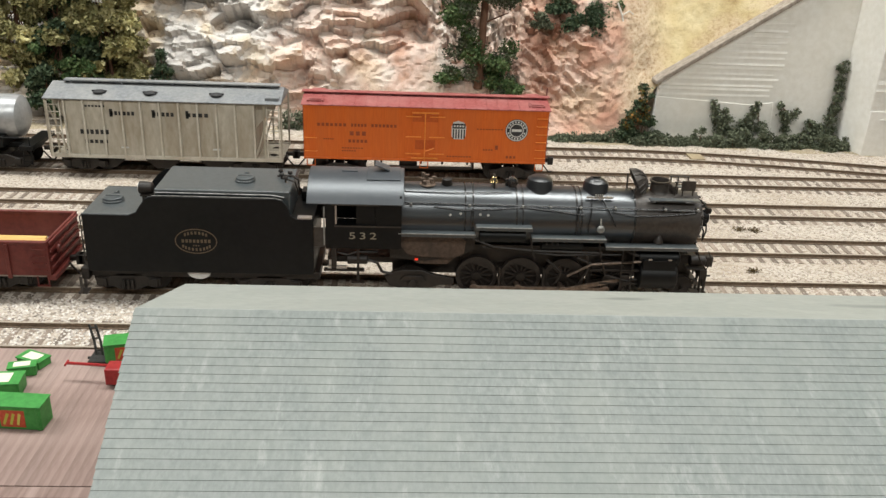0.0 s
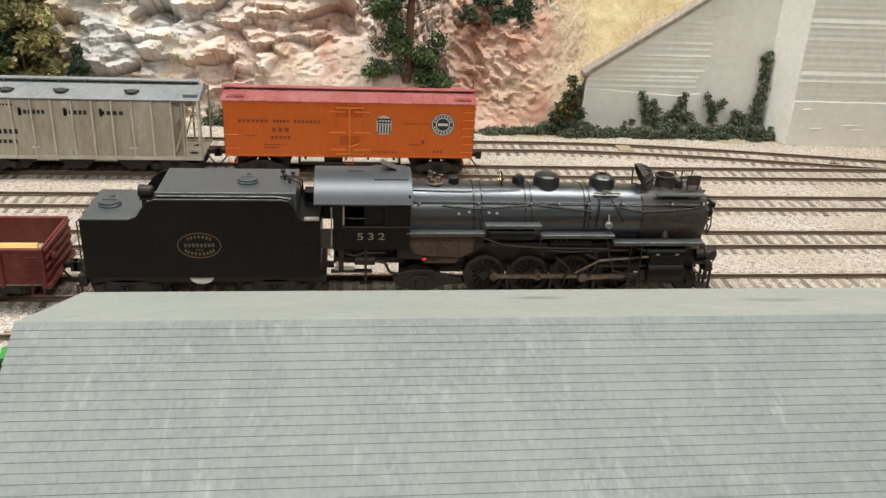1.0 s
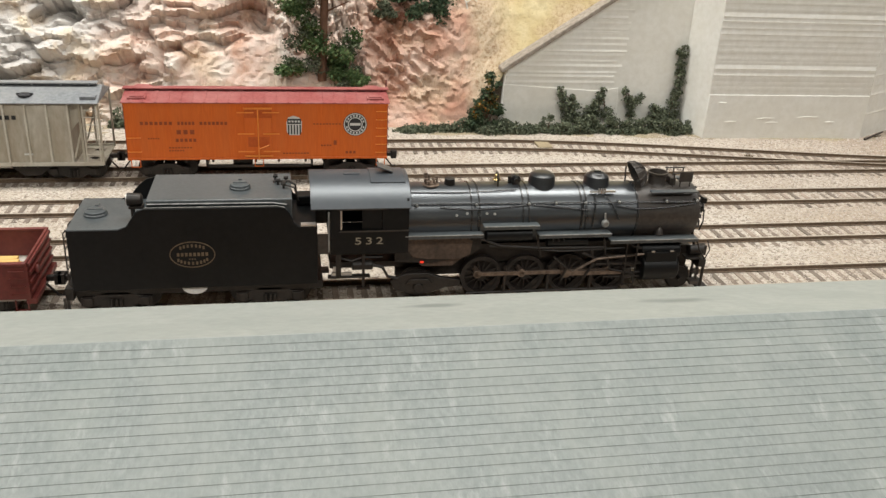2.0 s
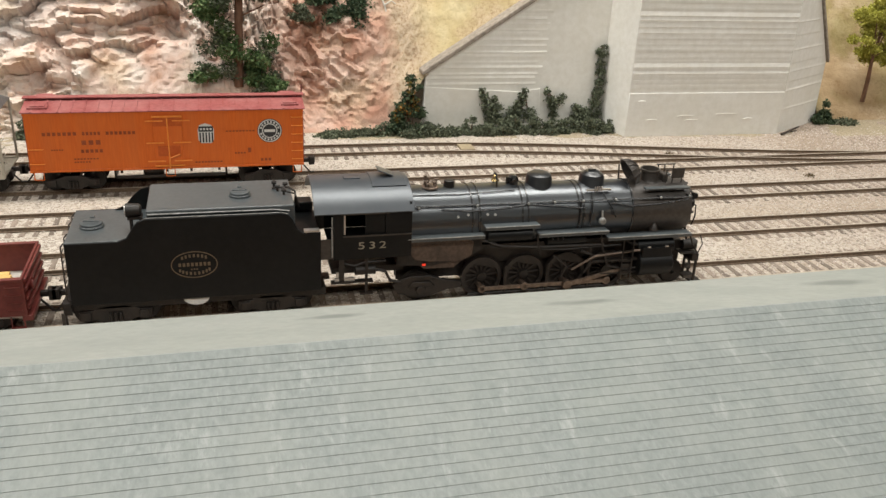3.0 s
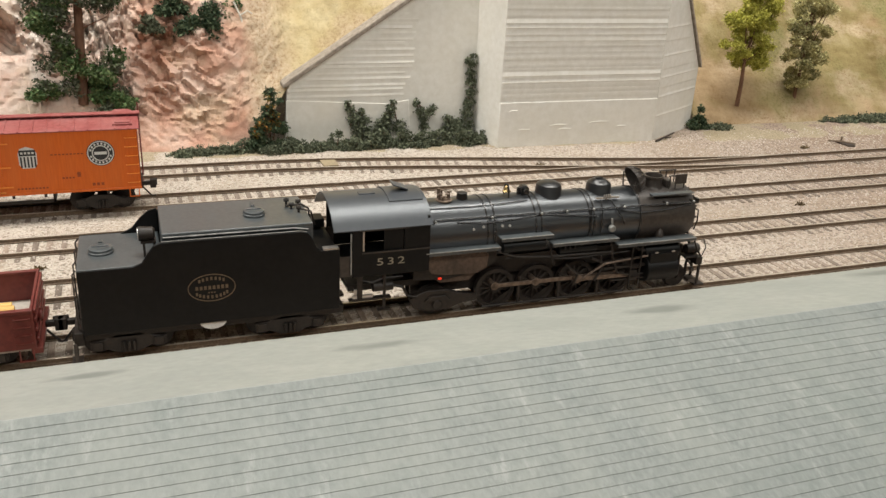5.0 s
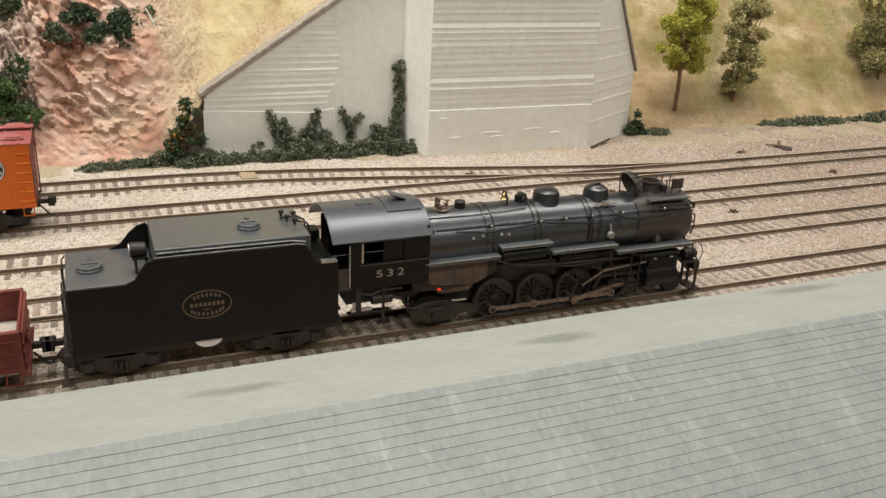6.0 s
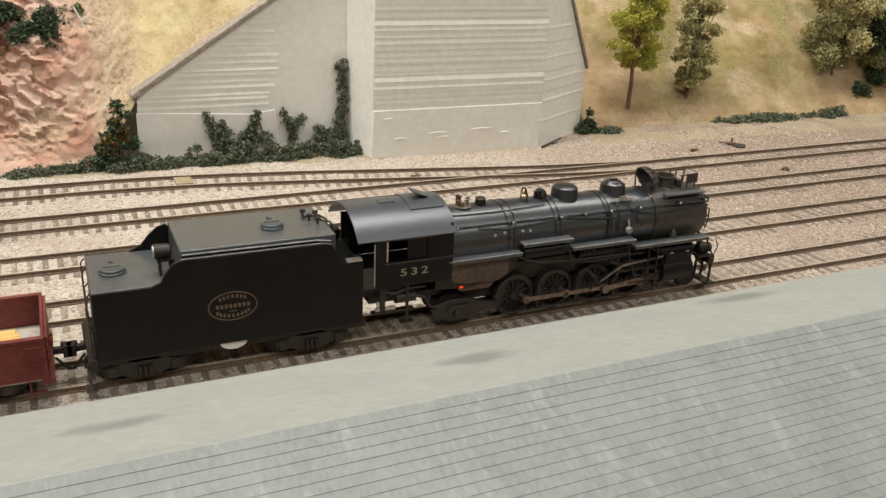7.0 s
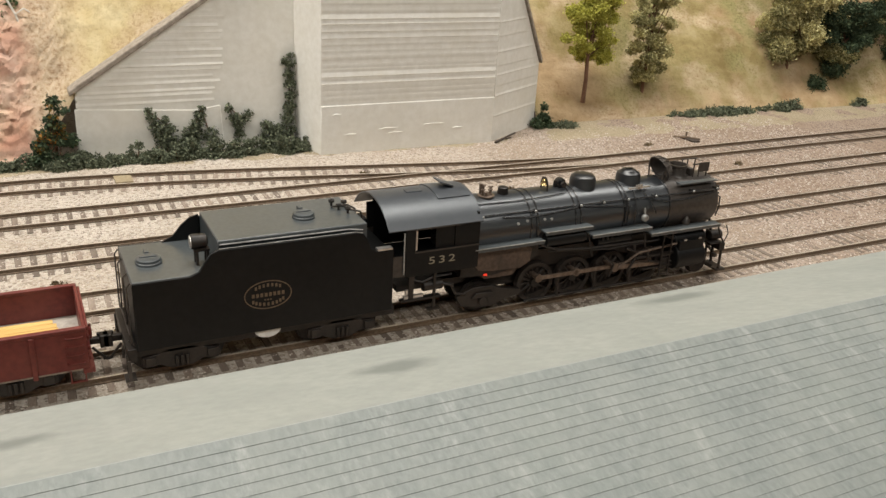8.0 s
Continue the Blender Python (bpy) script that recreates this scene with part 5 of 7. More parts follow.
    box(bm, 58.4, 66, -15.2, -14.2, 13.4, 14.6)
    box(bm, 59, 60.4, -15.0, -14.2, 15, 17)
    part("injector", bm, BRIGHT, root, "bright injector fittings")
    # trailing truck
    bm = bmesh.new()
    prism(bm, [(81, 9.5), (83, 5.5), (90, 3.6), (97, 3.8), (103, 6.0), (109, 6.5), (109, 9.2), (101, 10.6), (96, 12.6), (88, 12.6), (84, 11.4)], "y", -13.4, -11.4)
    prism(bm, [(87, 8.2), (98, 8.2), (96, 10.4), (89, 10.4)], "y", -14.2, -13.4)
    rod(bm, (92.3, -14.6, 6.6), (92.3, -11, 6.6), 2.0, seg=14)
    trailing = part("trailing_truck", bm, SHADED_GRIME, root, "trailing truck frame", bevel=0.3)
    w = part("wheelset", wheel_bm(92.3, 0, 6.2, 6.2), SHADED_GRIME, trailing, at=(92.3, 0, 6.2))
    ROLLING.append((w, 6.2))
    bm = bmesh.new()
    prism(bm, [(81, 9.5), (83, 5.5), (90, 3.6), (97, 3.8), (103, 6.0), (109, 6.5), (109, 9.2), (96, 12.6), (84, 11.4)], "y", 11.4, 13.4)
    part("side_frame", bm, SHADED_GRIME, trailing, bevel=0.3)
    w = part("lead_wheelset", wheel_bm(204, 0, 4.8, 4.8), SHADED_GRIME, root, at=(204, 0, 4.8))
    ROLLING.append((w, 4.8))
    # driving wheels and rods
    for x in DRIVERS:
        TURNING.append(driving_wheel(root, x))
    for s, key in ((-1, "near"), (1, "far")):
        y = s * 12.4
        bm = bmesh.new()
        box(bm, DRIVERS[0], DRIVERS[3], min(y, y + s * 0.8), max(y, y + s * 0.8), DRIVER_R - 0.85, DRIVER_R + 0.85)
        for x in DRIVERS:
            lathe(bm, [(-0.6, 1.7), (0.6, 1.7)], (x, y + s * 0.4, DRIVER_R), "y", 16)
        RODS["side", key] = part("side_rod", bm, STEEL, root, "worn steel side rod", at=(DRIVERS[0], y, DRIVER_R), bevel=0.12)
        y2 = s * 13.9
        bm = bmesh.new()
        x0 = DRIVERS[2]
        prism(bm, [(x0, DRIVER_R - 1.1), (x0 + 25, DRIVER_R - 0.75), (x0 + 25, DRIVER_R + 0.75), (x0, DRIVER_R + 1.1)], "y", min(y2, y2 + s * 0.8), max(y2, y2 + s * 0.8))
        lathe(bm, [(-0.7, 1.9), (0.7, 1.9)], (x0, y2 + s * 0.4, DRIVER_R), "y", 16)
        RODS["main", key] = part("main_rod", bm, STEEL, root, "worn steel main rod", at=(x0, y2, DRIVER_R), bevel=0.12)
        bm = bmesh.new()
        box(bm, 178, 182, s * 14 - 1.3, s * 14 + 1.3, DRIVER_R - 0.2, DRIVER_R + 4.4)
        rod(bm, (182, s * 14, DRIVER_R + 2), (190, s * 14, DRIVER_R + 2), 0.5, seg=8)
        RODS["cross", key] = part("crosshead", bm, SHADED_GRIME, root, at=(179.5, s * 14, DRIVER_R), bevel=0.2)
        bm = bmesh.new()
        box(bm, 164, 184.5, min(s * 13.2, s * 14.8), max(s * 13.2, s * 14.8), 14.2, 15.2)
        box(bm, 168, 184.5, min(s * 13.2, s * 14.8), max(s * 13.2, s * 14.8), 8.6, 9.3)
        tube(bm, [(158, s * 14.6, 20), (164, s * 14.8, 17.5), (176, s * 14.8, 18.5)], 0.6)
        tube(bm, [(162, s * 14.6, 21), (163, s * 15, 15), (160, s * 15, 10)], 0.55)
        part("crosshead_guide", bm, SHADED_GRIME, root, bevel=0.1)
        # cylinder block
        bm = bmesh.new()
        lathe(bm, [(183.6, 3.6), (184, 5.6), (198.6, 5.6), (199.2, 4.8), (199.6, 2.0)], (0, s * 12.4, 12.2), "x", 28)
        lathe(bm, [(182.8, 2.2), (183.2, 3.3), (199.6, 3.3), (200.2, 2.2)], (0, s * 12.2, 19.6), "x", 22)
        box(bm, 184.6, 198, min(s * 6, s * 16.6), max(s * 6, s * 16.6), 11.5, 20.2)
        part("cylinder", bm, BLACK, root, "black steam cylinder block", bevel=0.3)
        bm = bmesh.new()
        for x in (186.5, 194.5):
            box(bm, x, x + 1.4, s * 16.8 - 0.2, s * 16.8 + 0.2, 20.4, 20.9)
        part("cylinder_cock", bm, BRIGHT, root)
        bm = bmesh.new()
        for x in (176.2, 180.6):
            box(bm, x - 0.25, x + 0.25, s * 15.8 - 0.3, s * 15.8 + 0.3, 5.5, 25)
        for z in (6, 10, 14.5, 19):
            rod(bm, (176.2, s * 15.8, z), (180.6, s * 15.8, z), 0.32, seg=5)
        part("side_ladder", bm, SHADED_GRIME, root)
    # pilot
    bm = bmesh.new()
    box(bm, 208.5, 211.5, -15.6, 15.6, 12.5, 15.8)
    box(bm, 210, 215, -14.8, -4.5, 2.0, 2.8)
    box(bm, 210, 215, 4.5, 14.8, 2.0, 2.8)
    for y in (-14, -9, -5, 5, 9, 14):
        box(bm, 211, 212, y - 0.4, y + 0.4, 2.4, 13)
    for s in (-1, 1):
        tube(bm, [(206, s * 14.6, 25), (208, s * 15, 20), (211, s * 15, 15.8)], 0.4)
        tube(bm, [(206.5, s * 8, 27), (210, s * 8.5, 15.8)], 0.6)
        tube(bm, [(211, s * 15, 15.8), (212.5, s * 15.2, 20), (211, s * 14.8, 24)], 0.25)
        box(bm, 203, 209, min(s * 10, s * 15.4), max(s * 10, s * 15.4), 15.8, 16.4)
        tube(bm, [(209.5, s * 6, 12), (213.5, s * 6.4, 8), (213.8, s * 6.2, 4.5)], 0.5)
    lathe(bm, [(204.5, 0.8), (205, 2.2), (211, 2.2), (211.6, 0.8)], (0, -11.6, 18.6), "x", 14)
    lathe(bm, [(204.5, 0.8), (205, 2.2), (211, 2.2), (211.6, 0.8)], (0, 11.6, 18.6), "x", 14)
    part("pilot", bm, SHADED_GRIME, root, "front pilot beam with footboards", bevel=0.12)
    bm = bmesh.new()
    box(bm, 206, 209.5, -15.5, -12, 4.6, 6.0)
    box(bm, 206.5, 208, -15.6, -13.5, 9.5, 11)
    part("pilot_step", bm, SMOKEBOX, root, "worn grey pilot step")
    coupler(root, 211.5, 0, 1, 13.6)
    bm = bmesh.new()
    box(bm, 52.2, 58, -2, 2, 8.5, 9.6)
    part("drawbar", bm, SHADED_GRIME, root)
    # number on the cab side
    curve = bpy.data.curves.new("number", "FONT")
    curve.body, curve.size, curve.extrude, curve.space_character = "532", 4.0 * K, 0.06 * K, 1.35
    curve.materials.append(NUMBER)
    ob = new("number", curve)
    ob.parent = root
    ob.matrix_basis = pose((66.8 - 140) * K, -16.46 * K, 26.9 * K, 90, 0, 0) @ Matrix.Diagonal((1.5, 1, 1, 1))
    tagged(ob, "cream painted number 532")
    return root


# ---- gondola behind the tender ----
def gondola():
    root = thing("gondola_car", (-125, 0, 0), "dark red open gondola car carrying yellow timber", "freight car")
    x0, x1, h, z0, z1 = -200.0, -50.5, 16.6, 8.6, 22.8
    for s in (-1, 1):
        bm = bmesh.new()
        box(bm, x0, x1, min(s * h, s * (h - 0.9)), max(s * h, s * (h - 0.9)), z0, z1)
        box(bm, x0, x1, min(s * (h + 0.6), s * (h - 1.3)), max(s * (h + 0.6), s * (h - 1.3)), z1 - 0.9, z1 + 0.3)
        for x in np.arange(x0 + 8, x1 - 6, 12.6):
            box(bm, x - 0.8, x + 0.8, min(s * h, s * (h + 0.9)), max(s * h, s * (h + 0.9)), z0 - 1, z1 - 0.9)
        part("side_wall", bm, GONDOLA, root, bevel=0.2)
        bm = bmesh.new()
        for z in (11, 14, 17, 20):
            grab(bm, x1 - 6, x1 - 1.2, s * (h + 0.1), z, s * 0.7, 0.22)
        part("grab_iron", bm, GONDOLA, root)
    for x, w in ((x0, 1), (x1, -1)):
        bm = bmesh.new()
        box(bm, min(x, x + w), max(x, x + w), -h + 0.95, h - 0.95, z0, z1 + 0.2)
        for z in (11.5, 15.0, 18.5, 21.8):
            box(bm, min(x - w * 0.9, x), max(x - w * 0.9, x), -h + 1, h - 1, z - 0.7, z + 0.7)
        part("end_wall", bm, GONDOLA, root, "corrugated dark red end wall", bevel=0.25)
    part("floor_board", boxes((x0 + 1, x1 - 1, -h + 0.95, h - 0.95, z0 - 1, z0 + 3.2)), GREY_LOAD, root)
    part("underframe", boxes((x0 - 1, x1 + 1, -13, 13, 6.2, 7.5), (x1 - 2, x1 + 1.6, -16, 16, 6.4, 8.5)), GONDOLA, root, bevel=0.2)
    for s in (-1, 1):
        bm = bmesh.new()
        for k in (-5.6, -1.4):
            box(bm, x1 + k - 0.2, x1 + k + 0.2, s * 16 - 0.2, s * 16 + 0.2, 4.0, 8)
        box(bm, x1 - 6, x1 - 1, s * 16 - 0.5, s * 16 + 0.5, 3.8, 4.2)
        part("stirrup_step", bm, GONDOLA, root)
    bm = bmesh.new()
    rod(bm, (x1 + 1.6, -9, 15), (x1 + 1.6, -9, 20), 0.4, seg=6)
    lathe(bm, [(0.9, 1.6), (1.5, 1.9), (2.0, 1.6)], (x1, -9, 17.5), "x", 14)
    part("brake_gear", bm, GONDOLA, root)
    truck(root, -72, 0, 19, 5.2, True)
    truck(root, -178, 0, 19, 5.2, True)
    coupler(root, x1 + 1.5, 0, 1)
    bundle = thing("timber_bundle", (-125, 3, 11.8), "bundle of fresh yellow sawn timber lying in the gondola", "timber")
    for i in range(3):
        for k in range(2):
            bm = bmesh.new()
            box(bm, -190 + rng.uniform(-1, 1), -58.5 + rng.uniform(-0.7, 0.7), -3.5 + i * 3.0, -3.5 + i * 3.0 + 2.8, 11.9 + k * 2.3, 11.9 + k * 2.3 + 2.2)
            part("timber", bm, TIMBER, bundle, bevel=0.15)
    return root, bundle


# ---- refrigerator car ----
def reefer():
    root = thing("refrigerator_car", (98, 150, 0), "orange wooden refrigerator car with a faded red roof", "freight car", "cars on the far track")
    x0, x1, yn, yf = 31.2, 165.8, 133.4, 166.6
    bm = bmesh.new()
    box(bm, x0, x1, yn + 0.3, yf - 0.3, 12.6, 42.2)
    part("body_core", bm, CAR_END, root, "dark red car ends")
    for y0, y1 in ((yn, yn + 0.5), (yf - 0.5, yf)):
        bm = bmesh.new()
        box(bm, x0 + 0.3, x1 - 0.3, y0, y1, 13.2, 42.0)
        part("side_sheathing", bm, ORANGE, root, "orange vertical board siding")
    part("side_sill", boxes((x0, x1, yn - 0.3, yn + 0.6, 12.0, 13.1), (x0, x1, yf - 0.6, yf + 0.3, 12.0, 13.1)), ORANGE, root, bevel=0.15)
    part("fascia_board", boxes((x0, x1, yn - 0.35, yn - 0.05, 41.0, 42.4)), ORANGE, root)
    bm = bmesh.new()
    prism(bm, [(yn - 1.0, 42.2), (yf + 1.0, 42.2), (yf + 1.0, 42.7), (150, 45.2), (yn - 1.0, 42.7)], "x", x0 - 0.9, x1 + 0.9)
    roof = part("roof", bm, CAR_ROOF, root, "faded pinkish-red roof", bevel=0.2)
    bm = bmesh.new()
    for x in np.linspace(x0 + 4, x1 - 4, 22):
        prism(bm, [(yn - 1.1, 42.75), (150, 45.3), (150, 45.6), (yn - 1.1, 43.05)], "x", x - 0.35, x + 0.35)
    part("roof_rib", bm, CAR_ROOF, roof)
    bm = bmesh.new()
    box(bm, x0 - 1.8, x1 + 1.8, 147.3, 152.7, 45.9, 46.4)
    for x in np.linspace(x0 + 2, x1 - 2, 12):
        box(bm, x - 0.3, x + 0.3, 148, 152, 45.0, 45.9)
    part("running_board", bm, CAR_ROOF, roof, "faded red roof walkway")
    for xa, xb in ((x0 + 2, x0 + 11), (x1 - 11, x1 - 2)):
        bm = bmesh.new()
        for ya, yb in ((136, 142.5), (157.5, 164)):
            zz = 44.3
            box(bm, xa, xb, ya, yb, 42.9, zz)
            box(bm, xa + 1, xb - 1, ya + 1, yb - 1, zz, zz + 0.6)
        part("ice_hatch", bm, CAR_ROOF, roof, bevel=0.2)
    bm = bmesh.new()
    for x in (90.8, 97.9):
        box(bm, x, x + 6.9, yn - 0.6, yn - 0.02, 14.6, 38.8)
    part("door", bm, ORANGE, root, "double insulated door", bevel=0.15)
    part("placard_board", boxes((91, 104.9, yn - 0.72, yn - 0.62, 34.6, 38.6)), CAR_DARK, root, "darker orange placard board")
    part("placard_board", boxes((92.5, 103.5, yn - 0.72, yn - 0.62, 19.0, 24.4)), CAR_DARK, root, "darker orange placard board")
    for z in (16.4, 26.0, 37.4):
        for x, w in ((87.2, 8.6), (100.2, 8.6)):
            part("hinge_strap", boxes((x, x + w, yn - 0.95, yn - 0.6, z - 0.3, z + 0.3)), ORANGE_LIGHT, root)
    for z in (13.6, 39.2):
        part("door_rail", boxes((90.5, 105.2, yn - 1.1, yn - 0.6, z, z + 0.75)), ORANGE_LIGHT, root)
    bm = bmesh.new()
    rod(bm, (97.8, yn - 1.1, 12), (97.8, yn - 1.1, 39), 0.35, seg=6)
    part("lock_bar", bm, ORANGE_LIGHT, root)
    bm = bmesh.new()
    rod(bm, (98, yn - 1.4, 18), (103, yn - 1.4, 20), 0.3, seg=6)
    part("lock_lever", bm, ORANGE_LIGHT, root)
    for z in (15.5, 20, 24.5, 29, 33.5, 38):
        bm = bmesh.new()
        grab(bm, 159.6, 165.0, yn, z)
        part("grab_iron", bm, ORANGE_LIGHT, root)
    for z in (16.5, 24):
        bm = bmesh.new()
        grab(bm, 32, 38.5, yn, z)
        part("grab_iron", bm, ORANGE_LIGHT, root)
    for x in (33, 95.5, 160):
        bm = bmesh.new()
        tube(bm, [(x, yn, 12.5), (x, yn - 0.2, 8.2), (x + 4.4, yn - 0.2, 8.2), (x + 4.4, yn, 12.5)], 0.25, 5)
        part("stirrup_step", bm, ORANGE, root)
    bm = bmesh.new()
    for z in (15, 19, 23, 27, 31, 35, 39):
        rod(bm, (x1 + 0.9, 136, z), (x1 + 0.9, 141, z), 0.25, seg=5)
    rod(bm, (x1 + 1.2, 155, 12), (x1 + 1.2, 155, 50), 0.35, seg=6)
    lathe(bm, [(0, 2.8), (0.4, 3.0), (0.8, 2.8)], (x1 + 0.8, 155, 38), "x", 18)
    part("brake_gear", bm, CAR_END, root)
    part("underframe", boxes((x0 - 0.8, x1 + 0.8, 143, 157, 8.8, 12.5), (70, 126, 136.5, 137.5, 6.6, 8), (70, 71, 136.5, 163, 6.6, 12.5), (125, 126, 136.5, 163, 6.6, 12.5), (84, 94, 138, 146, 7, 12.4)), SHADED_GRIME, root)
    bm = bmesh.new()
    for x in (44, 60, 74, 88, 96, 108, 122, 150):
        box(bm, x - 0.6, x + 0.6, yn + 0.2, yn + 1.2, 10.4, 12.0)
    part("sill_bracket", bm, SHADED_GRIME, root)
    truck(root, 50, 150, 19.2)
    truck(root, 147, 150, 19.2)
    coupler(root, x1, 150, 1)
    coupler(root, x0, 150, -1)
    # emblems and unreadable lettering
    y = yn - 0.16
    bm = bmesh.new()
    prism(bm, [(112.4, 32.2), (113.2, 34.6), (116, 35.6), (119.2, 34.6), (120.4, 32.4), (120.2, 27), (119, 25.2), (113.8, 25.2), (112.5, 27)], "y", y, y + 0.14)
    shield = part("shield_emblem", bm, WHITE, root, "white shield emblem with dark stripes")
    bm = bmesh.new()
    for i in range(5):
        box(bm, 113.1 + i * 1.5, 113.1 + i * 1.5 + 0.75, y - 0.06, y + 0.02, 25.6, 30.8)
    box(bm, 112.8, 120, y - 0.06, y + 0.02, 31.2, 34.0)
    part("emblem_stripe", bm, INK, shield)
    bm = bmesh.new()
    words(bm, 113.2, 119.6, 32.6, 1.0, y - 0.1, 4, 3, 0.04)
    part("emblem_bar", bm, WHITE, shield)
    bm = bmesh.new()
    disc(bm, 148.4, 31.0, 6.3, 6.3, y)
    roundel = part("round_emblem", bm, INK, root, "round black and white emblem")
    bm = bmesh.new()
    ring(bm, 148.4, 31.0, 6.0, 6.0, 0.5, y - 0.08, 0.06)
    ring(bm, 148.4, 31.0, 3.9, 3.9, 0.5, y - 0.08, 0.06)
    box(bm, 145.6, 151.2, y - 0.08, y - 0.02, 30.3, 31.7)
    for i in range(18):
        q = 2 * math.pi * i / 18
        cx, cz = 148.4 + 4.7 * math.cos(q), 31 + 4.7 * math.sin(q)
        if i not in (0, 9):
            box(bm, cx - 0.42, cx + 0.42, y - 0.08, y - 0.02, cz - 0.5, cz + 0.5)
    part("emblem_band", bm, WHITE, roundel)
    for a, b, z, h, count, seed in (
        (38.5, 55, 31.6, 1.7, 7, 1),
        (57, 66, 31.6, 1.7, 5, 2),
        (68, 82.5, 31.6, 1.7, 7, 3),
        (56, 66, 27.0, 2.4, 3, 4),
        (55.5, 66.5, 22.6, 1.7, 5, 5),
        (126, 141, 31.2, 0.6, 9, 6),
        (52, 64, 18.6, 0.7, 8, 7),
        (52, 60, 17.0, 0.7, 6, 9),
        (42, 48, 23.5, 0.6, 5, 10),
        (110, 124, 15.2, 0.8, 9, 11),
        (130, 136, 19.5, 0.8, 4, 12),
        (143, 149, 15.6, 1.4, 3, 13),
        (136.5, 139, 21, 2.6, 1, 14),
    ):
        bm = bmesh.new()
        words(bm, a, b, z, h, y, count, seed)
        part("lettering", bm, SHADE_INK, root, "dark red unreadable lettering")
    root.location.x -= 0.8 * K
    return root


# ---- covered hopper ----
def hopper():
    root = thing("covered_hopper_car", (-44, 150, 0), "weathered light grey covered hopper car with a dull grey roof", "freight car", "cars on the far track")
    x0, x1, yn, yf = -106.5, 18.5, 133.4, 166.6
    bx0, bx1 = -97.0, 4.4
    bm = bmesh.new()
    prism(bm, [(bx0, 12), (bx1, 12), (bx1, 44), (bx0, 44)], "y", yn + 0.6, yf - 0.6)
    body = part("hopper_body", bm, HOPPER, root, "streaky weathered light grey steel side", bevel=0.3)
    for x in np.linspace(bx0 + 0.4, bx1 - 0.4, 11):
        for y0, y1 in ((yn - 0.5, yn + 0.7), (yf - 0.7, yf + 0.5)):
            part("side_rib", boxes((x - 0.45, x + 0.45, y0 - 0.5 if y0 < 150 else y0, y1 + 0.5 if y0 > 150 else y1, 12.2, 43.6)), HOPPER_RIB, body)
    bays = np.linspace(bx0 + 0.4, bx1 - 0.4, 11)
    for a, b in zip(bays, bays[1:]):
        bm = bmesh.new()
        rows = []
        for k in range(7):
            u = k / 6
            y = yn + 0.62 - 0.6 * math.sin(math.pi * u) ** 0.7
            rows.append([(a + (b - a) * u, y, 13), (a + (b - a) * u, y, 43.4), (a + (b - a) * u, yn + 0.8, 43.4), (a + (b - a) * u, yn + 0.8, 13)])
        strip(bm, rows, close=True)
        bmesh.ops.recalc_face_normals(bm, faces=bm.faces)
        part("bowed_panel", bm, HOPPER, body)
    part("side_sill", boxes((x0, x1, yn - 0.4, yn + 1.2, 11.6, 13.6), (x0, x1, yf - 1.2, yf + 0.4, 11.6, 13.6)), HOPPER_RIB, root, bevel=0.2)
    bm = bmesh.new()
    prism(bm, [(yn - 1.2, 44.6), (150, 50), (yf + 1.2, 44.6), (yf + 1.2, 44.0), (yn - 1.2, 44.0)], "x", x0 - 0.8, x1 + 0.4)
    roof = part("roof", bm, HOPPER_ROOF, root, "dull grey weathered roof", bevel=0.25)
    bm = bmesh.new()
    box(bm, x0 + 6, x1 - 2, 147.2, 152.8, 50.6, 51.3)
    for x in np.linspace(x0 + 10, x1 - 6, 9):
        box(bm, x - 0.4, x + 0.4, 147.6, 152.4, 49.6, 50.6)
    part("running_board", bm, HOPPER_ROOF, roof, "dull grey roof walkway")
    for x in (-79, -52, -16.5):
        bm = bmesh.new()
        lathe(bm, [(0, 3.3), (0.7, 3.3), (0.9, 2.6), (1.3, 2.2)], (x, 139.4, 46.6), "z", 20)
        box(bm, x - 3.9, x + 3.9, 139.0, 139.8, 47.2, 47.9)
        part("roof_hatch", bm, INK, roof, "round dark roof hatch")
    part("corner_panel", boxes((10, 17.5, 135, 141, 45.4, 47.2)), HOPPER_ROOF, roof, bevel=0.2)
    # open ends: slope sheets, posts and ladders
    for s, xe, xb in ((-1, x0, bx0), (1, x1, bx1)):
        bm = bmesh.new()
        prism(bm, [(xb, 44), (xe - s * 2, 44), (xb, 30)] if s > 0 else [(xb, 44), (xb, 30), (xe + 2, 44)], "y", yn + 3, yf - 3)
        part("slope_sheet", bm, HOPPER, root)
        for y in (yn + 0.4, yf - 0.4):
            bm = bmesh.new()
            box(bm, xe - 0.5, xe + 0.5, y - 0.5, y + 0.5, 12, 44)
            box(bm, xb + s * 5 - 0.5, xb + s * 5 + 0.5, y - 0.4, y + 0.4, 13, 44)
            tube(bm, [(xb + s * 0.5, y, 16), (xb + s * 8, y, 40)], 0.5)
            part("end_post", bm, HOPPER, root)
        bm = bmesh.new()
        ladder(bm, xe - s * 7.5, xe - s * 1, yn - 0.5, 12, 43, 8)
        part("ladder", bm, HOPPER_RIB, root, "light grey end ladder")
        part("end_platform", boxes((min(xb, xe), max(xb, xe), yn + 1.3, yf - 1.3, 11.8, 12.6)), HOPPER, root)
        bm = bmesh.new()
        for z in np.linspace(15, 42, 8):
            rod(bm, (xe + s * 0.6, yn + 2, z), (xe + s * 0.6, yn + 7, z), 0.28, seg=5)
        part("end_ladder", bm, HOPPER, root)
    bm = bmesh.new()
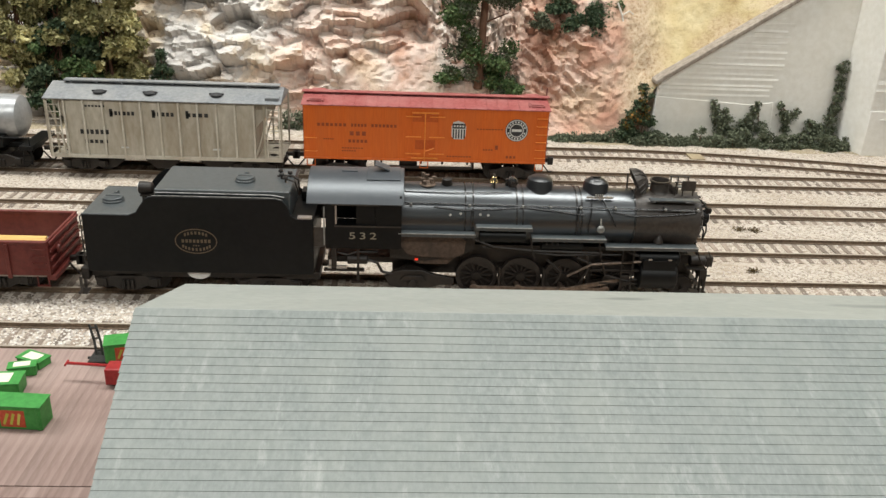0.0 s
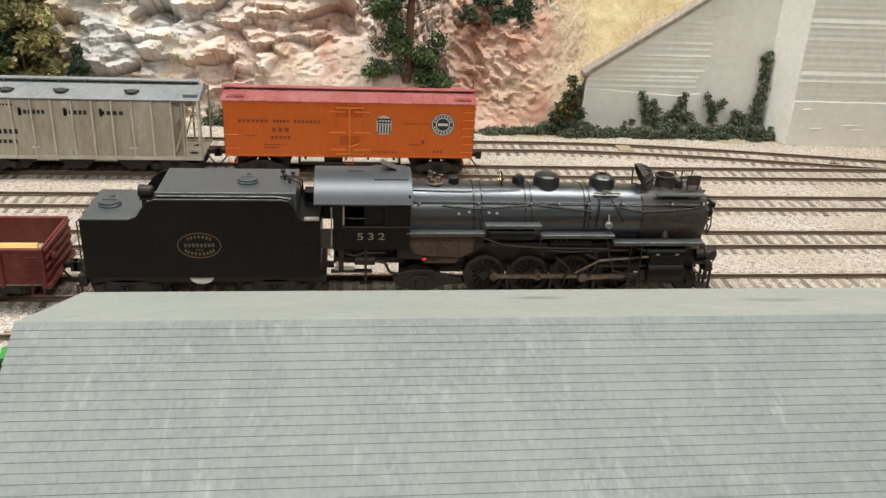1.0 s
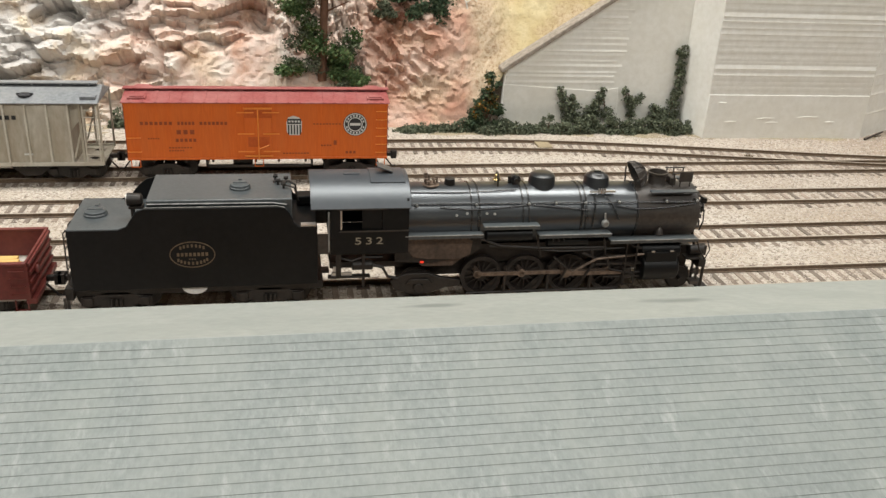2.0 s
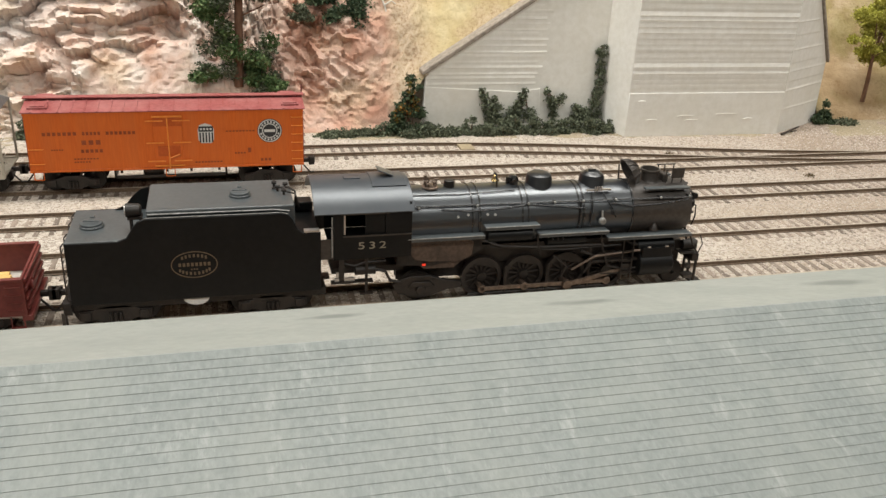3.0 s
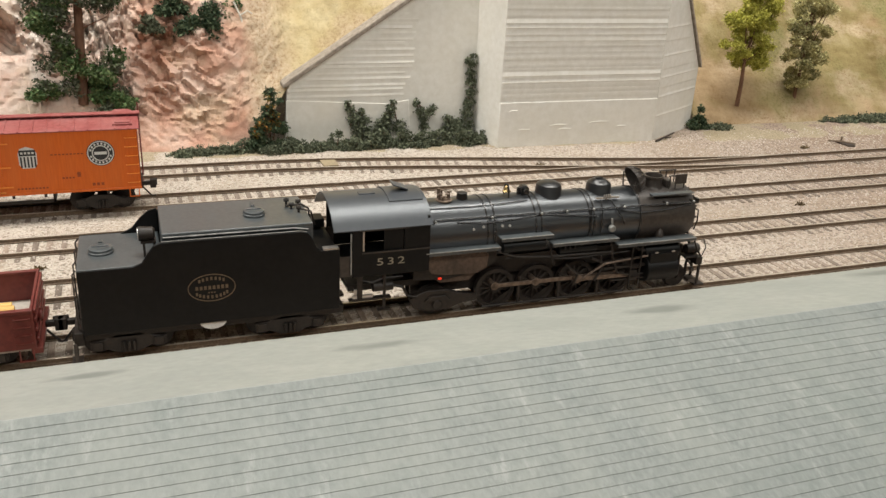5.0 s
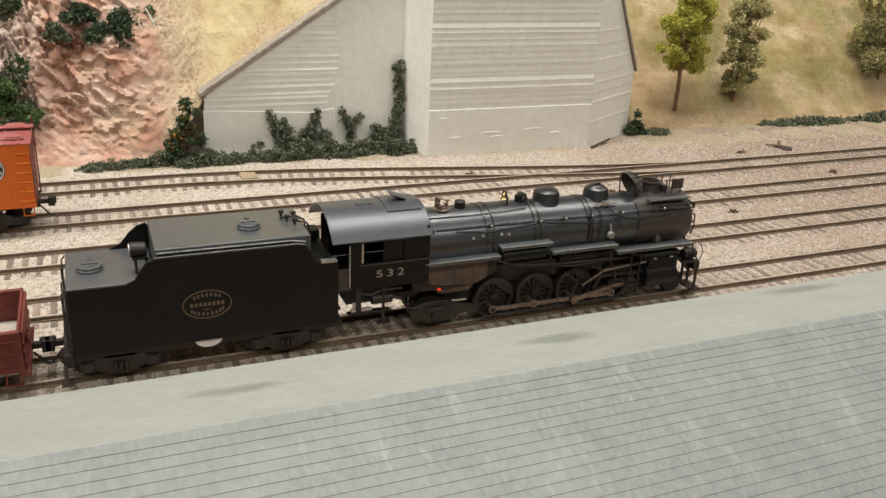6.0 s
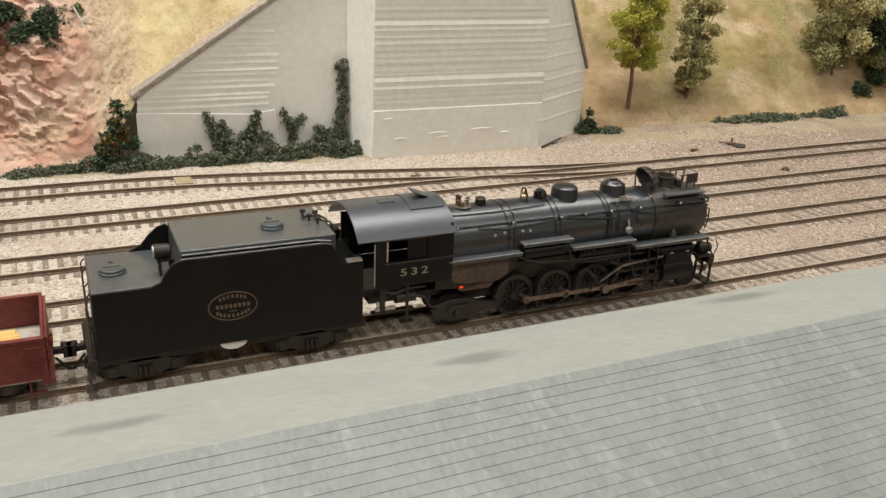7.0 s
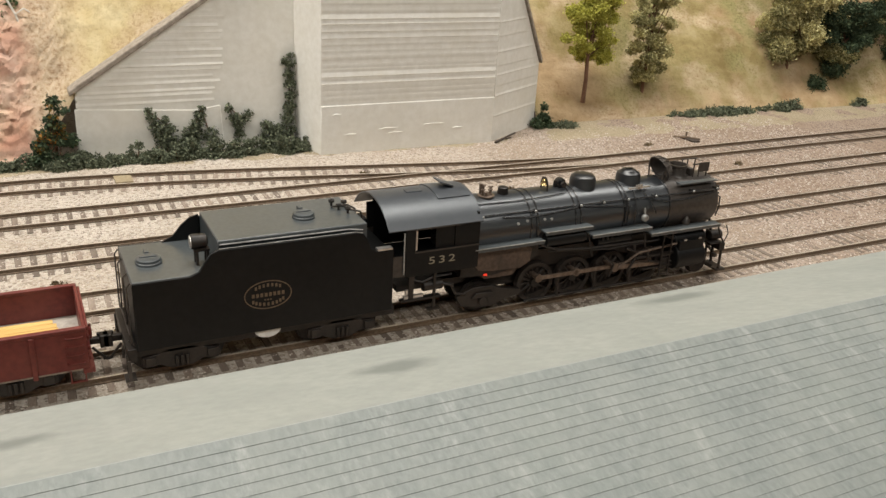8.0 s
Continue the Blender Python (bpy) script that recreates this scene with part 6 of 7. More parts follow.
    for x in (-78, -48, -18):
        prism(bm, [(x - 12, 12), (x + 12, 12), (x + 4, 5), (x - 4, 5)], "y", 138, 162)
    part("discharge_chute", bm, SHADED_GRIME, root)
    part("underframe", boxes((x0 - 1, x1 + 1, 146, 154, 8.5, 11.8)), SHADED_GRIME, root)
    truck(root, -90, 150, 19)
    truck(root, 3, 150, 19)
    coupler(root, x1, 150, 1)
    coupler(root, x0, 150, -1)
    bm = bmesh.new()
    y = yn - 0.12
    for a, b, k in ((-73, -59.5, 6), (-50.5, -38.5, 5), (-32.5, -20, 4)):
        words(bm, a, b, 37.0, 2.2, y, k, k)
        box(bm, a, a + 1.6, y, y + 0.12, 35.0, 39.2)
    words(bm, -86, -75, 40.6, 1.0, y, 6, 8)
    words(bm, -90, -74, 26.4, 2.6, y, 6, 9)
    words(bm, -88, -75, 21.0, 2.0, y, 5, 10)
    part("lettering", bm, INK, root, "dark worn unreadable lettering")
    for x in (-66.5, -17):
        part("defect_card_board", boxes((x - 2, x + 2, yn - 0.5, yn + 0.6, 17.6, 18.4)), WHITE, root)
    for ob in root.children:
        if not ob.name.startswith(("truck", "coupler", "air_hose")):
            ob.location.z -= 2.4 * K
    return root


# ---- tank car ----
def tank_car():
    root = thing("tank_car", (-180, 150, 0), "silver tank car on a black underframe", "freight car", "cars on the far track")
    bm = bmesh.new()
    lathe(bm, [(-245, 2), (-244, 8), (-241, 11.2), (-237, 11.8), (-129, 11.8), (-126.4, 11.2), (-124.4, 8), (-123.8, 2)], (0, 150, 27.4), "x", 40)
    part("tank", bm, TANK, root, "silver painted tank shell")
    bm = bmesh.new()
    for x in (-150, -185, -220):
        lathe(bm, [(x - 0.8, 11.9), (x - 0.8, 12.1), (x + 0.8, 12.1), (x + 0.8, 11.9)], (0, 150, 27.4), "x", 40)
    part("tank_band", bm, TANK, root)
    bm = bmesh.new()
    lathe(bm, [(0, 6), (7, 6), (8.2, 5), (9, 2)], (-185, 150, 38), "z", 24)
    part("tank_dome", bm, TANK, root)
    part("underframe", boxes((-250, -118, 146, 154, 10, 13), (-250, -244, 134, 166, 12, 14), (-124, -116.5, 134, 166, 12, 14.6), (-140, -133, 136, 164, 13, 19), (-236, -229, 136, 164, 13, 19)), BLACK, root, bevel=0.2)
    bm = bmesh.new()
    rod(bm, (-248, 135, 19), (-118, 135, 19), 0.35, seg=6)
    for x in (-118.5, -140, -185, -230):
        rod(bm, (x, 135, 12), (x, 135, 19), 0.3, seg=5)
    ladder(bm, -122.5, -118, 134.5, 4, 14, 3)
    part("handrail", bm, BLACK, root)
    truck(root, -136, 150, 19)
    truck(root, -232, 150, 19)
    coupler(root, -117, 150, 1)
    return root


TENDER, LOCO, (GONDOLA_CAR, BUNDLE) = tender(), locomotive(), gondola()
for car in (TENDER, GONDOLA_CAR, BUNDLE):
    car.location.x -= 1.2 * K
LOCO.location.x -= 2.4 * K
reefer()
hopper()
tank_car()


# ---- plants ----
def leafage(name, stops, rough=0.7):
    """Leaves, each with a shade of its own."""
    m = bpy.data.materials.new(name)
    m.use_nodes = True
    n, link = m.node_tree.nodes, m.node_tree.links.new
    geo, ramp = n.new("ShaderNodeNewGeometry"), n.new("ShaderNodeValToRGB")
    while len(ramp.color_ramp.elements) < len(stops):
        ramp.color_ramp.elements.new(0.5)
    for i, c in enumerate(stops):
        ramp.color_ramp.elements[i].position, ramp.color_ramp.elements[i].color = i / (len(stops) - 1), (*c, 1)
    link(geo.outputs["Random Per Island"], ramp.inputs["Fac"])
    link(ramp.outputs["Color"], n["Principled BSDF"].inputs["Base Color"])
    n["Principled BSDF"].inputs["Roughness"].default_value = rough
    n["Principled BSDF"].inputs["Specular IOR Level"].default_value = 0.2
    return m


OLIVE = leafage("olive_leaf", [(0.10, 0.10, 0.04), (0.22, 0.21, 0.085), (0.34, 0.31, 0.14), (0.46, 0.42, 0.23)])
DARK = leafage("dark_green_leaf", [(0.022, 0.038, 0.022), (0.055, 0.085, 0.045), (0.12, 0.155, 0.085)])
IVY = leafage("grey_green_ivy", [(0.055, 0.066, 0.042), (0.115, 0.132, 0.085), (0.21, 0.23, 0.15)])
KHAKI = leafage("khaki_leaf", [(0.26, 0.235, 0.09), (0.45, 0.41, 0.18), (0.60, 0.55, 0.27), (0.72, 0.67, 0.38)])
GREEN = leafage("bright_green_leaf", [(0.035, 0.07, 0.025), (0.085, 0.14, 0.05), (0.17, 0.22, 0.095)])
YELLOW = leafage("yellow_green_leaf", [(0.27, 0.27, 0.04), (0.47, 0.46, 0.08), (0.62, 0.58, 0.15)])
AUTUMN = leafage("autumn_leaf", [(0.025, 0.035, 0.02), (0.04, 0.055, 0.03), (0.06, 0.075, 0.03), (0.16, 0.14, 0.03), (0.36, 0.13, 0.03)])
DRY = leafage("dry_brown_leaf", [(0.06, 0.04, 0.02), (0.14, 0.10, 0.05), (0.20, 0.15, 0.08)])
BARK = surface("brown_bark", (0.12, 0.06, 0.035), (0.24, 0.13, 0.08), 2.0, 10, 0.85, bump=0.5, depth=0.5, stretch=(1, 1, 0.25))
TWIG = surface("bleached_twig", (0.6, 0.57, 0.5), (0.75, 0.72, 0.66), 2.0, 10, 0.8)


def leaves_mesh(name, clumps, mat, size, density, seed, base):
    """Clumps of (x, y, z, radius) filled with small bent leaves."""
    r = np.random.RandomState(seed)
    pts, faces = [], []
    for x, y, z, rad in clumps:
        count = max(int(density * rad * rad * 1.1), 8)
        out = r.normal(size=(count, 3))
        out /= np.linalg.norm(out, axis=1)[:, None]
        lumps = 1 + 0.28 * np.sin(out @ np.array([5.0, 3.0, 4.0]) + x) * np.sin(out @ np.array([-3.0, 6.0, 2.0]) + z)
        at = np.array([x, y, z]) + out * (rad * lumps * r.uniform(0.3, 1.0, count) ** 0.5 * r.choice([1.0, 1.0, 1.0, 1.35], count))[:, None] * np.array([1.1, 1.1, 0.85])
        u = r.normal(size=(count, 3))
        u /= np.linalg.norm(u, axis=1)[:, None]
        v = np.cross(u, r.normal(size=(count, 3)))
        v /= np.linalg.norm(v, axis=1)[:, None] + 1e-9
        w = np.cross(u, v)
        s = size * r.uniform(0.5, 1.4, (count, 1))
        quads = np.stack([at - u * s, at + v * s * 0.6 + w * s * 0.25, at + u * s, at - v * s * 0.6 + w * s * 0.25], 1)
        first = sum(len(q) for q in pts) * 4 + 4 * np.arange(count)[:, None]
        pts.append(quads)
        faces.append(np.concatenate([first + [0, 1, 2], first + [0, 2, 3]], 0))
    pts, faces = np.concatenate(pts).reshape(-1, 3), np.concatenate(faces)
    me = bpy.data.meshes.new(name)
    me.from_pydata(((pts - np.array(base)) * K).tolist(), [], faces.tolist())
    finish(me, mat, 0)
    return me


def grown(name, parent, clumps, mat, size, density, seed, label=""):
    ob = new(name, leaves_mesh(name, clumps, mat, size, density, seed, ORIGIN[parent]))
    ob.parent = parent
    ORIGIN[ob] = ORIGIN[parent]
    return tagged(ob, label) if label else ob


def crown_clumps(x, y, z0, z1, r, count, seed, small=0.30):
    """Clump places in an uneven crown, wider below the middle, with gaps."""
    q = random.Random(seed)
    out = []
    for i in range(count):
        u = q.random()
        wide = r * (0.45 + 0.75 * math.sin(math.pi * min(max(u * 0.85 + 0.12, 0), 1)))
        a, d = q.uniform(0, 2 * math.pi), wide * math.sqrt(q.random())
        out.append((x + d * math.cos(a), y + 0.7 * d * math.sin(a), z0 + (z1 - z0) * u + q.uniform(-2, 2), r * small * q.uniform(0.6, 1.2)))
    return out


def tree(name, x, y, z, z0, z1, r, mats, label, seed, count=22, size=1.15, density=9, trunk=1.6, foot=-6):
    root = thing(name, (x, y, z), label, "tree", "hillside trees")
    q = random.Random(seed)
    bm = bmesh.new()
    top = z0 + (z1 - z0) * 0.85
    bend = [(x + q.uniform(-1, 1) * k * 0.6, y + q.uniform(-1, 1) * k * 0.4, z + foot + (top - z - foot) * k / 5) for k in range(6)]
    for k in range(5):
        rod(bm, bend[k], bend[k + 1], trunk * (1 - 0.14 * k), trunk * (1 - 0.14 * (k + 1)), 9)
    clumps = crown_clumps(x, y, z0, z1, r, int(count * 2.2), seed)
    for c in clumps[::4]:
        rod(bm, bend[2 + (seed + int(c[2])) % 3], c[:3], trunk * 0.35, trunk * 0.15, 5)
    part("trunk", bm, BARK, root, "brown bark trunk with limbs")
    cut = [int(len(clumps) * k / len(mats)) for k in range(len(mats) + 1)]
    q.shuffle(clumps)
    for k, m in enumerate(mats):
        grown("crown", root, clumps[cut[k]:cut[k + 1]], m, size, density, seed + k)
    return root


def bush(x, y, z, r, h, mat, label, seed, size=0.9, density=11, group="", name="bush"):
    root = thing(name, (x, y, z), label, "bush", group)
    q = random.Random(seed)
    clumps = []
    for i in range(6 + int(r)):
        a, d = q.uniform(0, 2 * math.pi), r * math.sqrt(q.random())
        lift = h * (1 - (d / (r + 0.1)) ** 2) * q.uniform(0.15, 1)
        clumps.append((x + d * math.cos(a), y + 0.55 * d * math.sin(a), z + lift, max(1.6, r * 0.34) * q.uniform(0.7, 1.2)))
    bm = bmesh.new()
    for c in clumps[::2]:
        rod(bm, (x, y, z - 2), c[:3], 0.45, 0.2, 5)
    part("stem", bm, BARK, root)
    grown("leaf_mass", root, clumps, mat, size, density, seed)
    return root


def plants():
    # woods behind the hopper
    tree("tree", -170, 262, 2, 6, 100, 17, (KHAKI, OLIVE), "dense olive tree with dry clusters on the rocky slope", 11, 32, 2.0, 8)
    tree("tree", -142, 258, 0, 4, 96, 21, (GREEN, OLIVE, DARK), "dense green tree with olive leaf clusters", 12, 32, 2.0, 8)
    tree("tree", -112, 264, 6, 8, 104, 19, (KHAKI, OLIVE), "tall olive tree with dry brownish clusters", 13, 36, 2.0, 8)
    bush(-128, 246, 16, 11, 30, GREEN, "bright green leafy bush among darker trees", 14, 1.6, 7)
    bush(-150, 244, 10, 12, 26, DARK, "dark green bush at the wood's edge", 15, 1.5, 7)
    bush(-77, 258, 22, 8, 22, DARK, "small dark green fir-like bush on the rocks", 16, 1.2, 9)
    bush(12, 246, -2, 9, 14, IVY, "low grey-green bush beside the track", 17, 1.0, 9)
    # pine with a bare trunk on the cliff
    root = thing("pine_tree", (138, 266, 30), "pine tree with a bare reddish-brown trunk and dark green foliage", "tree", "hillside trees")
    bm = bmesh.new()
    rod(bm, (136, 264, 24), (138, 268, 70), 3.0, 2.6, 12)
    rod(bm, (138, 268, 70), (141, 273, 140), 2.6, 1.6, 12)
    for k, (dx, z) in enumerate(((-14, 50), (13, 42), (-16, 70), (16, 76), (12, 90), (-12, 95))):
        rod(bm, (138, 268, z - 8), (138 + dx, 264, z), 0.8, 0.3, 6)
    part("trunk", bm, BARK, root, "bare reddish-brown trunk")
    q = random.Random(4)
    left = [(138 - q.uniform(4, 24), 264 + q.uniform(-5, 4), q.uniform(32, 104), q.uniform(4.5, 7.5)) for _ in range(26)]
    right = [(138 + q.uniform(4, 20), 264 + q.uniform(-6, 3), q.uniform(26, 104), q.uniform(4.5, 7)) for _ in range(26)]
    grown("crown", root, left[:13] + right[:13], GREEN, 1.1, 8, 41)
    grown("crown", root, left[13:] + right[13:], IVY, 1.1, 8, 42)
    bush(116, 258, 30, 9, 12, GREEN, "green bush at the pine's foot", 18, 1.2, 8)
    bush(160, 256, 24, 8, 10, GREEN, "green bush at the pine's foot", 19, 1.2, 8)
    bush(150, 254, 20, 6, 8, IVY, "grey-green bush on the rocks", 20, 1.0, 9)
    bush(178, 276, 66, 8, 8, IVY, "grey-green bush on the cliff top", 21, 1.1, 9)
    bush(192, 282, 76, 9, 9, DARK, "dark green bush on the cliff top", 22, 1.1, 9)
    bush(212, 276, 66, 14, 20, DARK, "dark green spreading bush on the cliff top", 23, 1.2, 10)
    bush(228, 278, 72, 9, 16, GREEN, "green bush on the cliff top with bleached twigs", 24, 1.2, 8)
    root = thing("dead_branch", (236, 272, 66), "bleached dead branch sticking out of a bush", "branch")
    bm = bmesh.new()
    tube(bm, [(229, 272, 84), (232.5, 270, 76), (234.5, 269, 68), (235, 269, 65)], 0.6)
    tube(bm, [(232.5, 270, 76), (237, 270, 79), (240, 270, 77)], 0.45)
    part("twig", bm, TWIG, root)
    # ivy and shrubs along the wall
    bush(244, 236, -2, 11, 44, DARK, "tall dark bush with yellow and red leaves beside the wall", 25, 1.1, 12)
    bush(241, 233, 8, 8, 26, AUTUMN, "bush with a few yellow and red autumn leaves", 26, 1.0, 9)
    bush(238, 236, -2, 10, 20, DARK, "dark bush at the wall's end", 27, 1.0, 12)
    q = random.Random(9)
    x = 188.0
    while x < 392:
        r = q.uniform(5.5, 9.0)
        h = q.uniform(4, 8) if x < 240 else q.uniform(12, 19) if 285 < x < 335 else q.uniform(8, 14)
        bush(x, q.uniform(228, 234) if x > 240 else q.uniform(232, 238), -3, r, h, IVY, "low grey-green shrub at the foot of the hillside", int(x), 0.85, 12, "shrubs along the wall", "shrub")
        x += r * 0.85
    for pts in (
        [(304, 6, 5), (301, 11, 4), (298, 16, 3), (296, 21, 2.6), (294.5, 25, 1.9), (306, 14, 3), (303.5, 19, 2.2)],
        [(317, 6, 5.5), (319, 11, 4.2), (321.5, 16, 3.3), (324, 21, 2.6), (325, 25, 1.8), (329, 9, 4)],
        [(347, 8, 2.6), (346, 13, 2.6), (344, 18, 3), (341, 24, 2.3), (349.5, 17, 2.8), (353.5, 20, 2.0)],
        [(366, 6, 5), (364, 12, 3), (369, 8, 4)],
        [(376.5, 8, 4.5), (377.5, 16, 3.6), (378, 23, 3.2), (379, 30, 3.0), (379, 37, 3.2), (378.5, 43, 2.8), (379, 49, 2.6), (376, 51, 2.2), (380, 54, 1.8)],
    ):
        root = thing("climbing_ivy", (pts[0][0], 241, -3), "dark ivy climbing up the pale concrete wall", "ivy", "ivy on the wall")
        bm = bmesh.new()
        tube(bm, [(a, 242, z) for a, z, _ in [(pts[0][0], -3, 0)] + pts], 0.4)
        part("stem", bm, BARK, root)
        grown("leaf_mass", root, [(a, 240.2, z, r * 1.08) for a, z, r in pts], IVY, 0.95, 14, int(pts[0][0]))
    # right of the wall
    bush(563, 238, -3, 9, 16, DARK, "dark bush in the corner beside the wall", 31, 1.1, 11)
    bush(578, 234, -3, 10, 4, IVY, "low dark weeds beside the wall", 32, 0.9, 9)
    tree("tree", 606, 251, 16, 40, 104, 17, (YELLOW, YELLOW), "bright yellow-green tree with a dark trunk", 33, 25, 0.8, 26, 1.8)
    tree("tree", 664, 256, 12, 22, 108, 15, (KHAKI, KHAKI, OLIVE), "olive tree with pale clustered leaves", 34, 30, 0.85, 26, 1.5)
    tree("tree", 816, 258, 22, 40, 120, 26, (KHAKI, KHAKI, OLIVE), "olive and khaki tree on the grassy slope", 35, 32, 0.95, 20, 1.8)
    tree("tree", 876, 256, 10, 26, 120, 25, (OLIVE, DARK, DARK), "dark green and olive tree on the grassy slope", 36, 32, 0.95, 20, 1.8)
    tree("tree", 950, 262, 10, 20, 120, 26, (OLIVE, DARK), "olive tree at the slope's end", 37, 28, 1.0, 16, 1.8)
    bush(840, 248, 8, 12, 14, DARK, "dark bush under the trees", 38, 0.9, 12)
    for x, y, r, h in ((700, 236, 9, 4), (716, 235, 11, 5), (734, 235, 12, 4), (752, 234, 10, 4), (686, 238, 6, 5), (792, 232, 10, 7), (806, 234, 9, 9), (776, 236, 7, 5), (880, 228, 9, 6), (846, 236, 8, 5)):
        bush(x, y, -3, r, h, IVY, "low grey-green weeds at the foot of the grassy slope", int(x), 0.9, 8, "weeds on the verge", "shrub")
    # tufts in the ballast
    for x, y in ((232, 74), (258, 76), (265, 75), (246, 24), (610, 176), (640, 122), (120, 76), (-40, 26), (402, 172), (470, 122), (520, 74)):
        bush(x, y, -2.6, 2.6, 1.2, DRY, "small dry brown weed tuft in the ballast", abs(int(x)) + 3, 0.6, 8, "weeds in the ballast", "weed_tuft")


plants()


# ---- verge, scraps by the track ----
SANDY = granular("sandy_verge", [(0.24, 0.19, 0.125), (0.36, 0.30, 0.21), (0.44, 0.375, 0.275)], 0.6, 30, (0.27, 0.23, 0.14), 0.6, 0.3)


def verge():
    xs = np.arange(-420, 1301, 6.0)
    rows = []
    for f in (0, 0.15, 0.5, 1.0):
        row = []
        for x in xs:
            near = np.interp(x, [-420, 250, 560, 700, 900, 1300], [222, 221, 196, 188, 182, 178]) + 4 * noise.noise((x * 0.03, 0, 2)) + 1.5 * noise.noise((x * 0.15, 0, 2))
            y = near + f * (258 - near)
            row.append((x, y, -3.2 + (0.9 if f else 0) + 0.5 * noise.noise((x * 0.06, y * 0.06, 8))))
        rows.append(row)
    bm = bmesh.new()
    strip(bm, rows)
    bmesh.ops.recalc_face_normals(bm, faces=bm.faces)
    setting("verge", bm, SANDY, "sandy ochre verge between the tracks and the hillside", "verge", smooth=60)


verge()


def scraps():
    root = thing("log", (514, 216, -3), "dark weathered log lying against the wall", "log")
    bm = bmesh.new()
    rod(bm, (509, 209, -1.6), (531, 221, 0.2), 0.8, 0.6, 8)
    rod(bm, (519, 213, -1), (521, 209, 0.8), 0.5, 0.3, 6)
    part("stem", bm, SLEEPER_DARK, root)
    root = thing("track_magnet", (273, 200, -2.4), "small tan uncoupling plate between the rails", "track fitting")
    bm = bmesh.new()
    box(bm, 269, 278, 193.5, 206.5, -2.6, -0.9)
    part("plate", bm, TIMBER_TAN, root, bevel=0.2)
    root = thing("switch_stand", (650, 178, -2.6), "dark switch stand with its throw bar beside the turnout", "switch stand")
    bm = bmesh.new()
    box(bm, 646, 652, 172, 186, -2.6, -1.2)
    part("base", bm, SLEEPER_DARK, root, bevel=0.2)
    bm = bmesh.new()
    tube(bm, [(640, 186, -1), (648, 180, -0.6), (654, 174, -1)], 0.6)
    rod(bm, (649, 183, -1), (649, 183, 2.4), 0.7, seg=8)
    part("throw_bar", bm, RAIL_SIDE, root)


SLEEPER_DARK = surface("dark_old_timber", (0.03, 0.022, 0.018), (0.08, 0.06, 0.045), 1.5, 10, 0.8)
TIMBER_TAN = surface("tan_plate", (0.28, 0.22, 0.13), (0.38, 0.31, 0.20), 1.5, 8, 0.7)
scraps()


# ---- goods on the platform ----
CRATE_GREEN = surface("green_crate_paint", (0.035, 0.21, 0.035), (0.06, 0.29, 0.055), 1.5, 10, 0.5, bump=0.1)
CRATE_LABEL = surface("red_crate_label", (0.40, 0.05, 0.02), (0.52, 0.09, 0.035), 1.0, 6, 0.6)
CRATE_YELLOW = leafage("yellow_green_leaf", [(0.27, 0.27, 0.04), (0.47, 0.46, 0.08), (0.62, 0.58, 0.15)])
PAPER = surface("pale_paper_label", (0.72, 0.68, 0.52), (0.82, 0.78, 0.62), 1.0, 6, 0.7)
CART_RED = surface("red_cart_paint", (0.26, 0.012, 0.014), (0.36, 0.025, 0.025), 1.5, 8, 0.4)
IRON = surface("dark_iron", (0.03, 0.03, 0.03), (0.06, 0.06, 0.055), 1.5, 8, 0.5, 0.4)
DECK = 3.15


def crate(x, y, w, d, h, turn, label_on="front", z=DECK, tilt=0.0, label="green wooden crate with a red and yellow label"):
    root = thing("crate", (0, 0, 0), label, "crate", "crates on the platform")
    bm = bmesh.new()
    box(bm, -w / 2, w / 2, -d / 2, d / 2, 0, h)
    part("body", bm, CRATE_GREEN, root, bevel=0.25)
    bm = bmesh.new()
    for xx in (-w / 2 + 0.5, w / 2 - 1.4):
        box(bm, xx, xx + 0.9, -d / 2 - 0.25, -d / 2 - 0.02, 0.1, h - 0.1)
    box(bm, -w / 2 - 0.2, w / 2 + 0.2, -d / 2 - 0.3, d / 2 + 0.3, h + 0.02, h + 0.5)
    part("lid", bm, CRATE_GREEN, root, bevel=0.15)
    bm = bmesh.new()
    if label_on == "front":
        box(bm, -w * 0.26, w * 0.2, -d / 2 - 0.12, -d / 2 - 0.03, h * 0.12, h * 0.86)
        tag = part("label", bm, CRATE_LABEL, root, "red paper label")
        bm = bmesh.new()
        for k in range(3):
            prism(bm, [(-w * 0.22 + k * w * 0.13, h * 0.25), (-w * 0.18 + k * w * 0.13, h * 0.2), (-w * 0.08 + k * w * 0.11, h * 0.7), (-w * 0.13 + k * w * 0.11, h * 0.75)], "y", -d / 2 - 0.2, -d / 2 - 0.14)
        part("stroke", bm, CRATE_YELLOW, tag)
    else:
        box(bm, -w * 0.3, w * 0.3, -d * 0.36, d * 0.36, h + 0.52, h + 0.6)
        part("label", bm, PAPER, root, "pale paper label")
    root.matrix_basis = pose(x * K, y * K, z * K, tilt, 0, turn)
    return root


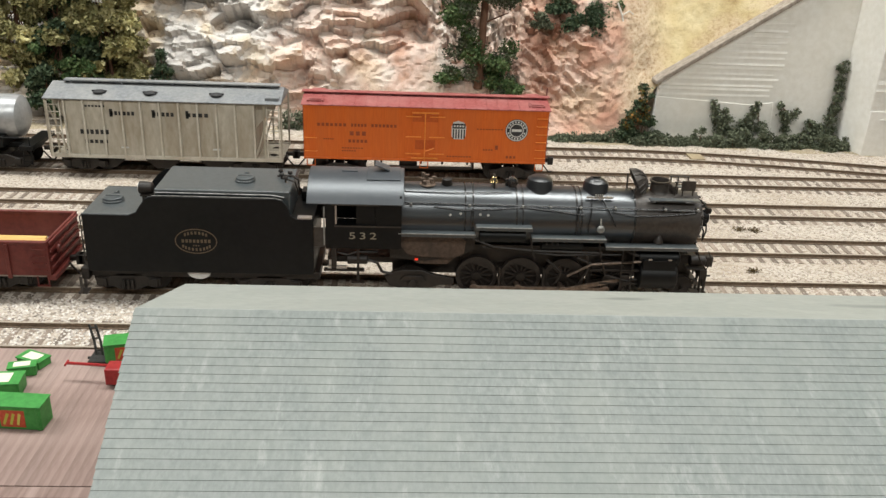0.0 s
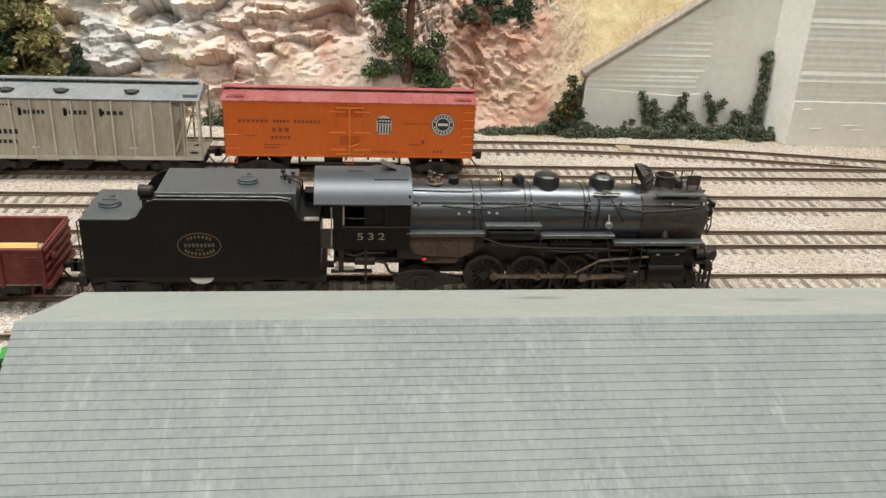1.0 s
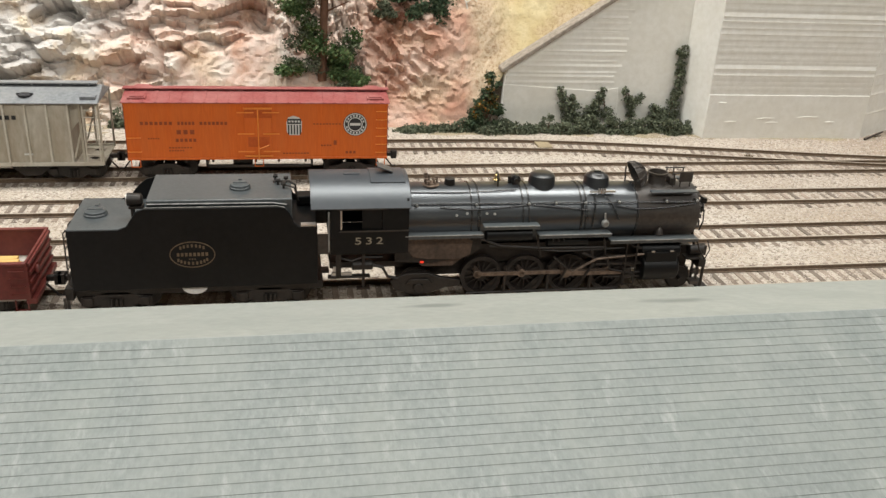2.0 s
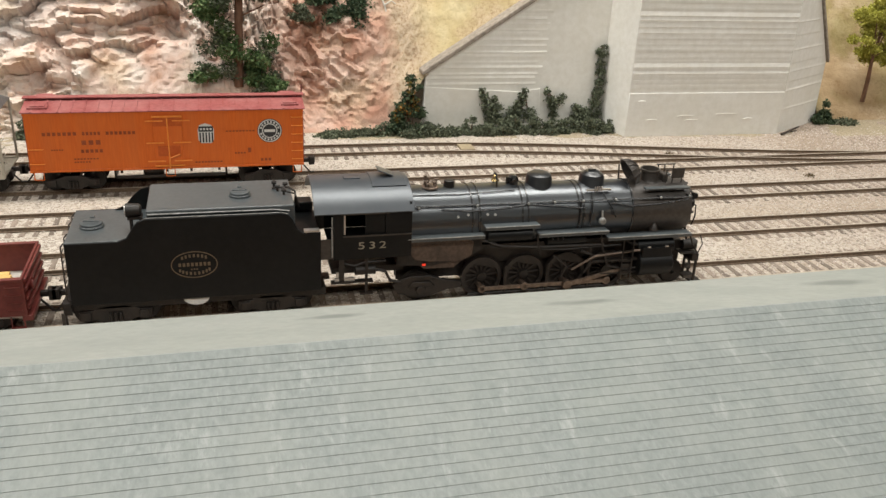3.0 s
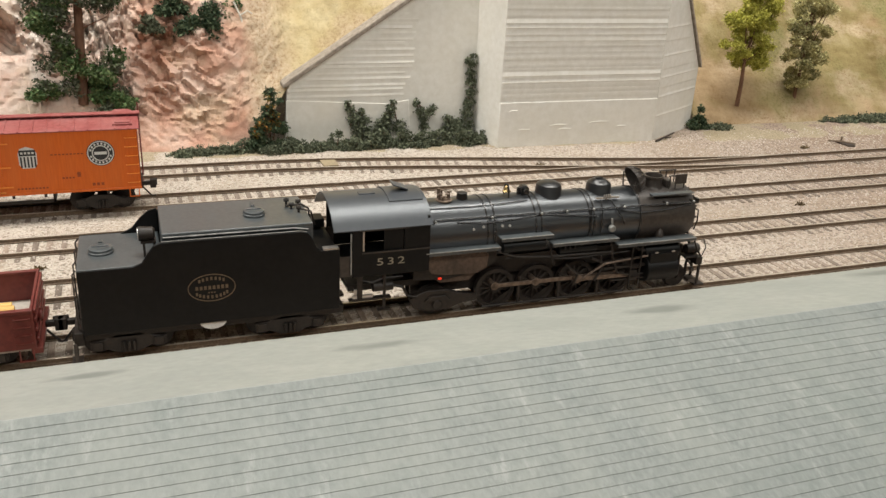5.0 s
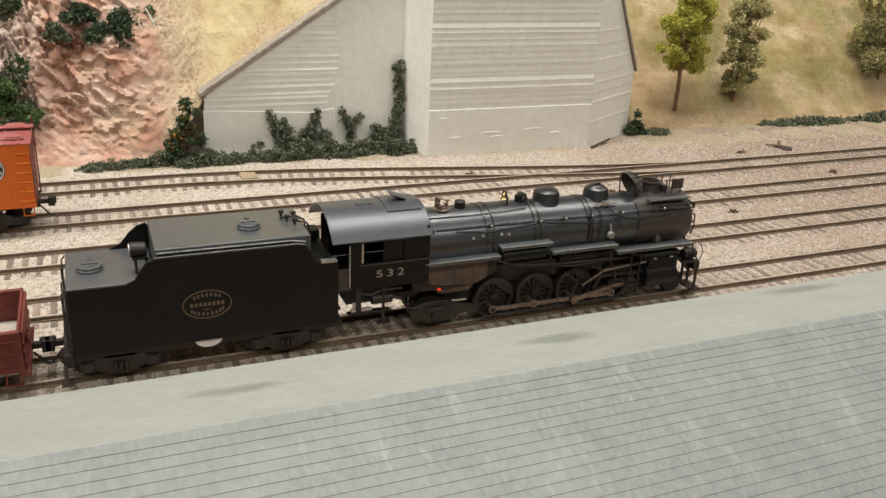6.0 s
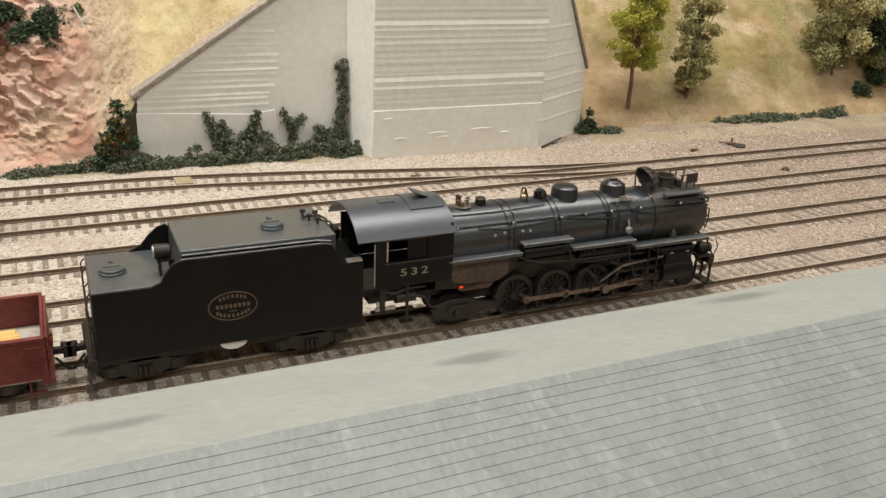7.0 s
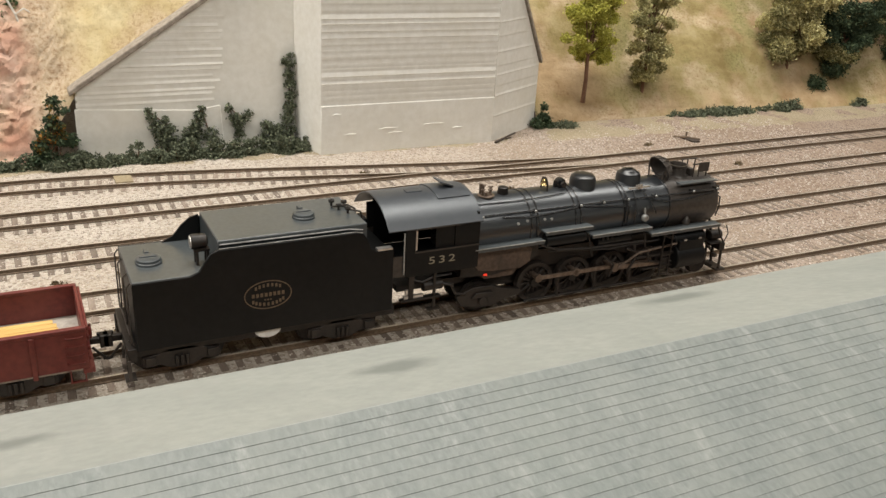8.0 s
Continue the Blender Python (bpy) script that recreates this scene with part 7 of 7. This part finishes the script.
def goods():
    crate(-27.6, -107.5, 16.0, 7.0, 7.6, -4)
    crate(-41.5, -91, 15.5, 7.5, 4.6, 6, "top", label="green wooden crate with a pale label on its lid")
    crate(-38.0, -80.0, 8.5, 4.0, 3.2, 14, "top", label="small green crate with a pale label on its lid")
    crate(-37.0, -73.5, 9.5, 5.4, 2.4, -24, "top", label="flat green crate with a pale label on its lid")
    # hand truck with a crate on it
    root = thing("hand_truck", (-13, -70, DECK), "dark iron hand truck leaning with a green crate", "hand truck")
    bm = bmesh.new()
    for x in (-18.0, -15.9):
        tube(bm, [(x + 0.6, -70, DECK + 0.6), (x - 0.4, -68, 9), (x - 2.0, -66.5, 14.6)], 0.45)
    for z, y in ((6, -69), (10, -67.8), (13.5, -66.8)):
        rod(bm, (-18.2 - (z - 6) * 0.2, y, z), (-15.8 - (z - 6) * 0.2, y, z), 0.3, seg=6)
    tube(bm, [(-20, -71, 4.2), (-4, -74, 4.2)], 0.5)
    part("frame", bm, IRON, root)
    part("toe_plate", boxes((-19, -4, -74.5, -67, 4.2, 4.7)), IRON, root)
    bm = bmesh.new()
    for y in (-75, -66.5):
        rod(bm, (-9, y, DECK + 1.2), (-9, y + 1, DECK + 1.2), 1.25, seg=14)
    part("wheel", bm, IRON, root)
    crate(-6.8, -70.5, 14, 7.0, 6.4, 14, z=4.75, label="green crate with a red label loaded on a hand truck")
    root = thing("baggage_cart", (-4, -85, DECK), "small red baggage cart with a long handle", "cart")
    bm = bmesh.new()
    box(bm, -9.0, 3.4, -88.0, -82, DECK + 0.9, DECK + 6.8)
    part("body", bm, CART_RED, root, bevel=0.5)
    bm = bmesh.new()
    tube(bm, [(-8.8, -84.5, DECK + 6.2), (-16, -83.4, DECK + 6.0), (-22.5, -82.5, DECK + 5.8)], 0.5)
    rod(bm, (-22.5, -84, DECK + 5.8), (-22.5, -81, DECK + 5.8), 0.4, seg=6)
    part("handle", bm, CART_RED, root)
    for x in (-6.2, 0.8):
        for y in (-81.9, -86):
            bm = bmesh.new()
            rod(bm, (x, y, DECK + 1.2), (x, y + 0.9, DECK + 1.2), 1.2, seg=16)
            part("wheel", bm, IRON, root)


goods()


# ---- what moves ----
# Millimetres run by the train since the start, with seconds.
RUN = [(0.0, -0.0), (0.5, 17.1), (1.0, 34.9), (1.5, 53.1), (3.0, 105.8), (3.5, 123.9), (4.0, 142.1), (4.5, 160.4), (6.0, 216.2), (6.5, 234.2), (7.0, 252.8), (7.5, 271.1), (8.0, 288.6)]
PHASE = 200.0  # crank angle at the start, degrees from the top


def run_at(t):
    return float(np.interp(t, [a for a, _ in RUN], [b for _, b in RUN]))


def motions():
    for ob in (TENDER, LOCO, GONDOLA_CAR, BUNDLE):
        x, y, z = ob.location
        walk(ob, [(t, pose(x + d * K, y, z)) for t, d in RUN])
    times = [i * 0.2 for i in range(41)]
    for ob, r in ROLLING:
        at = tuple(ob.location)
        walk(ob, [(t, pose(*at, 0, math.degrees(run_at(t) / r), 0)) for t in times])
    for ob in TURNING:
        at = tuple(ob.location)
        walk(ob, [(t, pose(*at, 0, PHASE + math.degrees(run_at(t) / DRIVER_R), 0)) for t in times])
    for key, quarter in (("near", 0), ("far", 90)):
        side, main, cross = RODS["side", key], RODS["main", key], RODS["cross", key]
        homes = [tuple(o.location) for o in (side, main, cross)]
        rows = ([], [], [])
        for t in times:
            a = radians(PHASE + quarter) + run_at(t) / DRIVER_R
            dx, dz = CRANK * math.sin(a), CRANK * math.cos(a)
            reach = math.sqrt(MAIN_ROD ** 2 - (2.2 - dz) ** 2)
            tilt = -math.degrees(math.atan2(2.2 - dz, reach))
            (sx, sy, sz), (mx, my, mz), (cx, cy, cz) = homes
            rows[0].append((t, pose(sx + dx * K, sy, sz + dz * K)))
            rows[1].append((t, pose(mx + dx * K, my, mz + dz * K, 0, tilt, 0)))
            rows[2].append((t, pose(cx + (dx + reach - MAIN_ROD) * K, cy, cz)))
        for ob, some in zip((side, main, cross), rows):
            walk(ob, some)


motions()
